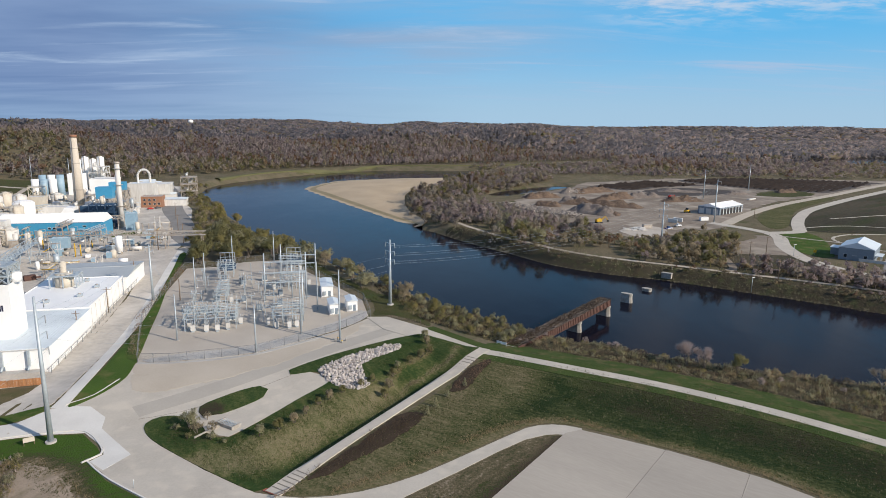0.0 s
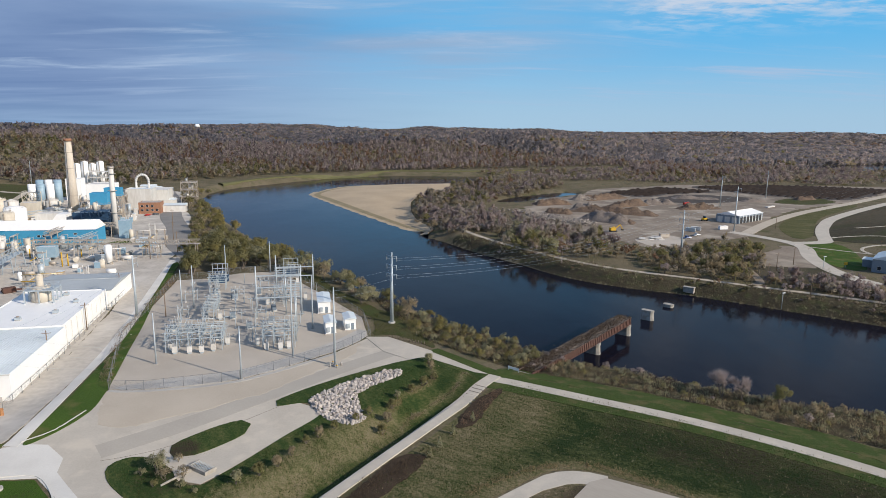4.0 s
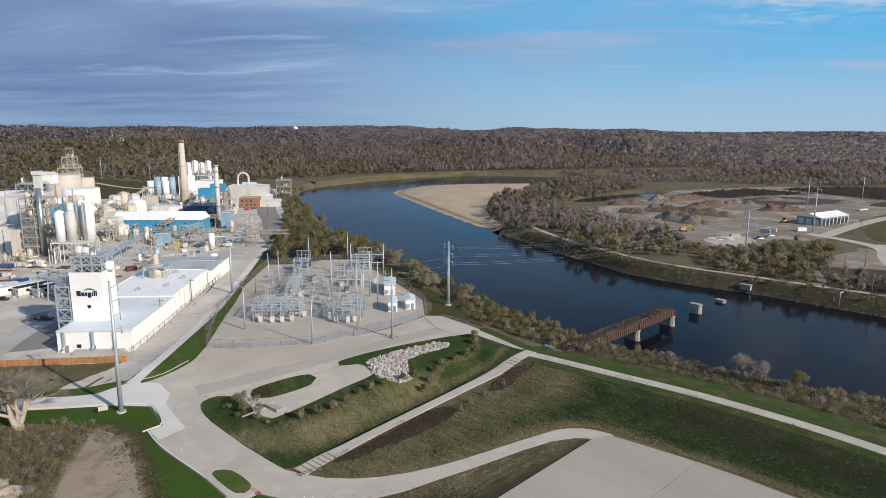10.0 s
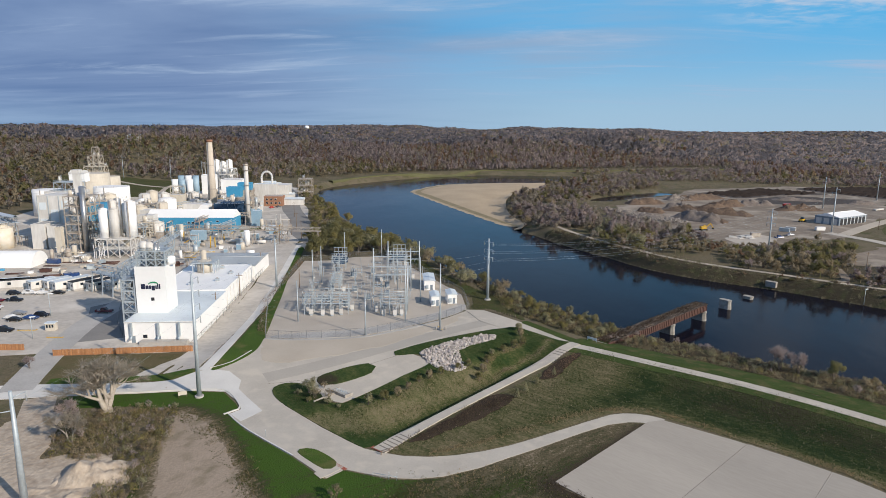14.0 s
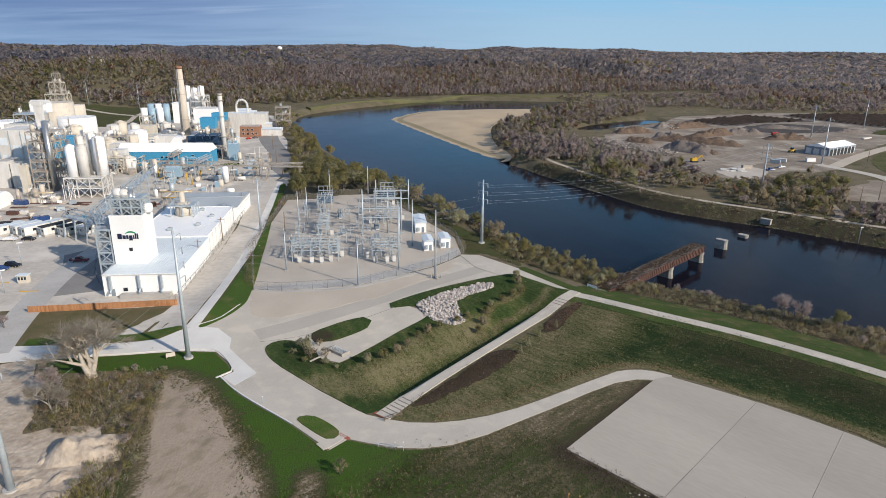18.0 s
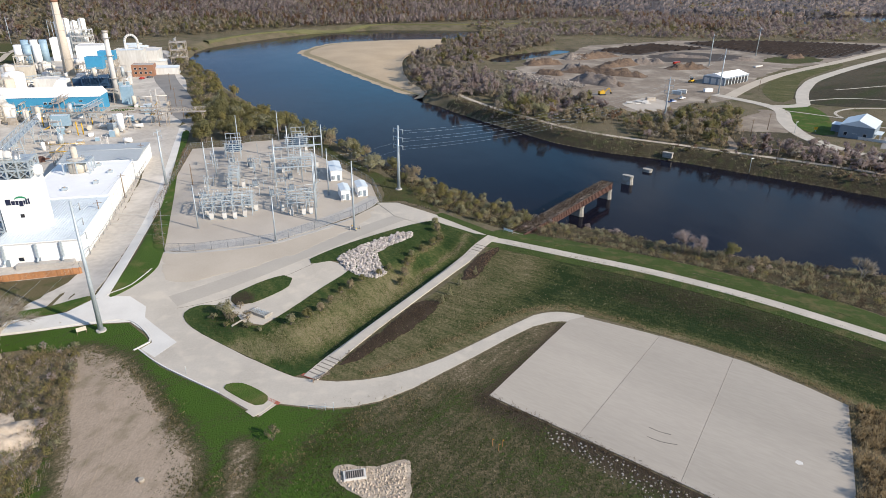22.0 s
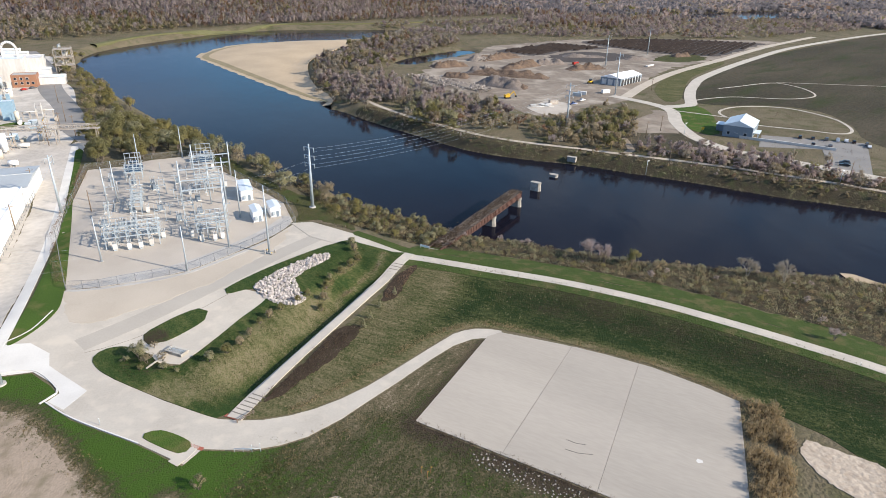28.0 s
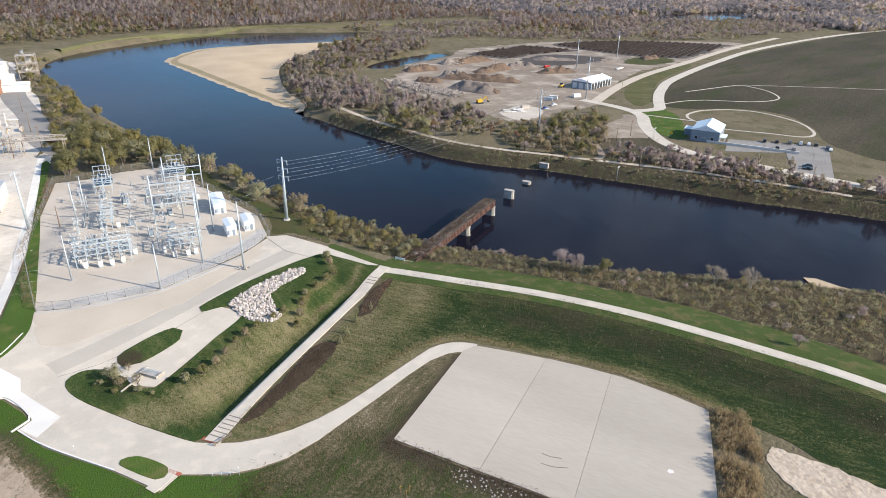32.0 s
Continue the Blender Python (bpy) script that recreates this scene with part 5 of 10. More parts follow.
def chain_fence(line, closed, h, label):
    t = thing("chain_link_fence", line[0][0], line[0][1], 0, 0, label, "fence")
    o = Vector((line[0][0], line[0][1], 0))
    ends = list(zip(line, line[1:] + (line[:1] if closed else [])))
    for (ax, ay), (bx, by) in ends[: len(line) if closed else len(line) - 1]:
        n = max(1, round(math.hypot(bx - ax, by - ay) / 4.5))
        pts = [Vector((ax + (bx - ax) * i / n, ay + (by - ay) * i / n, 0)) for i in range(n + 1)]
        pts = [Vector((p.x, p.y, at_height(p.x, p.y))) - o for p in pts]
        for p in pts[:-1]:
            part("post", Shape().tube(p - Vector((0, 0, 0.3)), p + Vector((0, 0, h + 0.1)), 0.07, 0.07, 6), CHAIN, t)
        for p, q in zip(pts, pts[1:]):
            up = Vector((0, 0, h))
            panel = part("mesh_panel", Shape().add([p, q, q + up, p + up], [(0, 1, 2, 3)]), mesh_mat, t)
            part("rail", Shape().tube(p + up, q + up, 0.045, 0.045, 5, False), CHAIN, panel)
    return t


sub_fence = chain_fence(FENCE, True, 2.6, "tall grey chain-link fence round the substation")
ribbon("fence_mow_strip", [(-79.6, 141.8), (-71, 141.7), (-50, 148.4), (-29.4, 168)], 1.2, OLDCONC, 0.15, "grey concrete strip below the fence", "pavement")
sheet("dark_gravel_band", [(-79, 143.2), (-71, 143), (-50.6, 149.9), (-30.6, 169.4), (-22.5, 183), (-25, 190), (-33, 176), (-52, 156), (-72, 148)], OLDCONC, 0.14, "darker grey gravel drive just inside the fence", "gravel", 3, True, 3)

# ---- the broken railway bridge ----
B0, B1 = Vector((22.6, 156.6, 0)), Vector((64.6, 207.4, 0))
b_len = (B1 - B0).length
b_dir = (B1 - B0).normalized()
b_turn = math.degrees(math.atan2(b_dir.y, b_dir.x))
DECK = 1.15
bridge = thing("railway_bridge", B0.x, B0.y, DECK, b_turn, "derelict rusty plate-girder railway bridge ending in mid river", "bridge")
breaks = [0, 13.5, 33.0, 47.5, b_len]
breaks = [0, b_len * 0.27, b_len * 0.62, b_len]
for side in (-1, 1):
    for a, b in zip(breaks, breaks[1:]):
        g = part("girder", Shape().box((a + b) / 2, side * 2.15, -2.3, b - a - 0.25, 0.12, 2.3), RUST, bridge, "rust-red riveted plate girder")
        part("flange", Shape().box((a + b) / 2, side * 2.15, -0.02, b - a - 0.2, 0.5, 0.07), RUST, g)
        part("flange", Shape().box((a + b) / 2, side * 2.15, -2.36, b - a - 0.2, 0.5, 0.07), RUST, g)
        n = int((b - a) / 1.25)
        for i in range(n + 1):
            part("stiffener", Shape().box(a + 0.3 + (b - a - 0.6) * i / n, side * 2.15, -2.28, 0.1, 0.46, 2.24), RUST, g)
for i in range(int(b_len / 3)):
    part("cross_brace", Shape().beam((i * 3 + 0.6, -2.1, -0.5 - (i % 2)), (i * 3 + 2.8, 2.1, -0.5 - (i % 2)), 0.16), RUST, bridge)
rng = random.Random(5)
tie = Shape().box(0, 0, 0, 0.24, 4.9, 0.22).mesh("tie")
tie.materials.append(OLDWOOD)
i = 0.4
while i < b_len - 0.3:
    if i > 12 or rng.random() < 0.62:
        o = part("tie", tie, OLDWOOD, bridge)
        o.matrix_basis = pose(i, rng.uniform(-0.25, 0.25), 0.06, rng.uniform(-2, 2), 0, rng.uniform(-5, 5))
    i += 0.52
for i in range(46):
    a = rng.uniform(0.5, b_len - 2)
    o = part("loose_plank", Shape().box(0, 0, 0, rng.uniform(1.5, 4), 0.18, 0.1), OLDWOOD, bridge)
    o.matrix_basis = pose(a, rng.uniform(-1.9, 1.9), 0.3, rng.uniform(-6, 6), rng.uniform(-4, 4), rng.uniform(-35, 35))


rs_w = np.random.default_rng(5)
wn_ = 2600
ww_ = np.stack([rs_w.uniform(0, b_len, wn_), rs_w.normal(0, 1.1, wn_), rs_w.uniform(0.25, 0.35, wn_)], 1)
wd_ = rs_w.normal(size=(wn_, 3)) * np.array([1, 1, 0.7]) + np.array([0, 0, 0.5])
wd_ *= (rs_w.uniform(0.4, 1.2, wn_) / np.linalg.norm(wd_, axis=1))[:, None]
ws_ = np.cross(wd_, rs_w.normal(size=(wn_, 3))) * 0.06
part("weed_cover", Shape().add(np.stack([ww_ - ws_, ww_ + ws_, ww_ + wd_], 1).reshape(-1, 3).tolist(), [(3 * i, 3 * i + 1, 3 * i + 2) for i in range(wn_)]), BROWNWEED, bridge, "dead weeds over the rotting deck")


def pier(along, top, length, width, label, taper=0.82):
    c = B0 + b_dir * along
    t = thing("bridge_pier", c.x, c.y, -7.0, b_turn, label, "bridge pier", "bridge piers")
    h = top + 7.0
    s = Shape()
    for z0, z1, k0, k1 in ((0, h - 0.7, 1.0, taper), (h - 0.7, h, taper * 1.1, taper * 1.1)):
        ring = lambda k: [(width * k * x, length * k * y) for x, y in ((0.5, -0.32), (0.5, 0.32), (0.28, 0.46), (0, 0.5), (-0.28, 0.46), (-0.5, 0.32), (-0.5, -0.32), (-0.28, -0.46), (0, -0.5), (0.28, -0.46))]
        lo, hi = ring(k0), ring(k1)
        n = len(lo)
        s.add([(x, y, z0) for x, y in lo] + [(x, y, z1) for x, y in hi], [(i, (i + 1) % n, n + (i + 1) % n, n + i) for i in range(n)] + [tuple(range(n))[::-1], tuple(n + i for i in range(n))])
    part("shaft", s, PIER, t)
    part("waterline_band", Shape().box(0, 0, 1.6, width * 0.9, length * 0.72, 0.5), PIER, t)


pier(b_len * 0.27, DECK - 2.4, 5.6, 2.2, "weathered stone bridge pier near the bank")
pier(b_len * 0.62, DECK - 2.4, 6.2, 2.4, "weathered stone bridge pier standing in the river")
pier(b_len * 0.985, DECK - 2.4, 6.2, 2.5, "weathered stone bridge pier under the broken end")
pier(b_len + 21.5, -1.3, 5.4, 2.6, "free-standing stone pier with a flat top")
pier(b_len + 44, -3.8, 4.8, 3.0, "low broken pier stub just above water")
abut = B0 + b_dir * (b_len + 69)
t = thing("bridge_abutment", abut.x, abut.y, -4.4, b_turn, "pale stone bridge abutment in the far bank", "abutment")
part("block", Shape().box(0, 0, 0.4, 2.0, 4.4, 2.2), PIER, t)
part("cap", Shape().box(0, 0, 2.6, 2.3, 4.7, 0.3), PIER, t)
t = thing("bridge_abutment", B0.x - b_dir.x * 1.5, B0.y - b_dir.y * 1.5, -2.6, b_turn, "stone abutment under the near bridge end", "abutment")
part("block", Shape().box(0, 0, 0, 3.2, 6.5, 3.6), PIER, t)
barrier = thing("trail_barrier", 19.6, 156.8, at_height(19.6, 156.8), b_turn + 90, "white panel barrier closing the bridge end", "barrier")
for k in (-1.6, 1.6):
    part("post", Shape().box(k, 0, 0, 0.12, 0.12, 1.3), GALV, barrier)
part("panel", Shape().box(0, 0.05, 0.55, 3.4, 0.06, 0.7), WHITE, barrier)


# ---- smaller gear filling the substation ----
def disconnect(x, y, turn, h, seed):
    rg = random.Random(seed)
    t = thing("disconnect_switch", x, y, at_height(x, y) + 0.1, turn, "three-pole disconnect switch on a galvanised stand", "switchgear", "disconnect switches")
    w = 3.2
    for u in (-w / 2, w / 2):
        part("leg", Shape().box(u, 0, 0, 0.2, 0.2, h), GALV, t)
        part("footing", Shape().box(u, 0, -0.2, 0.7, 0.7, 0.35), NEWCONC, t)
    part("cross_beam", Shape().box(0, 0, h, w + 0.8, 0.25, 0.22), GALV, t)
    for u in (-w / 2, 0, w / 2):
        for v in (-0.5, 0.5):
            part("insulator", Shape().tube((u, v * 0.6, h + 0.2), (u, v, h + 1.3), 0.13, 0.09, 8), PORCELAIN, t)
        part("blade", Shape().beam((u, -0.9, h + 1.3), (u, 0.9, h + 1.3 + rg.choice((0, 0, 0.5))), 0.09), GALV, t)
    part("operating_rod", Shape().tube((w / 2 + 0.2, 0.2, 0), (w / 2 + 0.2, 0.2, h), 0.05, 0.05, 5), STEEL, t)


rg = random.Random(44)
c12, s12 = math.cos(radians(14)), math.sin(radians(14))
for i in range(5):
    for j in range(9):
        u, v = -15 + i * 8.2 + rg.uniform(-0.8, 0.8), j * 7.4 + rg.uniform(-1, 1)
        x, y = -63 + c12 * u - s12 * v, 176 + s12 * u + c12 * v
        if rg.random() < 0.62:
            disconnect(x, y, 14 + rg.choice((0, 0, 90)), rg.uniform(2.4, 4.6), i * 20 + j)
for k_ in range(16):
    u, v = rg.uniform(-18, 20), rg.uniform(2, 62)
    x, y = -63 + c12 * u - s12 * v, 176 + s12 * u + c12 * v
    t = thing("circuit_breaker", x, y, at_height(x, y) + 0.1, 14, "grey circuit breaker cabinet with three bushings", "switchgear", "circuit breakers")
    part("cabinet", Shape().box(0, 0, 0.3, 1.8, 1.0, 1.9), GREYBLUE, t)
    part("footing", Shape().box(0, 0, -0.2, 2.2, 1.4, 0.5), NEWCONC, t)
    for u in (-0.6, 0, 0.6):
        part("bushing", Shape().tube((u, 0, 2.2), (u * 1.5, 0, 3.7), 0.16, 0.09, 8), PORCELAIN, t)

# ---- the processing plant ----
PT = 12.0


def along(x, y, u, v, turn=PT):
    """A place u to the side and v ahead of a corner, in the plant's own directions."""
    c, s = math.cos(radians(turn)), math.sin(radians(turn))
    return x + c * u - s * v, y + s * u + c * v


def block(name, x, y, sx, sy, h, label, category="building", wall=WHITE, roof=ROOFGREY, turn=PT, gable=0.0, ribs=0.0, z=None, parapet=0.35, windows=(), doors=(), group=""):
    """A building by its front left corner: walls, roof, windows (u, z, w, h) and doors (u, w, h) in its front."""
    z = at_height(*along(x, y, sx / 2, sy / 2, turn)) if z is None else z
    t = thing(name, x, y, z, turn, label, category, group)
    part("wall", Shape().prism([(0, 0), (sx, 0), (sx, sy), (0, sy)], -0.3, h), wall, t)
    if gable:
        o = 0.35
        s = Shape()
        if sx >= sy:
            a = [(-o, -o, h), (sx + o, -o, h), (sx + o, sy + o, h), (-o, sy + o, h), (-o, sy / 2, h + gable), (sx + o, sy / 2, h + gable)]
            f = [(0, 1, 5, 4), (2, 3, 4, 5), (0, 4, 3), (1, 2, 5), (3, 2, 1, 0)]
        else:
            a = [(-o, -o, h), (sx + o, -o, h), (sx + o, sy + o, h), (-o, sy + o, h), (sx / 2, -o, h + gable), (sx / 2, sy + o, h + gable)]
            f = [(0, 1, 4), (1, 2, 5, 4), (2, 3, 5), (3, 0, 4, 5), (3, 2, 1, 0)]
        r = part("roof", s.add(a, f), roof, t)
        part("ridge_cap", Shape().tube(Vector(a[4]), Vector(a[5]), 0.14, 0.14, 6), roof, r)
    else:
        r = part("roof", Shape().box(sx / 2, sy / 2, h, sx - 0.1, sy - 0.1, 0.12), roof, t)
        if parapet:
            p = Shape()
            for cx, cy, bx, by in ((sx / 2, 0.1, sx + 0.12, 0.24), (sx / 2, sy - 0.1, sx + 0.12, 0.24), (0.1, sy / 2, 0.24, sy - 0.4), (sx - 0.1, sy / 2, 0.24, sy - 0.4)):
                p.box(cx, cy, h - 0.15, bx, by, 0.15 + parapet)
            part("parapet", p, wall, t)
    if ribs:
        for i in range(1, int(sx / ribs)):
            part("rib", Shape().box(i * ribs, -0.03, 0, 0.1, 0.08, h - 0.2), wall, t)
    for u, wz, ww, wh in windows:
        w = part("window", Shape().box(u, -0.03, wz, ww + 0.2, 0.1, wh + 0.2), DIRTYWHITE, t)
        part("pane", Shape().box(u, -0.07, wz + 0.1, ww, 0.06, wh), GLASS, w)
    for u, ww, wh in doors:
        d = part("door", Shape().box(u, -0.05, 0, ww, 0.14, wh), GREYBLUE, t, "grey steel door")
        part("frame", Shape().box(u, -0.03, wh, ww + 0.3, 0.16, 0.15), DIRTYWHITE, d)
    return t


def roof_unit(x, y, z, sx, sy, h, label="pale rooftop air unit", material=GALV):
    t = thing("rooftop_unit", x, y, z, PT, label, "roof unit", "rooftop units")
    part("cabinet", Shape().box(0, 0, 0.2, sx, sy, h), material, t)
    part("curb", Shape().box(0, 0, 0, sx * 0.85, sy * 0.85, 0.2), OLDCONC, t)
    part("fan_cowl", Shape().tube((0, 0, h + 0.2), (0, 0, h + 0.45), min(sx, sy) * 0.35, min(sx, sy) * 0.35, 12), STEEL, t)


def tank(x, y, r, h, label, material=DIRTYWHITE, top="dome", z=None, legs=0.0, rail=True, category="tank", group="process tanks"):
    z = at_height(x, y) if z is None else z
    t = thing("storage_tank" if r > 3 else "process_vessel", x, y, z, PT, label, category, group)
    n = 28 if r > 5 else 16
    part("shell", Shape().tube((0, 0, legs), (0, 0, legs + h), r, r, n), material, t)
    if top == "dome":
        part("roof", Shape().dome(0, 0, legs + h, r, r * 0.28, n, 3), material, t)
    elif top == "cone":
        part("roof", Shape().tube((0, 0, legs + h), (0, 0, legs + h + r * 0.35), r * 1.02, 0.3, n), material, t)
    for k in range(1, int(h / 3.5) + 1):
        part("hoop", Shape().tube((0, 0, legs + k * 3.4 - 0.08), (0, 0, legs + k * 3.4 + 0.08), r + 0.05, r + 0.05, n, False), material, t)
    if legs:
        part("hopper", Shape().tube((0, 0, legs), (0, 0, max(0.6, legs - r * 1.1)), r * 0.98, 0.35, n), material, t)
        for k in range(4):
            a = math.pi / 4 + k * math.pi / 2
            part("leg", Shape().box(r * 0.9 * math.cos(a), r * 0.9 * math.sin(a), 0, 0.3, 0.3, legs + 0.4), STEEL, t)
    if rail:
        s = Shape()
        for k in range(12):
            a = 2 * math.pi * k / 12
            b = 2 * math.pi * (k + 1) / 12
            p, q = Vector((r * 0.97 * math.cos(a), r * 0.97 * math.sin(a), legs + h)), Vector((r * 0.97 * math.cos(b), r * 0.97 * math.sin(b), legs + h))
            s.tube(p, p + Vector((0, 0, 1.1)), 0.05, n=4, caps=False).tube(p + Vector((0, 0, 1.1)), q + Vector((0, 0, 1.1)), 0.05, n=4, caps=False)
        part("guard_rail", s, STEEL, t)
        part("ladder", Shape().box(0, -r - 0.25, 0.2, 0.6, 0.2, legs + h), STEEL, t)
    return t


def steel_frame(x, y, sx, sy, h, levels, label, material=STEEL, nx=2, ny=2, braces=True, stuff_in=0, z=None, turn=PT, seed=1):
    """An open process structure of columns, floors, braces and rails with small vessels in it."""
    z = at_height(x, y) if z is None else z
    t = thing("steel_structure", x, y, z, turn, label, "steel structure", "open steel structures")
    rg = random.Random(seed)
    cols = [(sx * i / nx, sy * j / ny) for i in range(nx + 1) for j in range(ny + 1)]
    for cx, cy in cols:
        part("column", Shape().box(cx, cy, 0, 0.38, 0.38, h), material, t)
    for k in range(1, levels + 1):
        fz = h * k / levels
        f = part("floor", Shape().box(sx / 2, sy / 2, fz - 0.12, sx, sy, 0.1), material, t)
        e = Shape()
        for ax, ay, bx, by in ((0, 0, sx, 0), (sx, 0, sx, sy), (sx, sy, 0, sy), (0, sy, 0, 0)):
            e.beam((ax, ay, fz - 0.25), (bx, by, fz - 0.25), 0.34)
            e.beam((ax, ay, fz + 1.0), (bx, by, fz + 1.0), 0.09)
            e.beam((ax, ay, fz + 0.5), (bx, by, fz + 0.5), 0.07)
        part("edge_beam", e, material, f)
        if braces:
            lo = h * (k - 1) / levels
            for i in range(nx):
                p, q = sx * i / nx, sx * (i + 1) / nx
                part("brace", Shape().beam((p, 0, lo), (q, 0, fz), 0.2).beam((q, 0, lo), (p, 0, fz), 0.2), material, f)
            for j in range(ny):
                p, q = sy * j / ny, sy * (j + 1) / ny
                part("brace", Shape().beam((sx, p, lo), (sx, q, fz), 0.2).beam((sx, q, lo), (sx, p, fz), 0.2), material, f)
    for k in range(stuff_in):
        lv = h * rg.randrange(0, levels + 1) / levels
        vx, vy, r = rg.uniform(1.5, max(1.6, sx - 1.5)), rg.uniform(1.5, max(1.6, sy - 1.5)), rg.uniform(0.6, 1.5)
        vh = rg.uniform(1.5, 4.5)
        v = part("vessel", Shape().tube((vx, vy, lv), (vx, vy, lv + vh), r, r, 12).dome(vx, vy, lv + vh, r, r * 0.5, 12, 2), (STAINLESS, DIRTYWHITE, CREAM)[k % 3], t, ("bright stainless vessel", "white vessel", "cream vessel")[k % 3])
        part("pipe", Shape().tube((vx, vy, lv + vh), (vx + 1.2, vy, lv + vh + 1.2), 0.18, 0.18, 6).tube((vx + 1.2, vy, lv + vh + 1.2), (vx + 1.2, vy, max(0, lv - 3)), 0.18, 0.18, 6), STAINLESS, v)
    return t


def truss(name, p, q, w, h, label, category, cover=None, material=GALV, supports=()):
    """A lattice gallery from p to q."""
    p, q = Vector(p), Vector(q)
    d = q - p
    t = thing(name, p.x, p.y, p.z, 0, label, category)
    side = d.cross(Vector((0, 0, 1))).normalized() * w / 2
    up = Vector((0, 0, h))
    n = max(2, int(d.length / (h * 1.3)))
    for s in (-1, 1):
        c = Shape().beam(side * s, d + side * s, 0.25).beam(side * s + up, d + side * s + up, 0.25)
        part("chord", c, material, t)
        lattice = Shape()
        for i in range(n):
            a, b = d * (i / n) + side * s, d * ((i + 1) / n) + side * s
            lattice.beam(a, a + up, 0.14).beam(a if i % 2 else a + up, b + up if i % 2 else b, 0.14)
        part("lattice", lattice, material, t)
    part("deck", Shape().add([side, -side, d - side, d + side, side - up * 0.08, -side - up * 0.08, d - side - up * 0.08, d + side - up * 0.08], [(0, 1, 2, 3), (7, 6, 5, 4), (0, 3, 7, 4), (1, 5, 6, 2), (0, 4, 5, 1), (3, 2, 6, 7)]), material, t)
    if cover:
        part("cover", Shape().add([side + up, up * 1.5, -side + up, d + side + up, d + up * 1.5, d - side + up], [(0, 1, 4, 3), (1, 2, 5, 4), (0, 3, 5, 2)]), cover, t)
    for f in supports:
        b = d * f
        gz = -(p.z + b.z) + at_height(p.x + b.x, p.y + b.y)
        if gz < -1.5:
            s = Shape()
            for k in (-1, 1):
                s.beam(b + side * k * 1.5 + Vector((0, 0, gz)), b + side * k, 0.35)
            s.beam(b + side * 1.4 + Vector((0, 0, gz * 0.6)), b - side * 1.4 + Vector((0, 0, gz * 0.6)), 0.2)
            part("trestle", s, material, t)
    return t


# the white works by the junction
FX, FY = -121.6, 135.2
front = block("low_white_building", FX, FY, 21, 36, 6.6, "low white metal building with a pale ribbed roof", roof=PALEROOF, ribs=0, parapet=0, gable=0.0, doors=[(2.5, 1.1, 2.2), (10, 1.2, 2.2)], windows=[(6, 1.4, 1.2, 1.0)])
for k in range(1, 27):
    part("roof_seam", Shape().box(k * 36 / 27 * 21 / 36, 18, 6.7, 0.07, 35.6, 0.09), PALEROOF, front)
for u in (2.2, 10.2, 16.4):
    s = part("exhaust_duct", Shape().box(u, -0.5, 2.2, 0.6, 0.6, 4.2), GALV, front, "grey galvanised exhaust duct")
    part("elbow", Shape().tube((u, -0.5, 2.4), (u, -1.6, 1.4), 0.3, 0.3, 8), GALV, s)
part("loading_dock", Shape().box(12, -1.3, 0, 14, 2.2, 1.1), OLDCONC, front)
part("gutter", Shape().box(10.5, -0.12, 6.35, 21.2, 0.22, 0.22), DIRTYWHITE, front)
bx, by = along(FX, FY, -5.0, 36.1)
mid = block("white_warehouse", bx, by, 25.5, 42, 6.9, "long white warehouse with a white membrane roof", roof=WHITE, parapet=0.3)
for k in range(9):
    part("downpipe", Shape().box(25.6, 2 + k * 4.7, 0.2, 0.16, 0.16, 6.4), DIRTYWHITE, mid)
wx, wy = along(FX, FY, -6.5, 80)
back = block("grey_roof_warehouse", wx, wy, 28, 28, 6.3, "white warehouse with a shallow grey metal roof", roof=ROOFGREY, gable=1.1, windows=[(16, 3.2, 1.2, 0.9)])
tx, ty = along(FX, FY, 0.6, 9.0)
tower = block("white_tower", tx, ty, 9.4, 9.0, 21.3, "tall plain white works tower carrying a company sign", "tower", wall=WHITE, roof=ROOFGREY, parapet=0.5)
part("louvre", Shape().box(5.0, -0.05, 10.8, 0.95, 0.14, 1.0), DARK, tower)
sign = thing("company_sign", *along(tx, ty, 5.0, -0.06), at_height(tx, ty) + 14.6, PT, "dark company sign with a green leaf arc", "sign")
sign.scale = (1.4, 1.4, 1.4)
lx = -2.35
for k, (bw, bh, bz) in enumerate(((0.85, 1.15, 0), (0.62, 0.8, 0), (0.42, 0.8, 0), (0.68, 1.1, -0.35), (0.26, 0.8, 0), (0.26, 1.15, 0), (0.26, 1.15, 0))):
    c = Shape().box(lx + bw / 2, 0, bz, bw, 0.08, bh)
    part("letter_bar", c, INK, sign)
    lx += bw + 0.14
leaf = Shape()
arc = [(0.9 * math.cos(a) * 1.25, 0.75 * math.sin(a)) for a in np.linspace(0.35, 2.9, 12)]
low = [(0.9 * math.cos(a) * 1.2, 0.42 * math.sin(a)) for a in np.linspace(2.9, 0.35, 12)]
loop = [(x + 0.35, y + 0.95) for x, y in arc + low]
n = len(loop)
leaf.add([(x, -0.05, z) for x, z in loop] + [(x, 0.05, z) for x, z in loop], [tuple(range(n)), tuple(range(n, 2 * n))[::-1]] + [(i, n + i, n + (i + 1) % n, (i + 1) % n) for i in range(n)])
part("leaf_arc", leaf, GREEN, sign, "green curved leaf shape")
zt = at_height(tx, ty) + 21.6
steel_frame(*along(tx, ty, 0.6, 1.0), 8.6, 7.4, 5.0, 2, "galvanised roof platform with equipment on the white tower", GALV, 3, 2, True, 5, z=zt, seed=3)
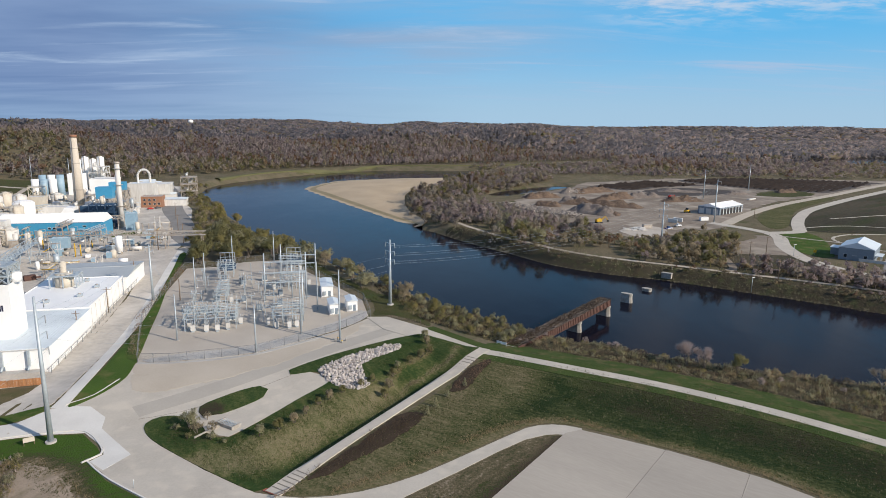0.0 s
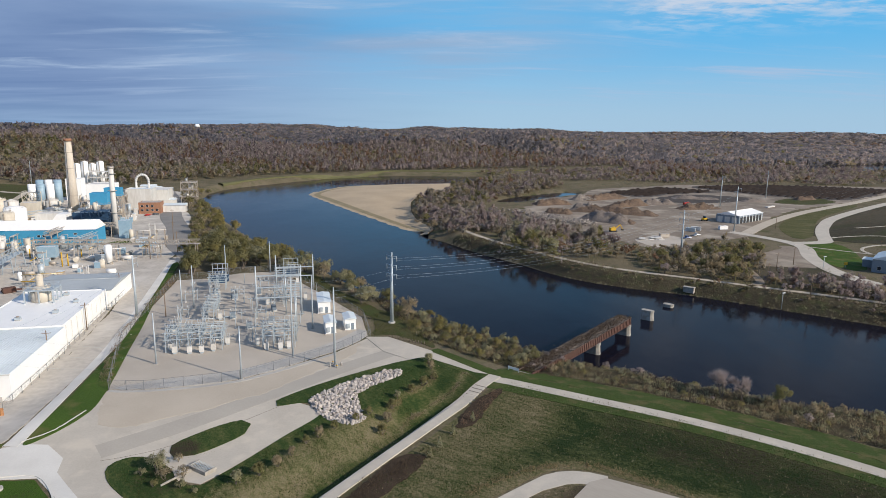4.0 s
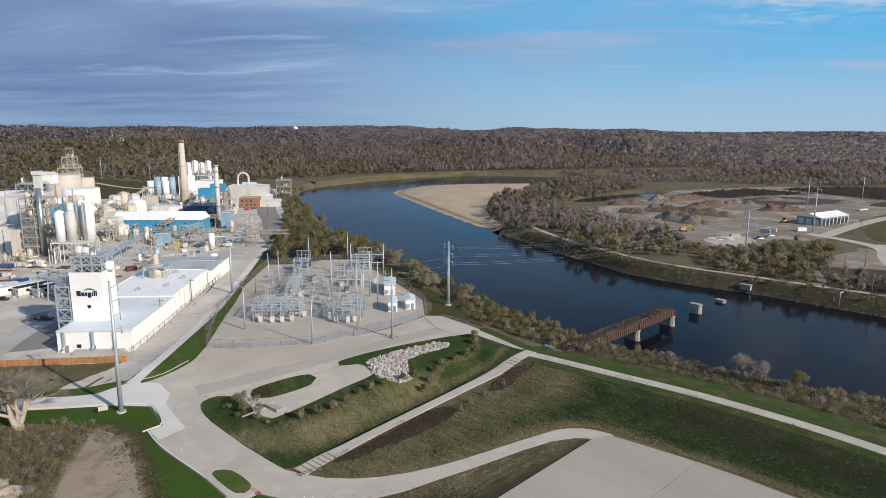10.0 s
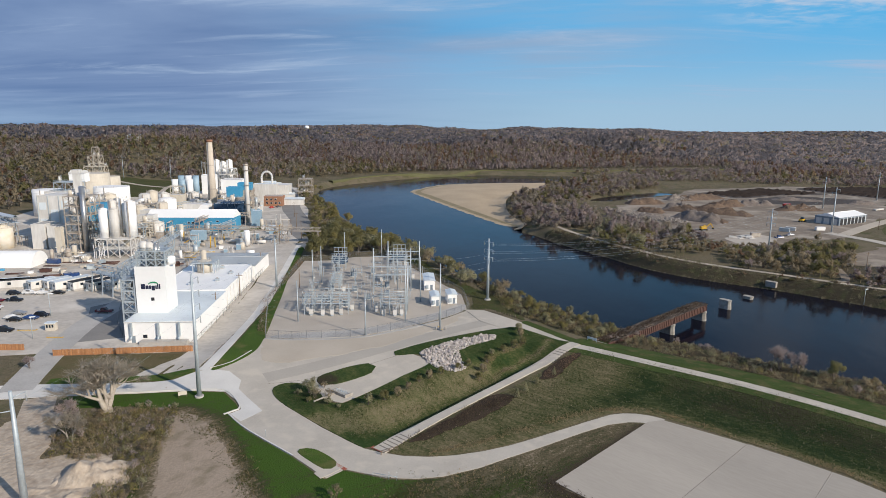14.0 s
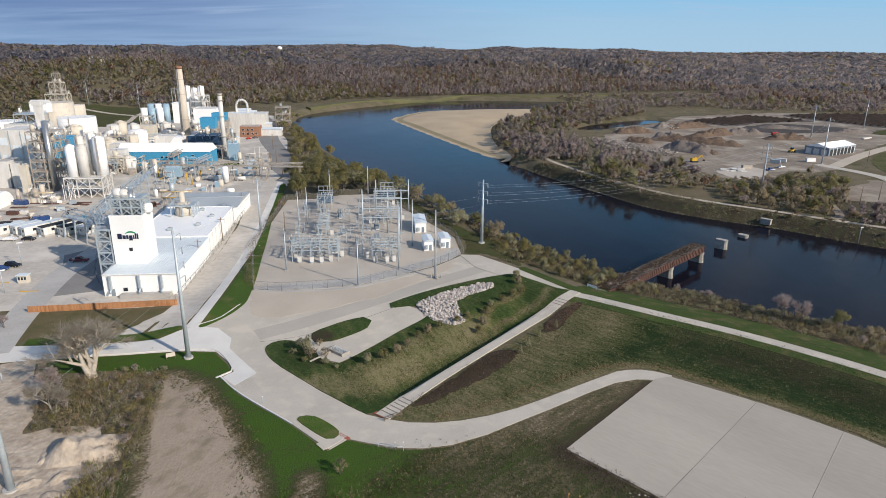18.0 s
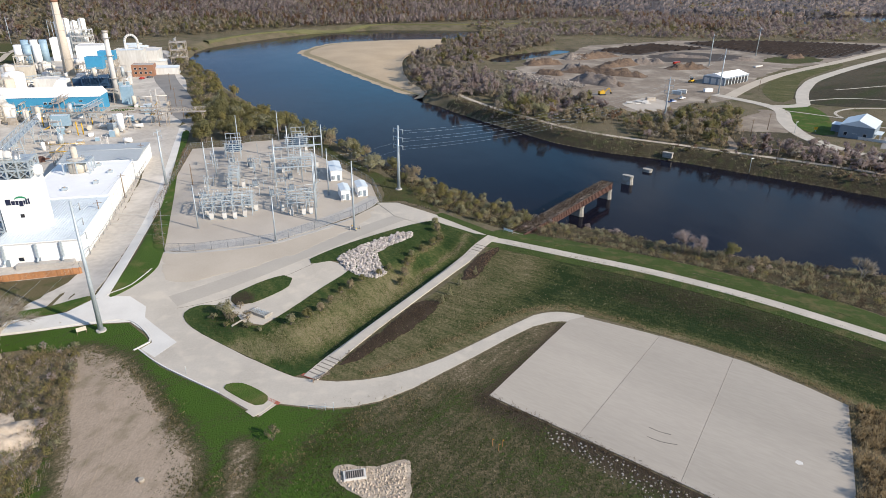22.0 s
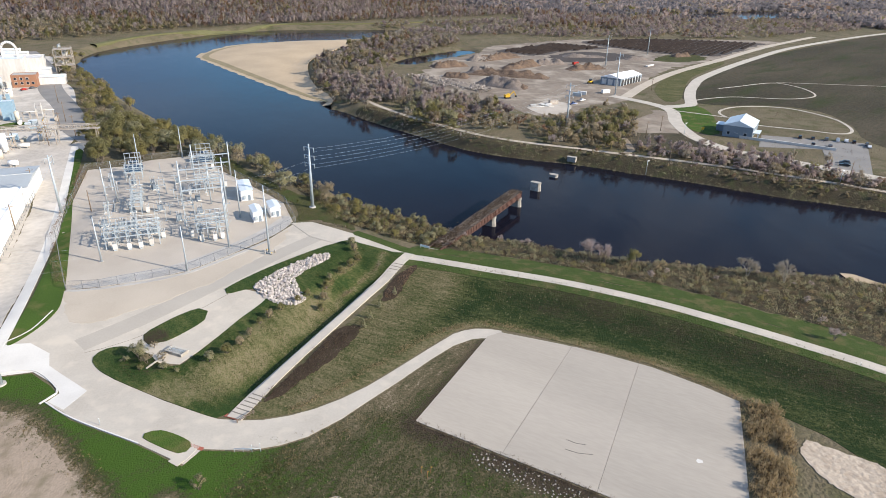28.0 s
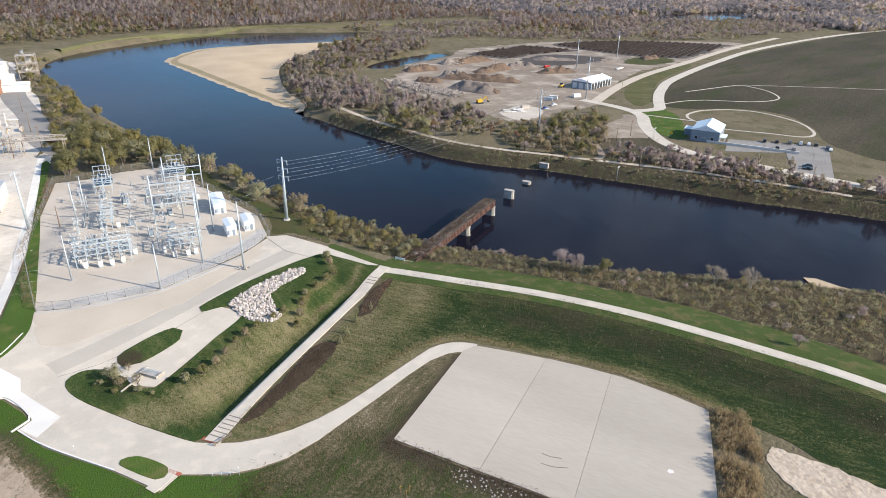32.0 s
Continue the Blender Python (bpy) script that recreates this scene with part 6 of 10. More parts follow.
tank(*along(tx, ty, 9.4, 5.0), 1.6, 2.2, "small white vessel on top of the tower", WHITE, z=zt, rail=False)
rx, ry = along(FX, FY, 4.5, 66)
rz = at_height(rx, ry) + 7.05
tank(rx, ry, 3.0, 4.2, "cream filter vessel on the warehouse roof", CREAM, z=rz)
tank(*along(rx, ry, -0.4, 1.0), 1.1, 8.5, "tall cream cyclone on the warehouse roof", CREAM, "cone", z=rz, rail=False)
steel_frame(*along(rx, ry, -3.6, -3.4), 8.4, 7, 4.4, 1, "galvanised platform round the roof vessel", GALV, 2, 2, False, 3, z=rz, seed=4)
for u, v in ((6, 44), (14, 50), (16, 62), (10, 72)):
    roof_unit(*along(FX, FY, u, v), at_height(FX, FY) + 7.0, 1.6, 1.2, 0.8)
side = steel_frame(*along(tx, ty, -4.6, 0.5), 4.0, 7.0, 17.5, 5, "galvanised stair structure beside the white tower", GALV, 1, 2, True, 4, seed=6)

truss("conveyor_gallery", (-150, 178, 9), (-164, 195, 7), 2.6, 2.4, "short galvanised conveyor gallery beside the tower", "conveyor", None, supports=(0.1, 0.9))
truss("conveyor_gallery", (-164, 195, 6.5), (-191, 283, 7), 2.8, 2.6, "long low galvanised conveyor gallery across the yard", "conveyor", None, supports=(0.02, 0.2, 0.4, 0.6, 0.8, 0.98))
truss("pipe_bridge", (-150, 180, 8), (-172, 190, 8), 3, 2.6, "galvanised pipe bridge over the trailers", "pipe bridge", supports=(0.05, 0.35, 0.65, 0.95))
truss("pipe_bridge", (-196, 300, 7), (-118, 306, 7), 3, 2.0, "long low pipe rack across the yard", "pipe bridge", None, STEEL, supports=(0.02, 0.25, 0.5, 0.75, 0.98))

# the blue hall, chimney and stacks
hall = block("blue_process_hall", -239, 328, 54, 16, 8.4, "long bright blue metal hall with a white roof", wall=BLUE, roof=WHITE, turn=10, gable=4.2, windows=[(26, 4.5, 1.4, 1.1), (28.5, 4.5, 1.4, 1.1), (44, 5.6, 1.6, 0.8)], doors=[(20, 3.5, 4), (36, 1.2, 2.2)])
for k in range(1, 13):
    part("panel_joint", Shape().box(k * 4.2, -0.03, 0.3, 0.12, 0.08, 7.9), BLUE, hall)
st = part("stair", Shape().beam((46, -1.2, 0), (51, -1.2, 4.2), 0.3).beam((46, -0.5, 0), (51, -0.5, 4.2), 0.3).box(43.5, -0.8, 4.1, 6, 1.2, 0.15), DIRTYWHITE, hall, "white outside stair")
part("handrail", Shape().beam((40.5, -1.4, 5.2), (46.5, -1.4, 5.2), 0.1), DIRTYWHITE, st)
sheet("hall_lawn", [(-181, 335), (-172, 341), (-168, 350), (-176, 352), (-181, 345)], LAWN, 0.15, "small green lawn beside the blue hall", "lawn", 3, True, 3)

stack = thing("brick_chimney", -239.5, 413, at_height(-239.5, 413), 0, "tall tapering buff brick chimney with a stained rim", "chimney")
part("shaft", Shape().tube((0, 0, 0), (0, 0, 53.6), 3.5, 2.05, 32), CHIMNEY, stack)
part("rim", Shape().tube((0, 0, 53.4), (0, 0, 55.2), 2.4, 2.4, 32), BRICK, stack, "reddish brick rim")
part("flue", Shape().tube((0, 0, 55.2), (0, 0, 55.25), 1.7, 1.7, 24), DARK, stack)
for bz in (18, 18.6, 36, 46):
    part("steel_band", Shape().tube((0, 0, bz), (0, 0, bz + 0.3), 3.58 - 1.45 * bz / 53.6, 3.58 - 1.45 * bz / 53.6, 32, False), STEEL, stack)
part("ladder", Shape().tube((0, -3.6, 1), (0, -2.2, 53), 0.16, 0.16, 4), STEEL, stack)
white_stack = thing("steel_stack", -191.5, 370.4, at_height(-191, 370), 0, "slim white steel exhaust stack", "stack")
part("shaft", Shape().tube((0, 0, 0), (0, 0, 39), 1.55, 1.4, 20), DIRTYWHITE, white_stack)
for bz in (13, 26, 36):
    part("platform", Shape().tube((0, 0, bz), (0, 0, bz + 0.2), 2.5, 2.5, 20), STEEL, white_stack)
part("tip", Shape().tube((0, 0, 39), (0, 0, 40.2), 1.7, 1.7, 20), STEEL, white_stack)

# navy works beside the stack
block("navy_works", -214, 366, 20, 14, 13, "dark blue steel-clad works building", wall=NAVY, roof=ROOFGREY, parapet=0.3)
steel_frame(-206, 361, 14, 7, 15, 3, "dark blue open process structure beside the works", NAVY, 3, 1, True, 6, seed=8)
block("blue_hopper_house", -221, 399, 10, 8, 7, "bright blue hopper house on steel legs", wall=BLUE, roof=BLUE, z=14)
steel_frame(-221, 399, 10, 8, 14, 3, "steel legs under a blue hopper house", STEEL, 2, 2, True, 4, seed=9)
block("blue_annex", -219, 413, 10, 7, 5, "blue upper annex above the process area", wall=BLUE, roof=BLUE, z=18)
steel_frame(-219, 413, 10, 7, 18, 3, "steel legs under the blue annex", STEEL, 2, 2, True, 3, seed=10)
block("blue_utility_cabin", -183, 357, 6, 5, 10, "pale blue utility tower", wall=PALEBLUE, roof=PALEROOF)
fold = thing("sloped_white_hood", -233, 366, at_height(-233, 366), PT, "white wedge-shaped conveyor hood", "conveyor hood")
part("hood", Shape().add([(0, 0, 0), (14, 0, 0), (14, 9, 0), (0, 9, 0), (9, 0, 12), (14, 0, 12), (14, 9, 12), (9, 9, 12)], [(3, 2, 1, 0), (0, 1, 5, 4), (1, 2, 6, 5), (2, 3, 7, 6), (3, 0, 4, 7), (4, 5, 6, 7)]), WHITE, fold)
block("brick_office", -219, 459, 15, 12, 8, "small red brick plant office with a flat roof", wall=BRICK, roof=OLDCONC, windows=[(2.5, 2, 1.6, 1.4), (6, 2, 1.6, 1.4), (9.5, 2, 1.6, 1.4), (12.6, 2, 1.6, 1.4), (2.5, 5, 1.6, 1.4), (6, 5, 1.6, 1.4), (9.5, 5, 1.6, 1.4)])
block("white_block_building", -250, 500, 34, 22, 13, "white flat-roofed process building", wall=DIRTYWHITE, roof=DIRTYWHITE, windows=[(6, 4, 3, 1.4), (14, 4, 3, 1.4), (22, 4, 3, 1.4)])
block("white_annex", -236, 478, 18, 14, 16, "white flat-roofed process annex", wall=DIRTYWHITE, roof=PALEROOF)
block("white_process_block", -262, 470, 18, 18, 20, "tall plain white process block", wall=WHITE, roof=DIRTYWHITE)
for k in range(4):
    tank(-334 + k * 6.2, 588 + k * 2.0, 3.1, 25 + (k % 2) * 2, "tall slim white silo", WHITE, "cone", legs=3, rail=True, group="white silos")
steel_frame(-318, 575, 16, 10, 22, 4, "pale process structure below the white silos", DIRTYWHITE, 2, 1, True, 8, seed=11)
for k in range(3):
    for j in range(2):
        tank(-329 + k * 6.4 + j * 2, 512 + k * 1.6 + j * 7.6, 2.9, 16 + 3 * j, "white and blue panelled silo", PALEBLUE if (k + j) % 2 else WHITE, "flat", rail=False, group="blue silos")
block("white_silo_house", -318, 540, 12, 12, 18, "white house beside blue silos", wall=WHITE, roof=WHITE)
ring = thing("curved_duct", -230, 492, 21, PT, "large white looping exhaust duct", "duct")
arcp = [Vector((4.6 * math.cos(a), 0, 5.4 * math.sin(a))) for a in np.linspace(-0.2, math.pi, 12)]
for k, (a, b) in enumerate(zip(arcp, arcp[1:])):
    part("duct_section", Shape().tube(a, b, 0.9, 0.9, 12), DIRTYWHITE, ring)
part("duct_leg", Shape().tube((-4.6, 0, 0), (-4.6, 0, -21), 0.85, 0.85, 12).tube((4.5, 0, -1), (4.5, 0, -21), 0.85, 0.85, 12), DIRTYWHITE, ring)
steel_frame(-212, 520, 12, 10, 18, 3, "weathered structure with curved ducts", STEEL, 2, 1, True, 6, seed=12)

# west side: elevators, tall halls and tanks
hall2 = block("tall_panel_hall", -270, 277, 17.5, 20, 26.5, "tall pale hall with translucent wall panels", wall=DIRTYWHITE, roof=DIRTYWHITE)
for u, wz, ww, wh in ((3, 9, 3.6, 5), (9, 12, 4, 7), (14.6, 10, 3.4, 5.5), (3, 19, 3.6, 4), (14.6, 20, 3.4, 4)):
    part("translucent_panel", Shape().box(u, -0.05, wz, ww, 0.12, wh), PALEROOF, hall2, "pale translucent wall panel")
for u in (0.3, 6, 11.8, 17.2):
    part("pilaster", Shape().box(u, -0.1, 0, 0.4, 0.3, 26.5), GALV, hall2)
block("grey_annex", -262, 262, 7, 12, 13, "pale grey concrete annex", wall=DIRTYWHITE, roof=OLDCONC)
block("grey_annex", -254.5, 264, 8, 11, 12, "pale grey concrete annex with a dark doorway", wall=DIRTYWHITE, roof=OLDCONC, doors=[(5, 3, 4)])
vent = thing("square_vent_stack", -262, 300, 0, PT, "tall square white vent stack with a flared cap", "stack")
part("shaft", Shape().box(0, 0, 0, 3.4, 3.4, 37.5), DIRTYWHITE, vent)
part("cap", Shape().box(0, 0, 37.5, 4.4, 4.4, 2.2), DIRTYWHITE, vent)
tank(-316, 404, 12.5, 19.5, "very large white storage tank", WHITE, "flat")
tank(-352, 432, 12.5, 27, "large round cream concrete grain silo", CREAM, "flat")
tank(-384, 498, 8, 19, "cream silo beside the headhouse", CREAM, "flat")
tank(-348, 378, 10, 19, "broad white tank behind the tall hall", WHITE, "flat")
block("white_roof_house", -338, 388, 11, 8, 6, "small white house on the tank roofs", wall=WHITE, roof=DIRTYWHITE, z=24, gable=2)
tank(-302, 350, 10, 17, "broad white tank behind the tall hall", WHITE, "dome")
block("white_process_house", -300, 318, 20, 16, 24, "white process house behind the tall hall", wall=DIRTYWHITE, roof=DIRTYWHITE)
steel_frame(-296, 322, 14, 10, 30, 5, "grey roof structure with ducts on the process house", GALV, 2, 1, True, 6, seed=61)
block("blue_tower_block", -275, 316, 14, 12, 17, "plain blue tower block behind the steel columns", wall=BLUE, roof=BLUE)
elev = steel_frame(-418, 508, 16, 14, 26, 4, "cream stepped elevator headhouse", CREAM, 2, 2, True, 10, seed=13)
steel_frame(-415, 511, 10, 9, 36, 5, "upper stage of the elevator headhouse", CREAM, 2, 1, True, 6, seed=14)
steel_frame(-412, 513, 5, 5, 44, 6, "topmost stage of the elevator headhouse", STEEL, 1, 1, True, 2, seed=15)
steel_frame(-239, 259, 13, 11, 29, 6, "rusty cream distillation structure with bright columns", STEEL, 2, 2, True, 12, seed=16)
for k, (cx, cy, ch) in enumerate(((-229.5, 261, 34), (-235, 266, 30), (-225, 269, 24))):
    tank(cx, cy, 1.1 + 0.3 * (k == 0), ch, "tall bright stainless distillation column", STAINLESS, "dome", rail=False, group="columns")
block("cream_lift_shaft", -241.5, 254, 3, 3, 13, "tall plain cream lift shaft", wall=CREAM, roof=CREAM)
steel_frame(-214, 247, 17, 12, 9.5, 2, "white steel silo stand with cross braces", DIRTYWHITE, 3, 2, True, 4, seed=17)
for k, (sx_, sy_, sr, sh) in enumerate(((-212, 252, 2.2, 14.5), (-207, 253, 2.2, 14.5), (-200.5, 257, 2.7, 18), (-211, 258, 2.0, 18), (-206, 259.5, 2.2, 19))):
    tank(sx_, sy_, sr, sh, "tall white silo on a braced steel stand", WHITE if k % 2 == 0 else DIRTYWHITE, "cone", z=9.5, rail=k > 1, group="silos on stand")
tank(-279, 262, 4.8, 11, "round tank stained yellow on one side", mat("yellowed_white", (0.62, 0.5, 0.3), (0.72, 0.68, 0.6), 0.5, 0.1, 0.3, 0.6), "cone")
tank(-288, 268, 5.0, 11.5, "round off-white storage tank", DIRTYWHITE, "cone")
truss("conveyor_gallery", (-330, 300, 12), (-276, 268, 13), 3, 2.6, "grey truss conveyor on trestles", "conveyor", PALEROOF, GALV, supports=(0.1, 0.5, 0.9))
truss("conveyor_gallery", (-330, 255, 10), (-276, 262, 14), 3, 3, "grey truss conveyor on trestles", "conveyor", None, GALV, supports=(0.2, 0.5, 0.85))
dome_t = thing("fabric_shelter", -240, 226, at_height(-240, 226), PT, "white fabric storage shelter with a rounded top", "shelter")
arch = [(7 * math.cos(a), 6.8 * math.sin(a)) for a in np.linspace(0, math.pi, 14)]
s = Shape()
m = len(arch)
s.add([(-11, y, z) for y, z in arch] + [(11, y, z) for y, z in arch], [(i, m + i, m + i + 1, i + 1) for i in range(m - 1)], True)
part("fabric_skin", s, WHITE, dome_t)
for sx_ in (-11, 11):
    part("end_panel", Shape().add([(sx_, y, z) for y, z in arch], [tuple(range(m))]), WHITE, dome_t)
for k in range(5):
    part("hoop", Shape().tube((-10 + k * 5, 7.05, 0), (-10 + k * 5, 7.05, 0.6), 0.1, 0.1, 5), STEEL, dome_t)

# crowded process area between the silos and the blue hall
for k, (u, v) in enumerate(((-272, 322), (-262, 334), (-250, 338), (-284, 338), (-276, 348), (-262, 352), (-288, 366), (-296, 424), (-306, 440), (-284, 430), (-270, 440), (-276, 415), (-252, 318), (-246, 308), (-238, 316), (-230, 306), (-222, 312), (-240, 298))):
    kind = k % 3
    if kind == 0:
        steel_frame(u, v, 9, 8, 9 + k % 5 * 2.2, 3, "beige pipework structure crowded with vessels", CREAM if k % 2 else STEEL, 2, 1, True, 6, seed=80 + k)
    elif kind == 1:
        tank(u, v, 3.2 + k % 3, 8 + k % 4 * 2, "beige process tank with a railed top", CREAM if k % 2 else DIRTYWHITE, ("dome", "cone", "flat")[k % 3])
    else:
        block("process_house", u, v, 10, 8, 8 + k % 4 * 1.5, "weathered beige process house with a flat roof", wall=CREAM if k % 2 else DIRTYWHITE, roof=DIRTYWHITE)
# middle ground of small process plant
rg = random.Random(21)
for k in range(34):
    u, v = rg.uniform(-300, -190), rg.uniform(345, 500)
    if u > -205 - (v - 345) * 0.12 or (-262 < u < -205 and v < 350):
        continue
    kind = k % 4
    if kind == 0:
        tank(u, v, rg.uniform(2, 4.5), rg.uniform(6, 13), "weathered process tank standing among pipework", (DIRTYWHITE, CREAM, STAINLESS)[k % 3], rg.choice(("dome", "cone")), rail=True)
    elif kind == 1:
        steel_frame(u, v, rg.uniform(7, 12), rg.uniform(6, 9), rg.uniform(8, 15), 2, "cluttered open pipework structure with vessels", STEEL if k % 8 else CREAM, 2, 1, True, 5, seed=30 + k)
    elif kind == 2:
        block("process_house", u, v, rg.uniform(8, 16), rg.uniform(7, 12), rg.uniform(6, 11), "weathered process house with a flat roof", wall=(DIRTYWHITE, CREAM, OLDCONC)[k % 3], roof=DIRTYWHITE)
    else:
        tank(u, v, rg.uniform(1.4, 2.4), rg.uniform(8, 15), "slim upright process vessel among pipework", (DIRTYWHITE, STAINLESS)[k % 2], "dome", rail=False)
for k, (u, v) in enumerate(((-250, 345), (-262, 356), (-255, 378), (-268, 395), (-285, 360), (-278, 384), (-290, 405), (-300, 378))):
    tank(u, v, 4 + (k % 3), 9 + (k % 4) * 2.4, "round process tank with a railed top", (DIRTYWHITE, CREAM, WHITE)[k % 3], ("dome", "cone")[k % 2])
for k, (u, v, l, a) in enumerate(((-262, 300, 40, 20), (-256, 292, 36, 15), (-200, 318, 26, 100), (-182, 312, 22, 95), (-225, 352, 40, 10), (-270, 372, 50, 60))):
    q = along(u, v, l, 0, a)
    truss("pipe_bridge", (u, v, 6 + k % 3), (*q, 6 + k % 3), 2.6, 1.8, "cluttered overhead pipe rack on trestles", "pipe bridge", None, (STEEL, GALV)[k % 2], supports=(0.05, 0.35, 0.65, 0.95))
tank(-154, 288.5, 1.6, 7.5, "upright white storage vessel in the yard", WHITE, legs=1.4, rail=False)
cabin = block("blue_cabin", -190, 293, 8, 4, 4.5, "small raised blue cabin with a yellow stair", wall=PALEBLUE, roof=PALEROOF, z=2.0)
part("stair", Shape().beam((-4, 1, -2), (0, 1, 0.2), 0.4), YELLOW, cabin, "yellow steel stair")
for k, (u, v) in enumerate(((-172, 282), (-170.5, 284), (-198, 300), (-176, 305))):
    c = thing("yellow_post", u, v, at_height(u, v), 0, "upright yellow steel guard post", "post", "yellow posts")
    part("post", Shape().tube((0, 0, 0), (0, 0, 6.5 - k), 0.3, 0.3, 8), YELLOW, c)
    part("cap", Shape().tube((0, 0, 6.5 - k), (0, 0, 6.7 - k), 0.36, 0.36, 8), YELLOW, c)
for k, (u, v, sx_, sy_, h) in enumerate(((-176, 470, 16, 10, 5), (-196, 505, 14, 9, 5), (-226, 560, 18, 10, 6), (-246, 590, 16, 10, 6), (-262, 620, 14, 9, 5))):
    block("riverside_shed", u - 30, v, sx_, sy_, h, "pale low shed along the plant road", wall=DIRTYWHITE, roof=PALEROOF, gable=1.2)


# site trailers, cars, yard clutter
def trailer(x, y, l, turn, dark, label):
    t = thing("site_trailer", x, y, at_height(x, y) + 0.06, turn, label, "trailer", "site trailers")
    part("body", Shape().box(0, 0, 0.7, 3.6, l, 2.9), DIRTYWHITE, t)
    part("roof", Shape().box(0, 0, 3.6, 3.75, l + 0.15, 0.14), BLACK if dark else PALEROOF, t, "dark rubber roof" if dark else "pale metal roof")
    part("skirt", Shape().box(0, 0, 0, 3.4, l - 0.2, 0.7), OLDCONC, t)
    d = part("door", Shape().box(-0.8, -l / 2 - 0.04, 0.8, 0.95, 0.1, 2.1), GREYBLUE, t)
    part("step", Shape().box(-0.8, -l / 2 - 0.6, 0, 1.3, 1.0, 0.6), GALV, t)
    for k in (0.25, 0.75):
        w = part("window", Shape().box(1.82, l * (k - 0.5), 1.9, 0.08, 1.2, 1.0), GLASS, t)
    part("window", Shape().box(0.9, -l / 2 - 0.03, 1.9, 0.9, 0.08, 0.9), GLASS, t)


for k, (x, y, l) in enumerate(((-209, 188, 14), (-204, 189, 16), (-196, 190, 10), (-190.5, 192, 10), (-185, 193, 15), (-178.5, 194, 14), (-171.5, 195, 14), (-165, 196, 13))):
    trailer(x, y, l, -22 if k > 1 else -60, k in (1, 5, 6), "white site-office trailer with a dark roof" if k in (1, 5, 6) else "white site-office trailer with a pale roof")

CARPAINT = {"white": mat("white_car_paint", (0.75, 0.75, 0.74), None, 2, 0.5, 0.2, 0.25), "black": mat("black_car_paint", (0.015, 0.016, 0.018), None, 2, 0.5, 0.2, 0.22), "silver": mat("silver_car_paint", (0.42, 0.43, 0.44), None, 2, 0.5, 0.2, 0.28, 0.5), "maroon": mat("maroon_car_paint", (0.12, 0.015, 0.02), None, 2, 0.5, 0.2, 0.25), "blue": mat("blue_car_paint", (0.03, 0.07, 0.2), None, 2, 0.5, 0.2, 0.25), "grey": mat("grey_car_paint", (0.1, 0.105, 0.11), None, 2, 0.5, 0.2, 0.25), "red": mat("red_truck_paint", (0.4, 0.03, 0.02), None, 2, 0.5, 0.2, 0.3)}


def car_shape(profile, width, inset):
    s = Shape()
    n = len(profile)
    y0, y1 = width / 2, width / 2 - inset
    left = [(x, -(y0 if z < 0.95 else y1), z) for x, z in profile]
    right = [(x, (y0 if z < 0.95 else y1), z) for x, z in profile]
    return s.add(left + right, [tuple(range(n))[::-1], tuple(range(n, 2 * n))] + [(i, (i + 1) % n, n + (i + 1) % n, n + i) for i in range(n)])


def car(x, y, turn, paint, kind="sedan"):
    z = at_height(x, y) + 0.16
    word = {"sedan": "saloon car", "suv": "sport utility car", "pickup": "pickup truck"}[kind]
    t = thing("pickup_truck" if kind == "pickup" else "car", x, y, z, turn, f"{paint} parked {word} standing on the lot", "car", "parked cars")
    l = {"sedan": 4.7, "suv": 4.8, "pickup": 5.8}[kind] / 2
    top = {"sedan": 1.45, "suv": 1.75, "pickup": 1.85}[kind]
    hood = 0.92 if kind == "sedan" else 1.08
    if kind == "pickup":
        prof = [(-l, 0.4), (l, 0.4), (l, 0.95), (l * 0.62, hood), (l * 0.4, hood + 0.02), (l * 0.15, top), (-l * 0.25, top), (-l * 0.32, 1.05), (-l * 0.34, 0.72), (-l * 0.96, 0.72), (-l, 1.05)]
    else:
        e = -0.55 if kind == "sedan" else -0.9
        prof = [(-l, 0.35), (l, 0.35), (l, 0.75), (l * 0.5, hood), (l * 0.16, top - 0.08), (-l * 0.05, top), (l * e * 0.8, top - 0.04), (-l * 0.92 if kind == "suv" else -l * 0.72, hood), (-l, 0.85)]
    body = part("body", car_shape(prof, 1.85, 0.22), CARPAINT[paint], t)
    part("windscreen", Shape().add([(l * 0.42, -0.68, hood + 0.05), (l * 0.42, 0.68, hood + 0.05), (l * 0.19, 0.6, top - 0.12), (l * 0.19, -0.6, top - 0.12)], [(0, 1, 2, 3)]), GLASS, t)
    for s in (-1, 1):
        part("side_window", Shape().box(-l * 0.06, s * 0.72, hood + 0.04, l * 0.62, 0.04, top - hood - 0.2), GLASS, t)
        for wx_ in (l * 0.6, -l * 0.6):
            w = part("wheel", Shape().tube((wx_, s * 0.72, 0.18), (wx_, s * 0.95, 0.18), 0.34, 0.34, 14), BLACK, t)
            part("rim", Shape().tube((wx_, s * 0.955, 0.18), (wx_, s * 0.97, 0.18), 0.2, 0.2, 10), GALV, w)
        part("headlight", Shape().box(l * 0.985, s * 0.62, 0.62, 0.08, 0.34, 0.14), PORCELAIN, t)
        part("tail_light", Shape().box(-l * 0.99, s * 0.66, 0.68, 0.06, 0.28, 0.16), CARPAINT["red"], t)
    return t


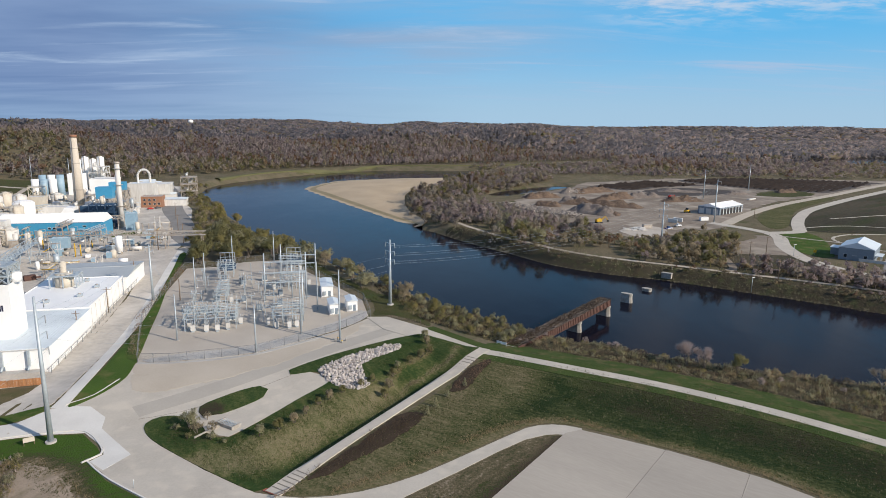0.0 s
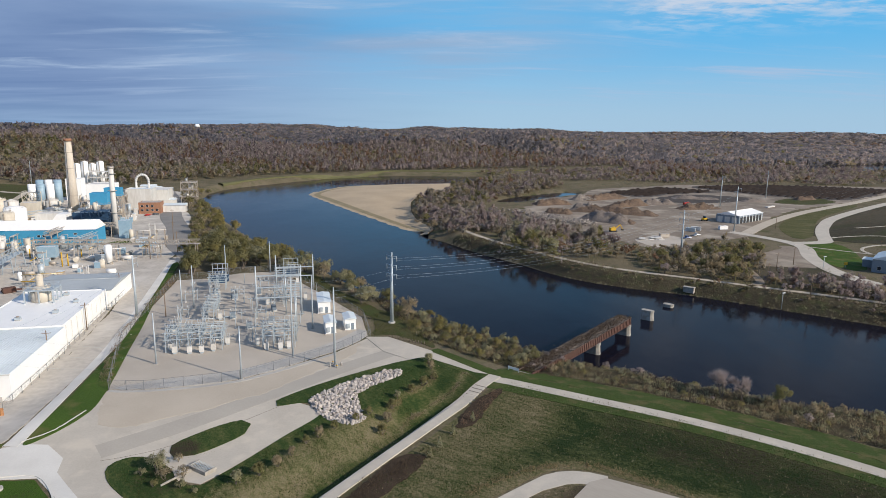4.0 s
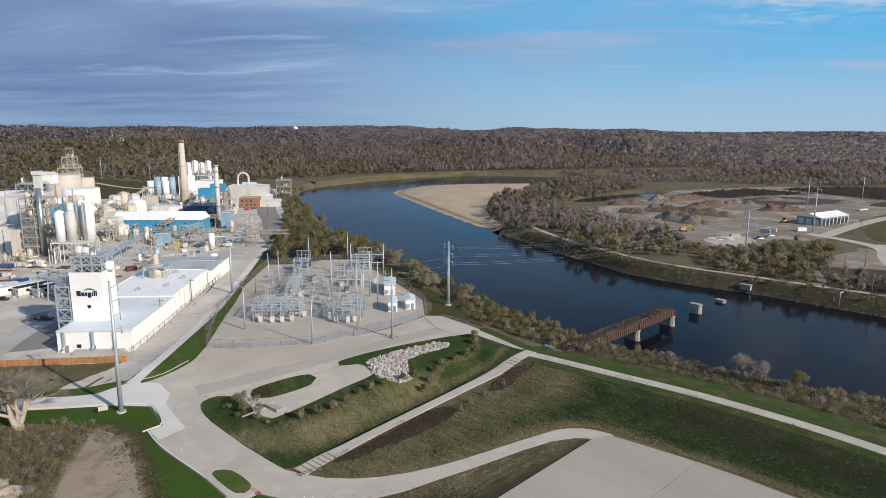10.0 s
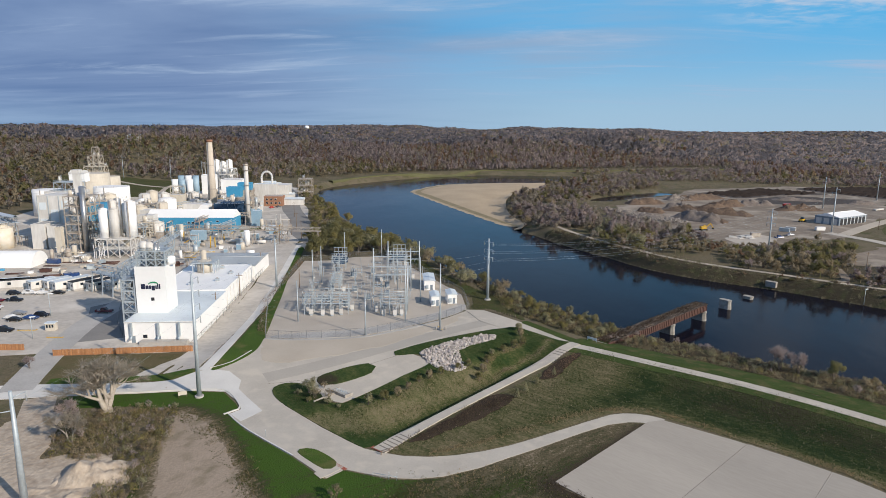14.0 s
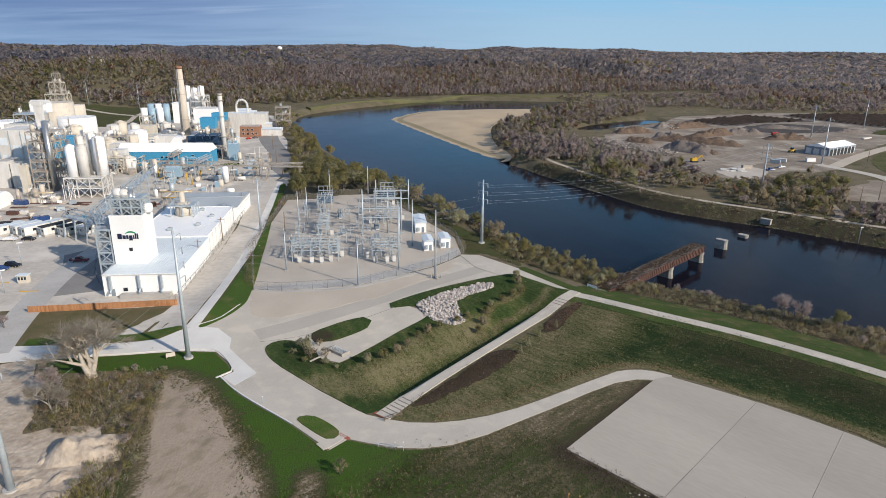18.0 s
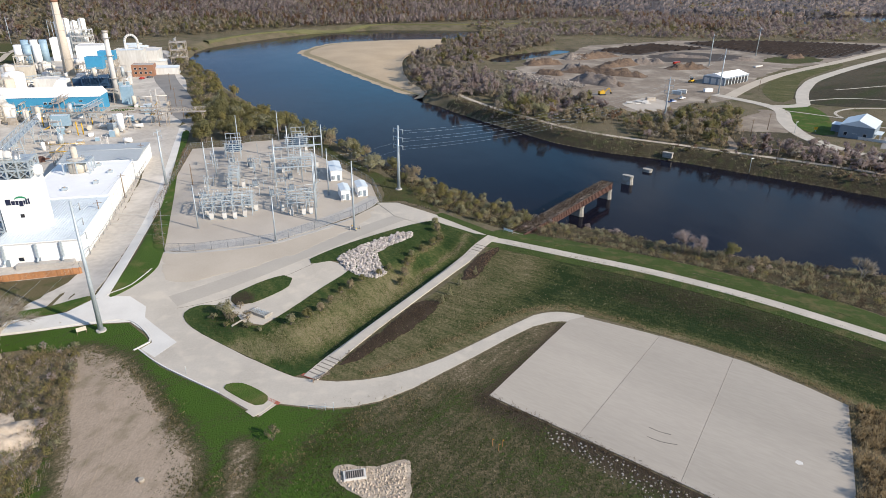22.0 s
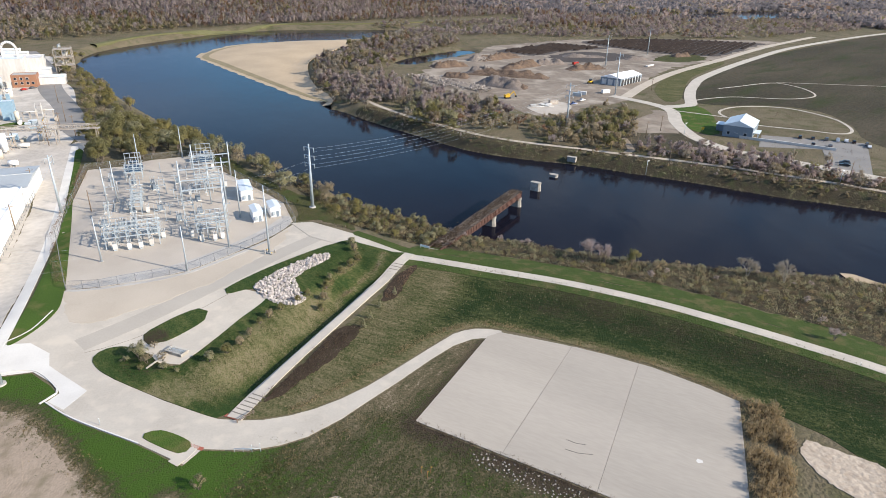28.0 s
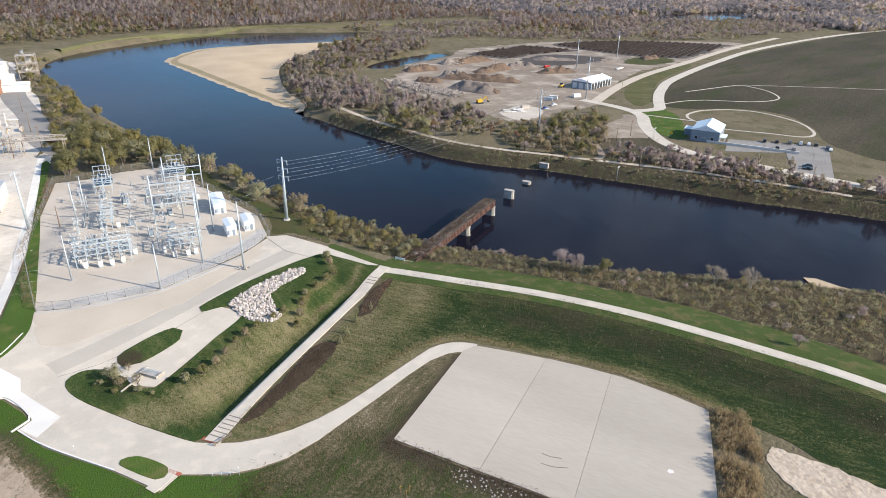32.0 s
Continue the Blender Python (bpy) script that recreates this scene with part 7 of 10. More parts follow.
for x, y, a, p, kd in ((-198.6, 178.7, 10, "black", "suv"), (-193.5, 180.5, 12, "white", "suv"), (-188.8, 181.2, 14, "white", "sedan"), (-182.5, 182.6, 10, "black", "sedan"), (-197, 168.5, 8, "maroon", "pickup"), (-190.8, 170.3, 8, "black", "pickup"), (-193, 163, 8, "maroon", "sedan"), (-190, 160.8, 8, "white", "suv"), (-188, 157.5, 8, "black", "sedan"), (-176, 155.8, 10, "silver", "sedan"), (-174.5, 151, 10, "white", "sedan"), (-171.5, 148.8, 10, "black", "sedan"), (-167.8, 151.6, 10, "blue", "sedan"), (-166.5, 155, 6, "black", "suv"), (-166, 138.5, 8, "black", "pickup"), (-148.5, 162.5, 12, "maroon", "pickup"), (-208, 170, 8, "silver", "suv"), (-214, 180, 8, "grey", "sedan"), (-226, 244, 30, "white", "pickup"), (-222, 246, 30, "white", "sedan"), (-150, 330, 70, "white", "pickup"), (-205, 455, 60, "grey", "sedan"), (-208, 449, 60, "red", "sedan")):
    car(x, y, a, p, kd)
kiosk = thing("gate_kiosk", -152.6, 142.6, at_height(-152.6, 142.6) + 0.06, 12, "small cream gatehouse kiosk", "kiosk")
kiosk.scale = (0.62, 0.75, 0.95)
part("wall", Shape().box(0, 0, 0, 4.6, 2.6, 2.5), CREAM, kiosk)
part("roof", Shape().box(0, 0, 2.5, 5.2, 3.2, 0.25), PALEROOF, kiosk)
for k in (-1.4, 0, 1.4):
    part("window", Shape().box(k, -1.32, 1.1, 0.9, 0.06, 1.0), GLASS, kiosk)
for x, y, l in ((-160, 141, 6), (-146, 136, 5), (-176, 143, 6), (-190, 146, 5)):
    c = thing("yellow_kerb", x, y, at_height(x, y) + 0.06, 10, "yellow painted parking island kerb", "kerb", "parking kerbs")
    part("kerb", Shape().box(0, 0, 0, l, 0.8, 0.18), YELLOW, c)
    part("filling", Shape().box(0, 0, 0.02, l - 0.5, 0.4, 0.18), OLDCONC, c)
lamp_post(-164, 156, 8, "tall car park lamp post")
lamp_post(-152, 134, 7, "tall lamp post by the plant gate")
rg = random.Random(9)
for k in range(84):
    x, y = rg.uniform(-255, -165), rg.uniform(203, 240)
    if abs(x + 240) < 15 and y > 214:
        continue
    kind = k % 3
    z = at_height(x, y) + 0.06
    if kind == 0:
        c = thing("yard_container", x, y, z, rg.uniform(0, 90), "weathered storage bin in the contractor yard", "container", "yard containers")
        m = (DIRTYWHITE, CARPAINT["blue"], CREAM, RUST, WHITE, GALV, OLDCONC)[k % 7]
        part("bin", Shape().box(0, 0, 0.15, rg.uniform(2.4, 6), 2.3, rg.uniform(1.4, 2.5)), m, c)
        part("skid", Shape().box(0, 0, 0, 2.2, 1.8, 0.15), STEEL, c)
    elif kind == 1:
        c = thing("pipe_stack", x, y, z, rg.uniform(0, 40), "stack of rusty pipes lying in the yard", "pipe stack", "pipe stacks")
        for j in range(5):
            part("pipe", Shape().tube((-3.5, j * 0.42 - 0.9, 0.2), (3.5, j * 0.42 - 0.9, 0.2), 0.2, 0.2, 8), (RUST, STEEL)[k % 2], c)
    else:
        c = thing("pallet_stack", x, y, z, rg.uniform(0, 90), "stack of crated parts on pallets", "crate", "crates")
        part("pallet", Shape().box(0, 0, 0, 2.2, 1.8, 0.16), OLDWOOD, c)
        part("crate", Shape().box(0, 0, 0.16, 2.0, 1.6, rg.uniform(0.7, 1.6)), (OLDWOOD, DIRTYWHITE, CREAM, BLUE, WHITE)[k % 5], c)


def clutter(loop, count, seed, tall=1.0):
    """Pumps, skids, small tanks, cabinets, pipe frames and stores crowded over part of the yard."""
    rg, done, px, py = random.Random(seed), 0, [p[0] for p in loop], [p[1] for p in loop]
    while done < count:
        x, y = rg.uniform(min(px), max(px)), rg.uniform(min(py), max(py))
        if not inside(np.array([x]), np.array([y]), loop)[0]:
            continue
        done += 1
        z, kind, turn = at_height(x, y) + 0.05, rg.randrange(6), PT + rg.choice((0, 90)) + rg.uniform(-6, 6)
        pale = rg.choice((DIRTYWHITE, CREAM, WHITE, GALV, STEEL))
        if kind == 0:
            t = thing("process_vessel", x, y, z, turn, "small upright vessel among yard pipework", "tank", "process tanks")
            r, h = rg.uniform(0.7, 1.6), rg.uniform(2.5, 6) * tall
            part("shell", Shape().tube((0, 0, 0), (0, 0, h), r, r, 12).dome(0, 0, h, r, r * 0.4, 12, 2), pale, t)
            part("pipe", Shape().tube((0, 0, h), (0, 0, h + 1), 0.14, 0.14, 6).tube((0, 0, h + 1), (r + 1.5, 0, h + 1), 0.14, 0.14, 6).tube((r + 1.5, 0, h + 1), (r + 1.5, 0, 0), 0.14, 0.14, 6), STAINLESS, t)
        elif kind == 1:
            t = thing("pipe_rack", x, y, z, turn, "short overhead pipe rack in the yard", "pipe rack", "pipe racks")
            l, h = rg.uniform(6, 14), rg.uniform(3, 5.5) * tall
            for u in (0, l / 2, l):
                part("frame", Shape().beam((u, -1, 0), (u, -1, h), 0.22).beam((u, 1, 0), (u, 1, h), 0.22).beam((u, -1, h), (u, 1, h), 0.22), STEEL, t)
            for v in (-0.7, -0.2, 0.3, 0.7):
                part("pipe", Shape().tube((-0.8, v, h + 0.2), (l + 0.8, v, h + 0.2), 0.13, 0.13, 6), rg.choice((DIRTYWHITE, STAINLESS, YELLOW, CREAM)), t)
        elif kind == 2:
            t = thing("equipment_cabinet", x, y, z, turn, "pale equipment cabinet on a concrete plinth", "cabinet", "equipment cabinets")
            sx, sy, h = rg.uniform(1.5, 4.5), rg.uniform(1.5, 3), rg.uniform(1.6, 3.4) * tall
            part("plinth", Shape().box(0, 0, 0, sx + 0.5, sy + 0.5, 0.2), OLDCONC, t)
            part("cabinet", Shape().box(0, 0, 0.2, sx, sy, h), rg.choice((pale, pale, PALEBLUE)), t)
            part("cap", Shape().box(0, 0, h + 0.2, sx + 0.2, sy + 0.2, 0.12), PALEROOF, t)
        elif kind == 3:
            t = thing("lying_tank", x, y, z, turn, "pale horizontal tank on saddles", "tank", "lying tanks")
            l, r = rg.uniform(3, 6), rg.uniform(0.7, 1.2)
            part("shell", Shape().tube((-l / 2, 0, r + 0.5), (l / 2, 0, r + 0.5), r, r, 14), pale, t)
            for u in (-l * 0.3, l * 0.3):
                part("saddle", Shape().box(u, 0, 0, 0.4, r * 1.6, 0.7), OLDCONC, t)
        elif kind == 4:
            t = thing("service_platform", x, y, z, turn, "small service platform with a ladder", "platform", "service platforms")
            sx, sy, h = rg.uniform(2.5, 5), rg.uniform(2, 4), rg.uniform(3, 7) * tall
            for u in (-sx / 2, sx / 2):
                for v in (-sy / 2, sy / 2):
                    part("post", Shape().beam((u, v, 0), (u, v, h + 1), 0.2), pale, t)
            part("deck", Shape().box(0, 0, h - 0.1, sx, sy, 0.12), STEEL, t)
            part("brace", Shape().beam((-sx / 2, -sy / 2, 0), (sx / 2, -sy / 2, h), 0.14).beam((sx / 2, -sy / 2, 0), (-sx / 2, -sy / 2, h), 0.14), pale, t)
            part("hand_rail", Shape().beam((-sx / 2, -sy / 2, h + 1), (sx / 2, -sy / 2, h + 1), 0.1), pale, t)
        else:
            t = thing("stores_pile", x, y, z, turn, "pile of covered stores on pallets", "stores", "stores piles")
            part("pallet", Shape().box(0, 0, 0, 2.4, 2, 0.16), OLDWOOD, t)
            part("load", Shape().box(0, 0, 0.16, 2.1, 1.8, rg.uniform(0.8, 1.8)), rg.choice((pale, WHITE, OLDWOOD)), t)


clutter([(-228, 300), (-196, 306), (-186, 322), (-200, 326), (-240, 320), (-250, 306)], 26, 501, 1.2)
clutter([(-188, 290), (-160, 294), (-132, 300), (-140, 320), (-176, 318), (-192, 304)], 22, 502)
clutter([(-186, 222), (-160, 214), (-136, 262), (-150, 286), (-186, 284), (-198, 250)], 30, 503)
clutter([(-300, 340), (-250, 350), (-246, 400), (-262, 440), (-300, 440), (-320, 390)], 44, 504, 1.7)
clutter([(-246, 420), (-204, 400), (-206, 450), (-240, 470), (-260, 450)], 26, 505, 1.6)
clutter([(-250, 232), (-212, 226), (-200, 240), (-226, 252), (-252, 250)], 18, 506)
clutter([(-310, 250), (-286, 246), (-262, 254), (-270, 270), (-310, 290)], 16, 507, 1.6)
clutter([(-164, 330), (-138, 326), (-150, 352), (-172, 380), (-178, 360)], 14, 508)

# ---- compost yard and park on the far bank ----
comp = block("compost_building", 204.5, 451, 17, 36, 5.6, "white-roofed metal building with blue-grey walls at the compost yard", wall=GREYBLUE, roof=WHITE, turn=-52, gable=2.4)
for k in range(3):
    d_ = part("roller_door", Shape().box(3 + k * 5.4, -0.06, 0.1, 3.8, 0.14, 4.2), DIRTYWHITE, comp, "pale roller door")
for k in range(7):
    # solid dark panels on the wall stand for the shaded bays
    o = part("open_bay", Shape().box(16.96, 3.5 + k * 4.8, 0.1, 0.16, 3.4, 4.4), DARK, comp, "dark panel painted as the shade of an open bay")
    part("bay_post", Shape().box(17.05, 5.6 + k * 4.8, 0.1, 0.25, 0.4, 5.2), WHITE, comp)
visit = block("visitor_building", 205.5, 286.5, 15, 23, 6.2, "grey-blue gabled visitor building with a pale roof", wall=GREYBLUE, roof=PALEROOF, turn=-42, gable=3.0, doors=[(7, 1.8, 2.4)], windows=[(3, 1.2, 1.4, 1.6), (11.5, 1.2, 1.4, 1.6)])
part("side_wing", Shape().box(-2.6, 15, -0.2, 5.2, 8, 3.8), GREYBLUE, visit)
part("wing_roof", Shape().box(-2.7, 15, 3.6, 5.8, 8.6, 0.25), PALEROOF, visit)
for k in range(3):
    part("canopy_post", Shape().box(17.5, 3 + k * 4, 0, 0.3, 0.3, 3), WHITE, visit)
part("canopy", Shape().box(16.6, 7, 3, 3.4, 10, 0.25), PALEROOF, visit)
ww = thing("retaining_wall", 222, 272, at_height(222, 272), -40, "long pale concrete retaining wall by the car park", "wall")
part("wall", Shape().box(10, 0, 0, 46, 0.4, 1.3), NEWCONC, ww)
part("coping", Shape().box(10, 0, 1.3, 46.2, 0.6, 0.15), NEWCONC, ww)
for k, (x, y, a, p, kd) in enumerate(((246, 276, 50, "black", "suv"), (252, 273.5, 50, "black", "sedan"), (258, 270.5, 50, "grey", "suv"), (263, 268, 50, "white", "pickup"), (266.5, 266, 50, "white", "suv"), (269.5, 264, 50, "black", "sedan"), (272, 258, 50, "grey", "suv"), (270, 254, 50, "white", "sedan"), (243, 262, 50, "black", "sedan"), (250, 258, 50, "grey", "sedan"), (231, 226, 140, "black", "sedan"), (234, 229.5, 140, "grey", "suv"))):
    car(x, y, a, p, kd)


def heap(name, x, y, sx, sy, h, turn, material, label, seed, ridge=0.0, n=34, m=18):
    """A long rounded pile with a ragged surface, lying on the yard."""
    c, s = math.cos(radians(turn)), math.sin(radians(turn))
    v = []
    for i in range(n + 1):
        for j in range(m + 1):
            u, w = i / n * 2 - 1, j / m * 2 - 1
            fall = max(0.0, 1 - max(0.0, abs(u) - ridge) ** 2.2 / (1 - ridge + 1e-6) ** 2.2) * max(0.0, 1 - abs(w) ** 1.7)
            px, py = u * sx / 2, w * sy / 2
            k = noise.noise(Vector((px * 0.16 + seed, py * 0.16, seed * 1.7))) * 0.8 + noise.noise(Vector((px * 0.5, py * 0.5 + seed, 3.1))) * 0.5
            k += abs(noise.noise(Vector((px * 0.9 + seed, py * 0.9, 7.3)))) * 0.5
            z = h * fall * (0.75 + 0.75 * k) + (-0.3 if fall <= 0 else 0)
            gx2, gy2 = x + c * px - s * py, y + s * px + c * py
            v.append((gx2, gy2, z))
    hz = height(np.array([p[0] for p in v]), np.array([p[1] for p in v]))
    v = [(a, b, z + float(g)) for (a, b, z), g in zip(v, hz)]
    f = [(i * (m + 1) + j, (i + 1) * (m + 1) + j, (i + 1) * (m + 1) + j + 1, i * (m + 1) + j + 1) for i in range(n) for j in range(m)]
    return tagged(part(name, Shape().add(v, f, True), material), label, "heap", "yard heaps")


BROWNPILE = mat("brown_mulch_pile", (0.18, 0.122, 0.08), (0.08, 0.056, 0.042), 0.9, 0.1, 0.6, 0.96, bump=0.8, bump_scale=1.0)
GREYPILE = mat("grey_chip_pile", (0.24, 0.2, 0.17), (0.1, 0.083, 0.072), 1.2, 0.1, 0.6, 0.96, bump=0.4, bump_scale=1.4)
BRUSHPILE = mat("brushwood_pile", (0.3, 0.26, 0.22), (0.12, 0.1, 0.085), 0.9, 0.2, 0.7, 0.96, bump=0.7, bump_scale=1.0)
for k, (x, y, sx, sy, h, a, m, lb) in enumerate((
    (74, 470, 34, 12, 3.0, -55, BRUSHPILE, "heap of pale tangled brushwood"), (92, 445, 46, 14, 3.4, -48, BRUSHPILE, "long heap of cut pale branches"), (96, 488, 22, 13, 4.4, -25, BROWNPILE, "steep brown heap of stumps"), (88, 466, 26, 9, 2.6, -50, GREYPILE, "grey heap of old branches"),
    (123, 447, 42, 20, 5.5, -48, GREYPILE, "tall smooth grey wood-chip heap"), (133, 438, 16, 14, 3.6, -30, BROWNPILE, "tan chip heap beside grey one"), (140, 492, 70, 16, 5.0, -25, BROWNPILE, "long brown mulch heap"), (122, 503, 30, 14, 5.5, -15, GREYPILE, "grey-brown chip heap"),
    (101, 546, 36, 16, 5.0, 20, BROWNPILE, "rounded dark brown compost heap"), (160, 596, 58, 18, 5.0, 33, BROWNPILE, "tall tan mulch heap by the pond"), (138, 584, 26, 14, 4.6, 30, BRUSHPILE, "pale brush heap by the pond"), (166, 540, 46, 15, 5.0, 30, BROWNPILE, "broad brown mulch heap"), (198, 556, 34, 13, 4.4, 10, GREYPILE, "grey-brown chip heap"),
    (222, 525, 40, 13, 4.4, 12, BROWNPILE, "dark brown heap beside the skip"), (252, 604, 44, 16, 3.0, -10, GREYPILE, "low dark heap on the sorting floor"), (360, 606, 24, 12, 4.0, 20, BROWNPILE, "small brown heap near the windrows"), (300, 585, 26, 10, 3.0, 10, GREYPILE, "low grey heap near the road"))):
    heap("mulch_mound", x, y, sx, sy, h, a, m, lb + " on packed soil", k + 1, 0.4)
row_seed = 40
for loop in WINDROWS.values():
    # rows run north-east, seven metres apart
    mid = sum((p[1] - p[0] for p in loop)) / len(loop)
    for step in range(-16, 17):
        off = mid + step * 10.2
        u = np.linspace(0, 1200, 601)
        a_, b_ = (u - off) / 2 + 100, (u + off) / 2 + 100
        hit = inside(a_, b_, loop) & (to_line(a_, b_, loop, True) > 3)
        if hit.sum() > 14:
            row_seed += 1
            i0, i1 = np.flatnonzero(hit)[[0, -1]]
            heap("compost_windrow", float(a_[i0] + a_[i1]) / 2, float(b_[i0] + b_[i1]) / 2, float(math.hypot(a_[i1] - a_[i0], b_[i1] - b_[i0])), 4.6, 2.2, 45, DARKDIRT, "long dark compost windrow on the soil", row_seed, 0.9, 26, 6)

digger = thing("excavator", 114, 398, at_height(114, 398) + 0.06, 15, "yellow tracked excavator parked on the yard", "excavator")
for s in (-1, 1):
    part("track", Shape().box(0, s * 1.2, 0, 4.2, 0.7, 0.9), BLACK, digger)
part("house", Shape().box(-0.4, 0, 1.0, 3.6, 2.6, 1.7), YELLOW, digger)
cab = part("cab", Shape().box(0.9, 0.7, 1.3, 1.4, 1.1, 1.9), YELLOW, digger)
part("window", Shape().box(1.62, 0.7, 2.0, 0.06, 0.9, 1.0), GLASS, cab)
boom = part("boom", Shape().beam((1.2, -0.3, 1.8), (4.6, -0.3, 4.6), 0.5), YELLOW, digger)
part("stick", Shape().beam((4.6, -0.3, 4.6), (6.6, -0.3, 1.6), 0.4), YELLOW, boom)
part("bucket", Shape().box(6.6, -0.3, 0.7, 1.1, 1.2, 1.0), BLACK, boom)
loader = thing("wheel_loader", 196.5, 452, at_height(196.5, 452) + 0.06, 40, "tan wheel loader near the compost building", "loader")
part("body", Shape().box(0, 0, 0.9, 5, 2.2, 1.2), YELLOW, loader)
part("cab", Shape().box(-0.2, 0, 2.1, 1.6, 1.6, 1.5), GLASS, loader)
part("bucket", Shape().box(3.6, 0, 0.3, 1.4, 2.8, 1.2), STEEL, loader)
for sx in (-1.6, 1.6):
    for sy in (-1.1, 1.1):
        part("wheel", Shape().tube((sx, sy - 0.25, 0.75), (sx, sy + 0.25, 0.75), 0.75, 0.75, 14), BLACK, loader)
for k, (x, y, a, m, lb) in enumerate(((223, 552, 20, CARPAINT["red"], "red steel skip container on the yard"), (171.7, 407, -30, DIRTYWHITE, "white box container beside the yard drive"), (166, 402, -30, GALV, "grey steel container beside the yard drive"), (140, 378, 10, STEEL, "dark steel bin beside the excavator"), (192, 412, 10, WHITE, "white storage drum crate on the yard"), (292, 540, 40, NEWCONC, "long pale barrier block along the road"))):
    c = thing("skip_container", x, y, at_height(x, y) + 0.08, a, lb, "container", "yard skips")
    part("bin", Shape().box(0, 0, 0.15, 6 if k < 5 else 14, 2.4, 2.3 if k < 5 else 0.9), m, c)
    part("skid", Shape().box(0, 0, 0, 5, 1.9, 0.15), STEEL, c)
slab_mesh = Shape().box(0, 0, 0, 3.6, 1.8, 0.35).mesh("concrete_slab")
slab_mesh.materials.append(NEWCONC)
rg = random.Random(4)
pile = thing("slab_stack", 130, 373, at_height(130, 373) + 0.12, 0, "scattered pale concrete slabs on the yard", "slabs")
for k in range(14):
    o = part("concrete_slab", slab_mesh, NEWCONC, pile)
    o.matrix_basis = pose(rg.uniform(-9, 7), rg.uniform(-5, 4), 0.02 + 0.36 * (k % 2), 0, 0, rg.uniform(-30, 30))
car(152.5, 374, 20, "blue", "pickup")
car(163, 385, 30, "white", "pickup")
sign2 = thing("park_sign", 199.5, 296, at_height(199.5, 296), -30, "small yellow warning sign beside the park road", "sign")
part("post", Shape().box(0, 0, 0, 0.1, 0.1, 2.4), GALV, sign2)
part("panel", Shape().box(0, -0.08, 1.2, 1.4, 0.05, 1.4), YELLOW, sign2)
# a white water tower and pale farm buildings far away on the hills
wt = thing("water_tower", -560, 1500, at_height(-560, 1500), 0, "white ball water tower far off above the woods", "water tower")
part("column", Shape().tube((0, 0, 0), (0, 0, 14), 2.2, 1.6, 16), WHITE, wt)
part("ball", Shape().dome(0, 0, 16, 6, 5, 18, 5).dome(0, 0, 16, 6, -4, 18, 4), WHITE, wt)
for k, (x, y) in enumerate(((-640, 900), (-665, 930), (420, 1900), (1500, 2300), (1540, 2320), (1600, 2310), (2100, 2900))):
    block("farm_building", x, y, 22, 12, 6, "pale farm building far off among the woods", wall=WHITE, roof=PALEROOF, gable=2.5, turn=k * 25, group="farm buildings")
sheet("hill_meadow", [(-402, 500), (-345, 510), (-332, 575), (-356, 640), (-420, 655), (-490, 640), (-520, 580), (-450, 545)], DULL, 0.1, "green clearing on the hillside behind the plant", "meadow", 8, True, 10, ragged=8)
ribbon("hill_track", [(-352, 510), (-365, 545), (-385, 590), (-400, 640)], 5, TANGRAVEL, 0.2, "pale dirt track up the hillside", "path")
ribbon("hill_path", [(-385, 590), (-420, 600), (-460, 615)], 6, TANGRAVEL, 0.2, "pale graded path across the hillside", "path")
for x, y in ((-470, 640), (-420, 655), (-372, 640), (-360, 625)):
    steel_pole(x, y, 26, 20, 0, "slim grey pole on the hillside behind the plant", 0.4, [(1, 24)], foot=False)
sheet("far_stubble", [(1000, 1480), (1250, 1560), (1400, 1640), (1150, 1700), (960, 1580)], YARD, 0.3, "pale far field beyond the flood plain", "field", 40, True, 40)

# ---- plants ----
def soup(name, tris, material, soft=None):
    """A mesh of loose triangles, as an array of corners; soft: the way the foliage there faces as a whole."""
    tris = np.array(tris, dtype=np.float32)
    n = len(tris)
    if soft is not None:
        away = (np.cross(tris[:, 1] - tris[:, 0], tris[:, 2] - tris[:, 0]) * soft).sum(1) < 0
        tris[away] = tris[away][:, ::-1]
    me = bpy.data.meshes.new(name)
    me.vertices.add(3 * n)
    me.vertices.foreach_set("co", tris.reshape(-1))
    me.loops.add(3 * n)
    me.loops.foreach_set("vertex_index", np.arange(3 * n, dtype=np.int32))
    me.polygons.add(n)
    me.polygons.foreach_set("loop_start", np.arange(0, 3 * n, 3, dtype=np.int32))
    me.update(calc_edges=True)
    if soft is not None:
        me.polygons.foreach_set("use_smooth", np.ones(n, bool))
        me.attributes.new("custom_normal", "FLOAT_VECTOR", "POINT").data.foreach_set("vector", np.repeat(soft, 3, 0).astype(np.float32).ravel())
    me.materials.append(material)
    return me


def crown_way(tris, z0, lean=0.45):
    """Outward from a crown's middle, leaning up, for each triangle of a tree."""
    d = tris.mean(-2) - np.array([0, 0, z0])
    d = d / (np.linalg.norm(d, axis=-1)[..., None] + 1e-6)
    d = d + np.array([0, 0, lean])
    return d / (np.linalg.norm(d, axis=-1)[..., None] + 1e-6)


def unit(v):
    return v / (np.linalg.norm(v, axis=1)[:, None] + 1e-6)


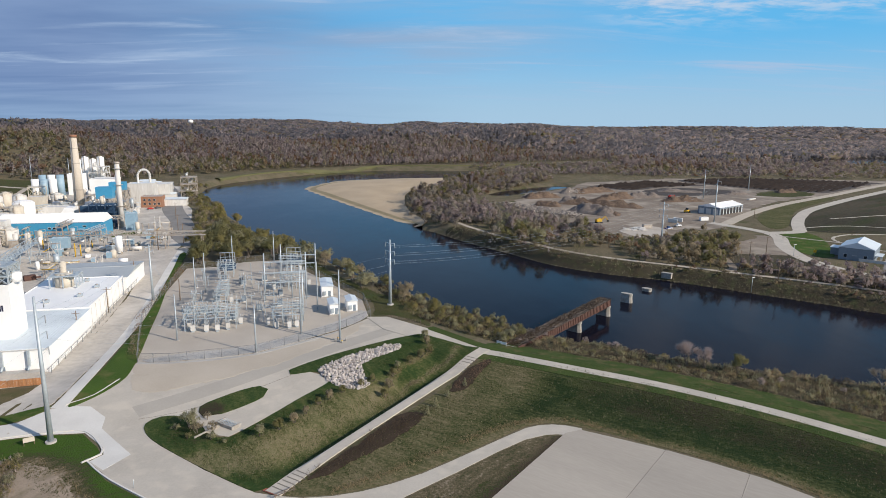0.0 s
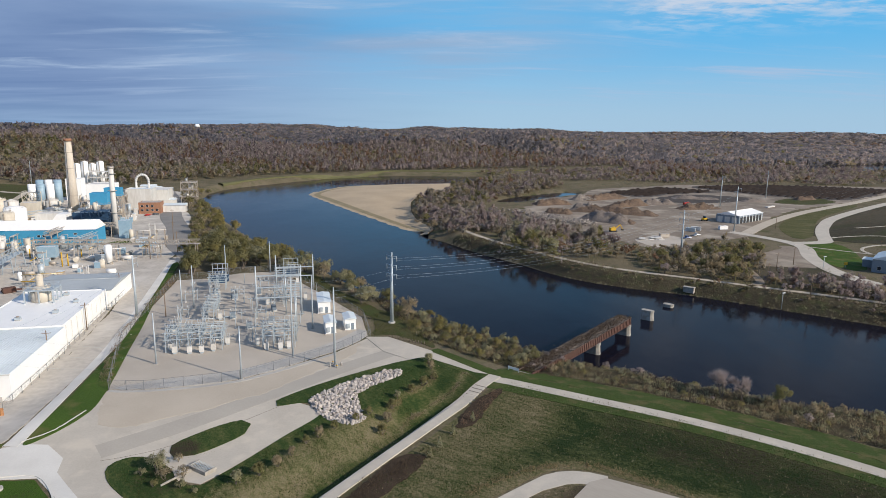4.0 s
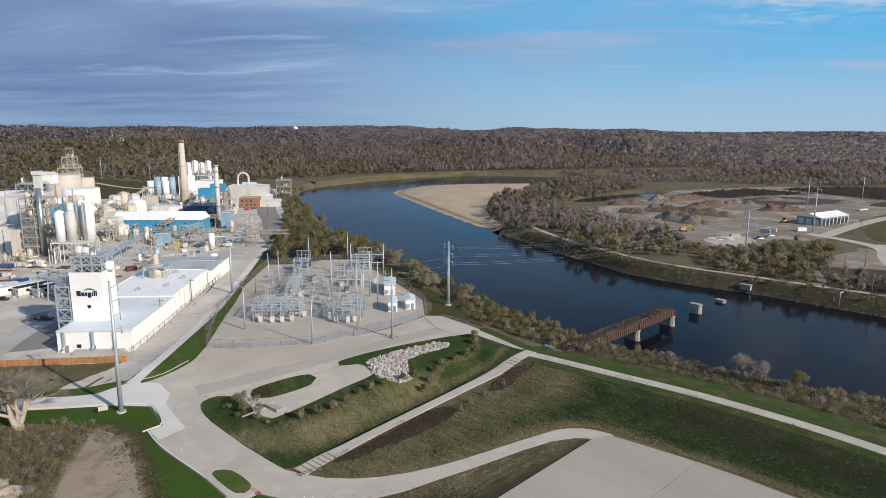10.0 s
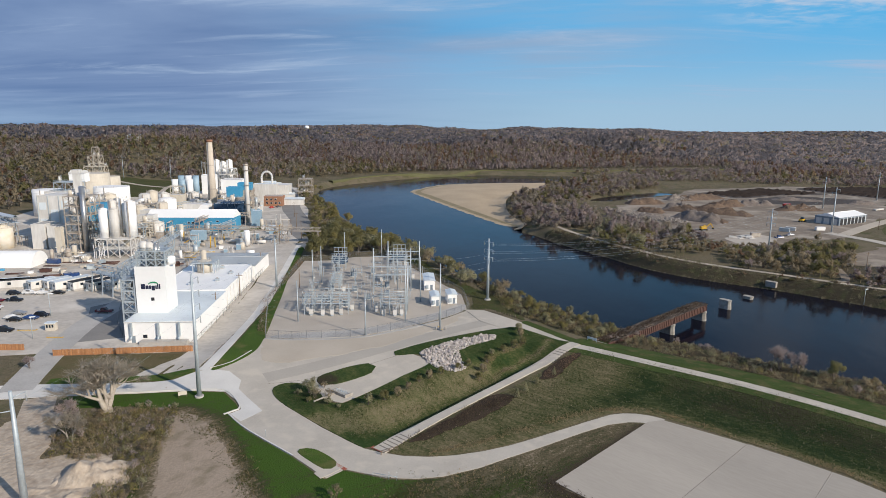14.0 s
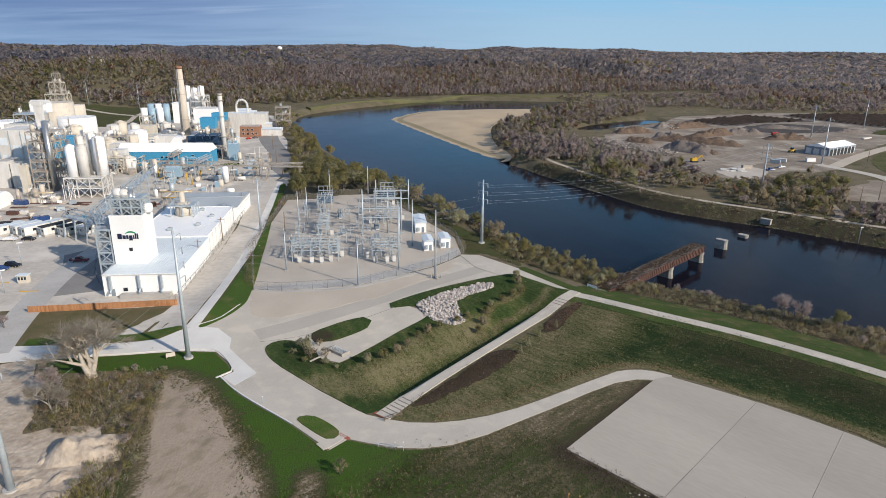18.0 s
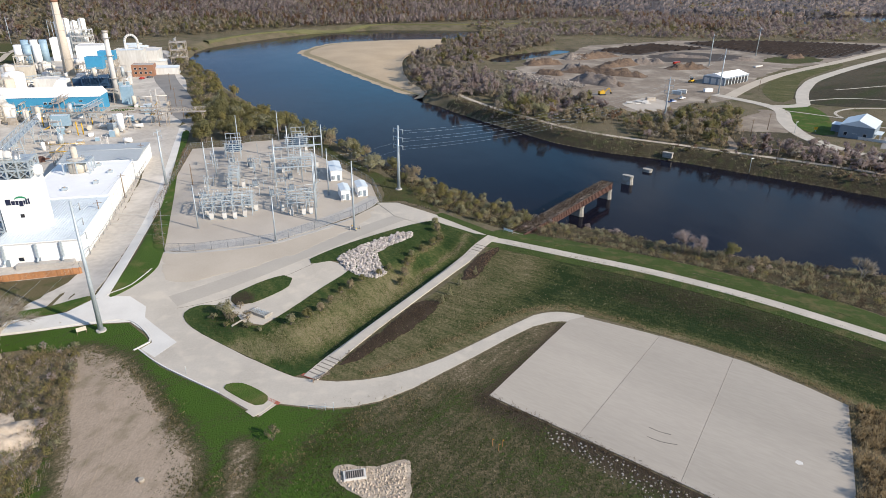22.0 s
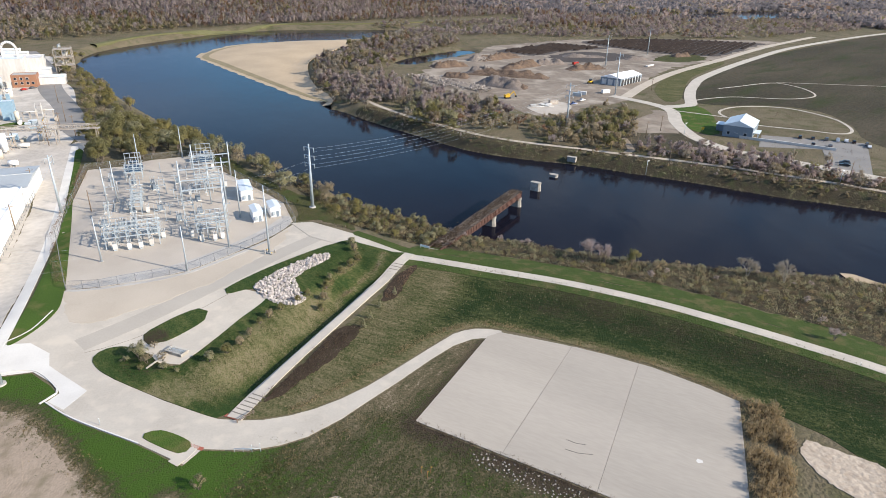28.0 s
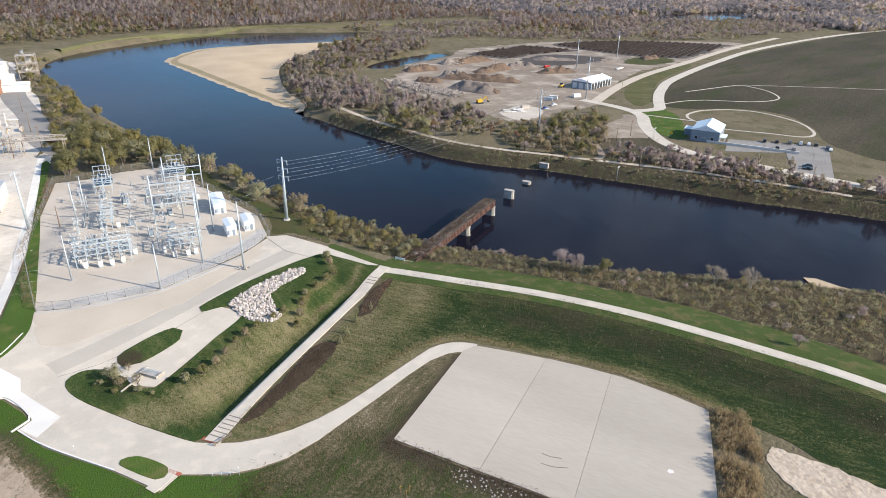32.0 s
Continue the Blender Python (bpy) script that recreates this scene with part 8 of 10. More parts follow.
def leaf_tris(rs, centres, size, long=1.0, up=0.0, out=None):
    """A triangle at each centre; with out they face about that way, else any way."""
    n = len(centres)
    a = rs.normal(size=(n, 3))
    a[:, 2] += up * np.sign(a[:, 2] + 0.3) * 2
    a = unit(a)
    b = unit(np.cross(a, rs.normal(size=(n, 3)) if out is None else out))
    if out is not None:
        a = unit(np.cross(out, b) * np.sign((np.cross(out, b) * a).sum(1))[:, None])
    s = (size * rs.uniform(0.6, 1.4, n))[:, None]
    return np.stack([centres - b * s * 0.5, centres + b * s * 0.5, centres + a * s * long], 1)


def crown_points(rs, n, clumps, rx, rz, z0, hollow=0.35):
    """Points in uneven clumps through a crown, and the way each faces."""
    c = unit(rs.normal(size=(clumps, 3)))
    c *= (hollow + (1 - hollow) * rs.uniform(0, 1, clumps) ** 0.5)[:, None]
    c[:, 2] = np.abs(c[:, 2]) * 1.15 - 0.28
    size = rs.uniform(0.2, 0.42, clumps)
    k = rs.integers(0, clumps, n)
    off = unit(rs.normal(size=(n, 3)))
    p = c[k] + off * (size[k] * rs.uniform(0.5, 1.05, n))[:, None]
    face = unit(off + 0.6 * c[k] + rs.normal(size=(n, 3)) * 0.24)
    return p * np.array([rx, rx, rz]) + np.array([0, 0, z0]), face


def limbs(shape, rg, p, d, length, r, depth, spread=0.6, n=6, tips=None, rise=0.12):
    q = p + d * length
    shape.tube(p, q, r, r * 0.68, max(3, n), False)
    if tips is not None and depth < 2:
        tips += [(p.lerp(q, rg.uniform(0.2, 1)), d) for _ in range(3)] + [(q, d)]
    if depth == 0:
        return
    for k in range(rg.choice((2, 3, 3))):
        e = (d + Vector((rg.gauss(0, spread), rg.gauss(0, spread), rg.gauss(rise, spread * 0.6)))).normalized()
        limbs(shape, rg, q if k else p.lerp(q, rg.uniform(0.6, 0.95)), e, length * rg.uniform(0.62, 0.87), r * rg.uniform(0.52, 0.68), depth - 1, spread, n - 1, tips, rise)


def leafy_proto(label, leaf, bark, seed, n=1700, size=0.2, slim=1.0, name="tree"):
    """A tree drawn five metres high and scaled when placed."""
    rg, rs = random.Random(seed), np.random.default_rng(seed)
    t = thing(name, 0, 0, -500, 0, label, "tree" if name == "tree" else "shrub")
    s = Shape()
    for k in range(3):
        limbs(s, rg, Vector((rg.uniform(-0.2, 0.2), rg.uniform(-0.2, 0.2), -0.2)), Vector((rg.gauss(0, 0.25), rg.gauss(0, 0.25), 1)).normalized(), 1.5, 0.12, 2, 0.5, 5)
    part("trunk", s, bark, t)
    pts, face = crown_points(rs, n, 24, 2.1 * slim, 2.1, 2.6)
    pts[:, 2] = np.maximum(pts[:, 2], 0.25)
    blades = leaf_tris(rs, pts, size, out=face)
    part("crown", soup("crown", blades, leaf, unit(crown_way(blades, 1.6, 0.8) + 0.5 * face)), leaf, t)
    return t


def bare_proto(label, seed, bark=BARK, depth=4, leaf=TWIG, spread=0.42, trunk=1.15, girth=0.11, stems=2, twigs=3, fine=0.022):
    """A leafless tree: limbs that fork into fine twigs."""
    rg, rs = random.Random(seed), np.random.default_rng(seed)
    t = thing("tree", 0, 0, -500, 0, label, "tree")
    s, tips = Shape(), []
    for k in range(stems):
        limbs(s, rg, Vector((0.12 * k, 0, -0.2)), Vector((rg.gauss(0, 0.25), rg.gauss(0, 0.25), 1)).normalized(), trunk, girth, depth, spread, 6, tips)
    part("trunk", s, bark, t)
    p = np.repeat(np.array([tuple(q) for q, _ in tips]), twigs, 0)
    d = unit(np.repeat(np.array([tuple(v) for _, v in tips]), twigs, 0) + rs.normal(size=p.shape) * 0.5)
    w = unit(np.cross(d, rs.normal(size=p.shape))) * fine
    part("crown", soup("crown", np.stack([p - w, p + w, p + d * rs.uniform(0.35, 0.75, len(p))[:, None]], 1), leaf), leaf, t)
    return t


PROTOS = {
    "olive": [leafy_proto("bushy olive-green tree on the riverbank", OLIVE, BARK, s) for s in (1, 2, 3)],
    "yellow": [leafy_proto("yellow-green autumn tree on the riverbank", YELLOWLEAF, BARK, s) for s in (4, 5, 6)],
    "willow": [leafy_proto("grey-green willow shrub on the riverbank", WILLOW, BARK, s, 1100, 0.25) for s in (7, 8)],
    "rust": [leafy_proto("russet-brown autumn tree on the riverbank", RUSTLEAF, BARK, s, 760, 0.25) for s in (9, 10)],
    "tan": [leafy_proto("thin tan autumn tree", TANLEAF, BARK, s, 700, 0.25) for s in (11, 12)],
    "bare": [bare_proto("leafless grey tree with fine twigs", s) for s in (13, 14)],
    "pale": [bare_proto("leafless pale-barked tree", s, PALEBARK, 4, PALETWIG) for s in (15, 16)],
    "low": [leafy_proto("low shrub", m_, BARK, s_, 300, 0.32) for m_, s_ in ((TANLEAF, 41), (WILLOW, 42), (OLIVE, 43), (STRAW, 44), (TWIG, 45), (YELLOWLEAF, 46))],
    "great": [bare_proto("large leafless pale tree", s, PALEBARK, 5, PALETWIG, 0.5, 1.15, 0.2, 3, 3, 0.009) for s in (21, 21)],
}


def plant_tree(kind, x, y, h, rg, z=None, label=""):
    z = at_height(x, y) if z is None else z
    k = h / 5.0
    p = rg.choice(PROTOS[kind])
    m = pose(x, y, z, 0, 0, rg.uniform(0, 360)) @ Matrix.Diagonal((k * rg.uniform(0.85, 1.15), k * rg.uniform(0.85, 1.15), k, 1))
    t = copy_thing(p, m)
    if kind == "great":
        t.scale = (t.scale[0] * 1.55, t.scale[1] * 1.55, t.scale[2])
    if label:
        t["label"] = label
    return t


def scatter(loop, spacing, seed):
    rs = np.random.default_rng(seed)
    ax, ay = np.array([p[0] for p in loop]), np.array([p[1] for p in loop])
    gx_, gy_ = np.meshgrid(np.arange(ax.min(), ax.max(), spacing), np.arange(ay.min(), ay.max(), spacing))
    gx_, gy_ = gx_.ravel() + rs.uniform(-0.5, 0.5, gx_.size) * spacing, gy_.ravel() + rs.uniform(-0.5, 0.5, gy_.size) * spacing
    k = inside(gx_, gy_, loop)
    return gx_[k], gy_[k]


def dry(x, y, margin=1.0):
    return ~inside(x, y, RIVER) & (to_line(x, y, RIVER, True) > margin)


rg = random.Random(77)
# trees behind the substation and along the near bank
groves = [
    # (outline, gap, kinds, heights)
    ([(-112, 264), (-75, 274), (-60, 262), (-54, 268), (-62, 284), (-84, 312), (-122, 350), (-134, 330), (-122, 300)], 7.0, ("olive", "olive", "yellow", "willow", "olive"), (7, 10.5)),
    ([(-54, 266), (-40, 238), (-28, 215), (-20, 222), (-28, 242), (-52, 278)], 6.0, ("willow", "olive", "willow", "tan", "olive"), (4.5, 7)),
    ([(-10, 192), (3, 176), (16, 162), (24, 160), (32, 174), (20, 188), (6, 203), (-8, 214)], 4.8, ("willow", "yellow", "willow", "olive"), (2.4, 4.2)),
    ([(-16, 206), (-8, 200), (-10, 216), (-20, 228)], 4.4, ("olive", "tan", "willow"), (4, 6)),
    ([(-138, 335), (-128, 335), (-120, 380), (-150, 432), (-160, 452), (-166, 430), (-150, 385)], 7.8, ("yellow", "olive", "tan", "yellow"), (5.5, 9)),
    ([(-170, 445), (-160, 465), (-200, 535), (-226, 590), (-236, 660), (-246, 640), (-236, 580), (-210, 520)], 9.2, ("yellow", "tan", "olive"), (5, 9)),
]
for seed, (loop, gap, kinds, (h0, h1)) in enumerate(groves):
    for x, y in zip(*scatter(loop, gap, seed + 3)):
        if dry(np.array([x]), np.array([y]), 1.5)[0]:
            plant_tree(rg.choice(kinds), float(x), float(y), rg.uniform(h0, h1), rg)
for x, y, h, kd, lb in ((69.5, 143.8, 9.6, "bare", "pinkish-grey twin-stemmed tree on the riverbank"), (73.5, 141.8, 9.0, "bare", "pinkish-grey twin-stemmed tree on the riverbank"), (81.3, 138.6, 6.2, "olive", "rounded green bush on the riverbank"), (86.5, 134, 3.6, "tan", "small tan bush on the riverbank"), (112.8, 127, 9, "pale", "leafless pale sapling on the riverbank"), (121, 121.5, 9, "pale", "leafless pale sapling on the riverbank"), (110.5, 89.8, 4.8, "bare", "slim leafless sapling beside the trail"), (-96.5, 91.3, 15.0, "great", "large leafless pale-barked tree on the lawn"), (-94.3, 77.5, 11, "pale", "smaller leafless pale tree in the scrub"), (-100, 84, 9, "bare", "leafless tree at the scrub edge"), (-33.5, 65.7, 3.4, "tan", "lone yellowed shrub on the lawn"), (46, 163, 3.4, "bare", "leafless shrub beside the bridge"), (52, 158, 2.6, "bare", "leafless shrub beside the bridge"), (38, 160, 3.2, "willow", "grey willow shrub beside the bridge"), (30, 158, 3.4, "tan", "tan shrub beside the bridge"), (-134, 112, 5, "bare", "leafless young tree beside the fence"), (140, 100, 5, "bare", "leafless shrub on the riverbank"), (150, 95, 5, "pale", "leafless pale shrub on the riverbank")):
    plant_tree(kd, x, y, h, rg, label=lb)
for x, y, h, kd in ((-53.5, 108.5, 4.8, "willow"), (-51, 105.8, 3.4, "tan"), (-48, 106.5, 2.8, "tan"), (-56, 107, 2.0, "willow"), (-47, 103, 2.2, "willow"), (-52, 103.5, 1.8, "olive"), (-51, 112, 2.2, "tan"), (-44, 101.5, 1.6, "willow")):
    plant_tree(kd, x, y, h, rg, label="shrub round the drain headwall")
plume = [leafy_proto("feathery shrub planted in a row on the grass wedge", m, BARK, s, 620, 0.34, 0.6) for m, s in ((TANLEAF, 31), (OLIVE, 32), (WILLOW, 33))]
rows = catmull(SHRUB_LINE[::2], step=3.3) + catmull(SHRUB_LINE_LOW[::2], step=3.3)
for n_, (x, y) in enumerate(rows):
    h_ = rg.uniform(2.2, 3.4)
    x, y = x + rg.uniform(-0.5, 0.5), y + rg.uniform(-0.5, 0.5)
    copy_thing(rg.choice(plume), pose(x, y, at_height(x, y) + 0.1, 0, 0, rg.uniform(0, 360)) @ Matrix.Diagonal((h_ / 5 * 1.35, h_ / 5 * 1.35, h_ / 5, 1)))
PROTOS["plume"] = plume
for x, y in ((-2.2, 114.4), (-0.2, 118.4), (2.6, 123.8), (7.2, 130.2)):
    c_ = thing("young_conifer", x, y, at_height(x, y), 0, "small blue-green conifer beside the ramp", "conifer", "young conifers")
    part("trunk", Shape().tube((0, 0, 0), (0, 0, 1.0), 0.07, 0.05, 6), BARK, c_)
    rs_ = np.random.default_rng(int(x * 10) + 50)
    zz = rs_.uniform(0.2, 2.4, 220)
    aa, rr = rs_.uniform(0, 6.28, 220), (2.5 - zz) * 0.34 * rs_.uniform(0.5, 1, 220)
    part("crown", soup("crown", leaf_tris(rs_, np.stack([rr * np.cos(aa), rr * np.sin(aa), zz], 1), 0.22), WILLOW), WILLOW, c_)


# ---- brush, tall weeds and grass tufts ----
def tufts(name, x, y, h, k, wide, material, label, seed, blade=1.0):
    """Low uneven clumps of small blades at many places, as one mesh."""
    rs = np.random.default_rng(seed)
    lie = 0.5 + 0.3 * np.sin(x / 2.3 + seed + 1.7 * np.sin(y / 3.1)) + 0.3 * np.sin(y / 1.9 - x / 4.7 + seed) * np.sin(x / 1.3)
    keep = lie + rs.uniform(-0.25, 0.25, len(x)) > 0.22
    x, y, lie = x[keep], y[keep], lie[keep]
    n, k = len(x), int(k * 1.7)
    tall = np.repeat(h * (0.3 + 0.9 * lie) * rs.uniform(0.45, 1.4, n), k)
    u = rs.normal(size=(n * k, 2)) * wide * 0.45
    z = tall * rs.uniform(0.0, 1.0, n * k) ** 0.8 * np.exp(-(u**2).sum(1) / (wide * wide))
    c = np.repeat(np.stack([x, y, height(x, y)], 1), k, 0) + np.c_[u, z]
    size = np.clip(tall * 0.05, 0.03, 0.07) * max(1.0, wide) ** 1.5 * blade
    face = unit(np.c_[u / wide, 0.12 + 0 * z] + rs.normal(size=(n * k, 3)) * np.array([0.5, 0.5, 0.25]))
    t = leaf_tris(rs, c, size, 5.5 / blade**0.5, 1.2, face)
    return tagged(part(name, soup(name, t, material), material), label, name.replace("_", " "), kind="stuff")


def brush(name, loop, gap, h, k, wide, material, label, seed, blade=1.0):
    x, y = scatter(loop, gap, seed)
    keep = dry(x, y, 0.3)
    return tufts(name, x[keep], y[keep], h, k, wide, material, label, seed, blade)


SCRUBLOOP = [(-102, 89), (-92, 94.5), (-81, 95.5), (-75.5, 83), (-70, 66), (-67, 52), (-70, 36), (-80, 36), (-76, 55), (-78.5, 66), (-81, 73), (-93, 68.5), (-100, 80)]
brush("brown_brush", SCRUBLOOP, 1.4, 1.3, 14, 0.9, TWIG, "dense brown tall weeds beside the dirt strip", 1, 1.3)
brush("olive_brush", SCRUBLOOP, 1.0, 1.3, 16, 1.0, OLIVE, "olive and green brush among brown weeds", 2, 1.4)
brush("straw_brush", SCRUBLOOP, 1.2, 1.4, 16, 0.8, STRAW, "straw-coloured tall grass in the scrub", 3, 1.3)
for x, y in zip(*scatter(SCRUBLOOP, 2.9, 72)):
    s_ = plant_tree("low", float(x), float(y), rg.uniform(1.3, 2.8), rg)
    tagged(s_, "rounded dry shrub in the scrub beside the dirt strip", "shrub", "scrub shrubs")
    s_.name = "shrub"
brush("yellow_brush", [(-72, 62), (-68, 50), (-69, 36), (-75, 36), (-76, 52)], 1.2, 1.80, 24, 1.0, YELLOWLEAF, "yellow-green brush at the scrub edge", 4, 2.4)
EASTBRUSH = [(74.3, 73.2), (81, 70), (77, 60), (64, 42), (54, 34), (53.8, 38.2), (62, 52)]
brush("straw_brush", EASTBRUSH, 0.8, 2.3, 22, 0.7, STRAW, "tall straw-coloured weeds beside the pad", 5, 2.2)
brush("brown_brush", EASTBRUSH, 1.7, 1.26, 16, 0.9, BROWNWEED, "brown weeds beside the pad", 6, 2.2)
FENCESTRIP = [(-81.5, 147), (-84, 146), (-99, 184), (-113.5, 258), (-110, 259.5), (-98, 186)]
brush("russet_brush", FENCESTRIP, 1.2, 1.71, 20, 0.9, RUSTLEAF, "russet weeds growing along the fence", 7)
brush("straw_brush", FENCESTRIP, 1.5, 1.62, 18, 0.9, TANLEAF, "tan weeds growing along the fence", 8)
BANKSTRIP = [(20, 160), (38, 152.5), (58, 141.5), (76, 130.5), (92, 118.5), (108, 104.5), (122, 88.5), (134, 71), (165, 40), (190, 70), (160, 120), (134, 133), (109, 141), (84, 151), (60, 165), (40, 175), (26, 190), (8, 205), (-16, 236), (-24, 228), (-14, 200), (-8, 186)]
BANKMEADOW = [(-20, 186), (-24, 205), (-45, 240), (-62, 264), (-54, 266), (-40, 240), (-22, 214), (-10, 200), (-4, 186), (-2, 174), (-12, 184)]
sheet("bank_meadow", BANKMEADOW, DULL, 0.09, "rough green slope between substation fence and river", "grass", 1.2, True, 3, ragged=1.4)
brush("meadow_weeds", BANKMEADOW, 1.3, 0.7, 10, 0.8, GRASSBLADE, "rough grass on the slope beside the fence", 92, 2.4)
sheet("near_bank_soil", BANKSTRIP, BANKSOIL, 0.06, "dark soil under the near bank weeds", "bank", 1.0, True, 2.5, ragged=1.0)
brush("brown_brush", BANKSTRIP, 1.7, 1.2, 14, 0.9, BROWNWEED, "brown weeds on the river bank", 9, 2.2)
brush("tan_brush", BANKSTRIP, 1.8, 1.1, 14, 1.0, TANLEAF, "tan weeds on the river bank", 91, 2.2)
brush("olive_brush", BANKSTRIP, 1.9, 0.99, 16, 1.2, WILLOW, "grey-green weeds on the river bank", 10, 2.2)
brush("straw_brush", BANKSTRIP, 2.0, 0.90, 16, 1.0, STRAW, "straw-coloured grass on the river bank", 11, 2.2)
brush("brown_brush", [(8, 374), (42, 320), (85, 270), (127, 244), (183, 199), (288, 111), (298, 120), (196, 209), (136, 251), (92, 279), (54, 323), (22, 376)], 1.5, 1.2, 14, 1.3, BROWNWEED, "brown brush over the far bank", 30)
brush("olive_brush", [(8, 374), (42, 320), (85, 270), (127, 244), (183, 199), (288, 111), (298, 120), (196, 209), (136, 251), (92, 279), (54, 323), (22, 376)], 2.4, 1.2, 14, 1.4, WILLOW, "grey-green brush over the far bank", 31)
brush("brown_brush", [(150, 250), (214, 196), (330, 82), (348, 96), (252, 192), (206, 236), (170, 268)], 2.4, 1.5, 12, 1.6, BROWNWEED, "dark brown undergrowth beside the park road", 32)
brush("yellow_brush", [(-12, 190), (2, 174), (14, 162), (22, 160), (30, 172), (14, 192), (-4, 210)], 1.8, 1.35, 20, 1.0, YELLOWLEAF, "yellow-green weeds beside the trailhead", 12)
MULCHBED = [(-26, 87.5), (-19.7, 92), (-13.8, 98.4), (0, 117.4), (-3, 118.6), (-13.9, 105.6), (-21, 94.5)]
brush("mulch_weeds", MULCHBED, 0.6, 1.1, 12, 0.5, BROWNWEED, "dark dead plants in the mulch strip", 13)
brush("mulch_weeds", [(3.8, 127.2), (8, 130.4), (15, 143.6), (12.3, 143), (6.3, 135.6)], 0.5, 0.9, 10, 0.5, RUSTLEAF, "reddish dead plants in the mulch strip", 14)
brush("pale_plumes", [(-25, 87.3), (-14, 97), (-1, 114), (3, 122), (1, 118.2), (-13.4, 98)], 1.4, 0.9, 7, 0.5, WILLOW, "pale seeding grasses along the mulch strip", 15)
SLOPE = [(-27, 85), (-11, 89.5), (12.5, 107.5), (22, 111.5), (31, 111), (45, 101.6), (62, 89.6), (76, 75), (90, 56), (120, 52), (112, 75), (104, 85.6), (90, 99), (74, 113.2), (55, 127.4), (35, 138.8), (18, 148.5), (1.5, 126)]
brush("grass_tufts", SLOPE, 1.5, 0.22, 3, 0.5, GRASSBLADE, "mown grass stubble on the levee slope", 16, 3.0)
brush("dark_grass_tufts", SLOPE, 0.9, 0.24, 3, 0.5, DARKBLADE, "dark grass clumps on the levee slope", 161, 3.0)
brush("dry_grass_tufts", SLOPE, 1.5, 0.26, 3, 0.5, TANLEAF, "dry grass stubble on the levee slope", 17, 2.5)
WEDGE = [(-61, 107), (-60, 111), (-48, 104.5), (-44, 103), (-33, 120.5), (-26.5, 131), (-17, 145), (-6, 162), (8, 154), (11, 151), (-3, 130.5), (-22, 101.5), (-32, 85.6), (-45, 92.6)]
brush("grass_tufts", WEDGE, 0.6, 0.3, 4, 0.45, GRASSBLADE, "uneven grass on the wedge between road and ramp", 18, 3.0)
brush("dark_grass_tufts", WEDGE, 0.7, 0.32, 4, 0.45, DARKBLADE, "dark grass clumps on the wedge", 181, 3.0)
brush("dry_grass_tufts", [(-46, 95), (-33, 86.6), (-23, 101), (-6, 127), (-12, 133), (-27, 118), (-40, 104)], 0.6, 0.42, 5, 0.5, TANLEAF, "dry tall grass across the wedge", 19, 2.0)
FIELD = [(-19, 70), (-5, 79), (3, 84), (5, 76), (34, 52), (52, 36), (55, 26), (-42, 26), (-38, 50)]
brush("grass_tufts", FIELD, 0.75, 0.25, 4, 0.5, GRASSBLADE, "patchy grass below the pad", 20, 3.0)
brush("dark_grass_tufts", FIELD, 0.9, 0.28, 4, 0.5, DARKBLADE, "dark grass clumps below the pad", 201, 3.0)
brush("dry_grass_tufts", FIELD, 1.3, 0.28, 4, 0.5, TANLEAF, "dry grass clumps below the pad", 202, 2.5)
brush("brown_brush", [(3, 79), (5, 76), (34, 51.5), (52, 36), (46, 34), (24, 52), (6, 70)], 0.8, 0.45, 12, 0.7, BROWNWEED, "dead weeds along the pad edge", 21)
brush("brown_brush", [(26, 104), (5, 77), (2, 79), (5.5, 86.5), (14, 95), (22, 102)], 0.7, 0.32, 12, 0.6, BROWNWEED, "dead weeds beside the drive", 22)
ISLE = [(-53.4, 116.6), (-49.8, 124), (-44.6, 127.4), (-41.4, 125.6), (-41.8, 120.5), (-45.8, 115), (-49.5, 113)]
brush("grass_tufts", ISLE, 0.9, 0.3, 4, 0.7, GRASSBLADE, "grass on the teardrop island", 23)
WESTLAWN = [(-134, 105), (-100, 112), (-97, 122), (-100, 129), (-138, 120)]
brush("dry_grass_tufts", WESTLAWN, 1.0, 0.2, 3, 0.8, TANLEAF, "dormant lawn stubble before the cedar fence", 24)


# ragged weeds along the edges of bare ground
def edge_weeds(line, wide, gap, h, material, label, seed):
    rs = np.random.default_rng(seed)
    p = np.repeat(np.array(catmull(line, step=gap)), 3, 0)
    p += rs.normal(size=p.shape) * wide
    tufts("edge_weeds", p[:, 0], p[:, 1], h, 6, 0.4, material, label, seed, 2.4)


edge_weeds(DRY_TERRACE[::2], 0.5, 0.16, 0.5, TANLEAF, "line of dry tall grass on the wedge", 407)
edge_weeds(SHRUB_LINE[::2], 0.7, 0.2, 0.45, STRAW, "dry grass under the shrub row", 408)
TRACKSIDE = [(-78, 93), (-69.5, 87.4), (-57.5, 76), (-49, 64), (-45, 52), (-48, 38)]
edge_weeds(TRACKSIDE, 1.6, 0.12, 0.22, GRASSBLADE, "sparse grass creeping over the dirt edge", 401)
edge_weeds(TRACKSIDE, 1.4, 0.3, 0.25, STRAW, "dry stubble along the dirt edge", 402)
edge_weeds([(-45, 50), (-42, 56), (-31, 60), (-22, 68), (-20, 73)], 2.6, 0.08, 0.25, GRASSBLADE, "grass creeping from lawn to field", 406)
edge_weeds([(-42, 56), (-31, 60), (-22, 68), (-14, 74), (-4, 80)], 1.6, 0.25, 0.25, STRAW, "dry stubble along the lawn edge", 403)
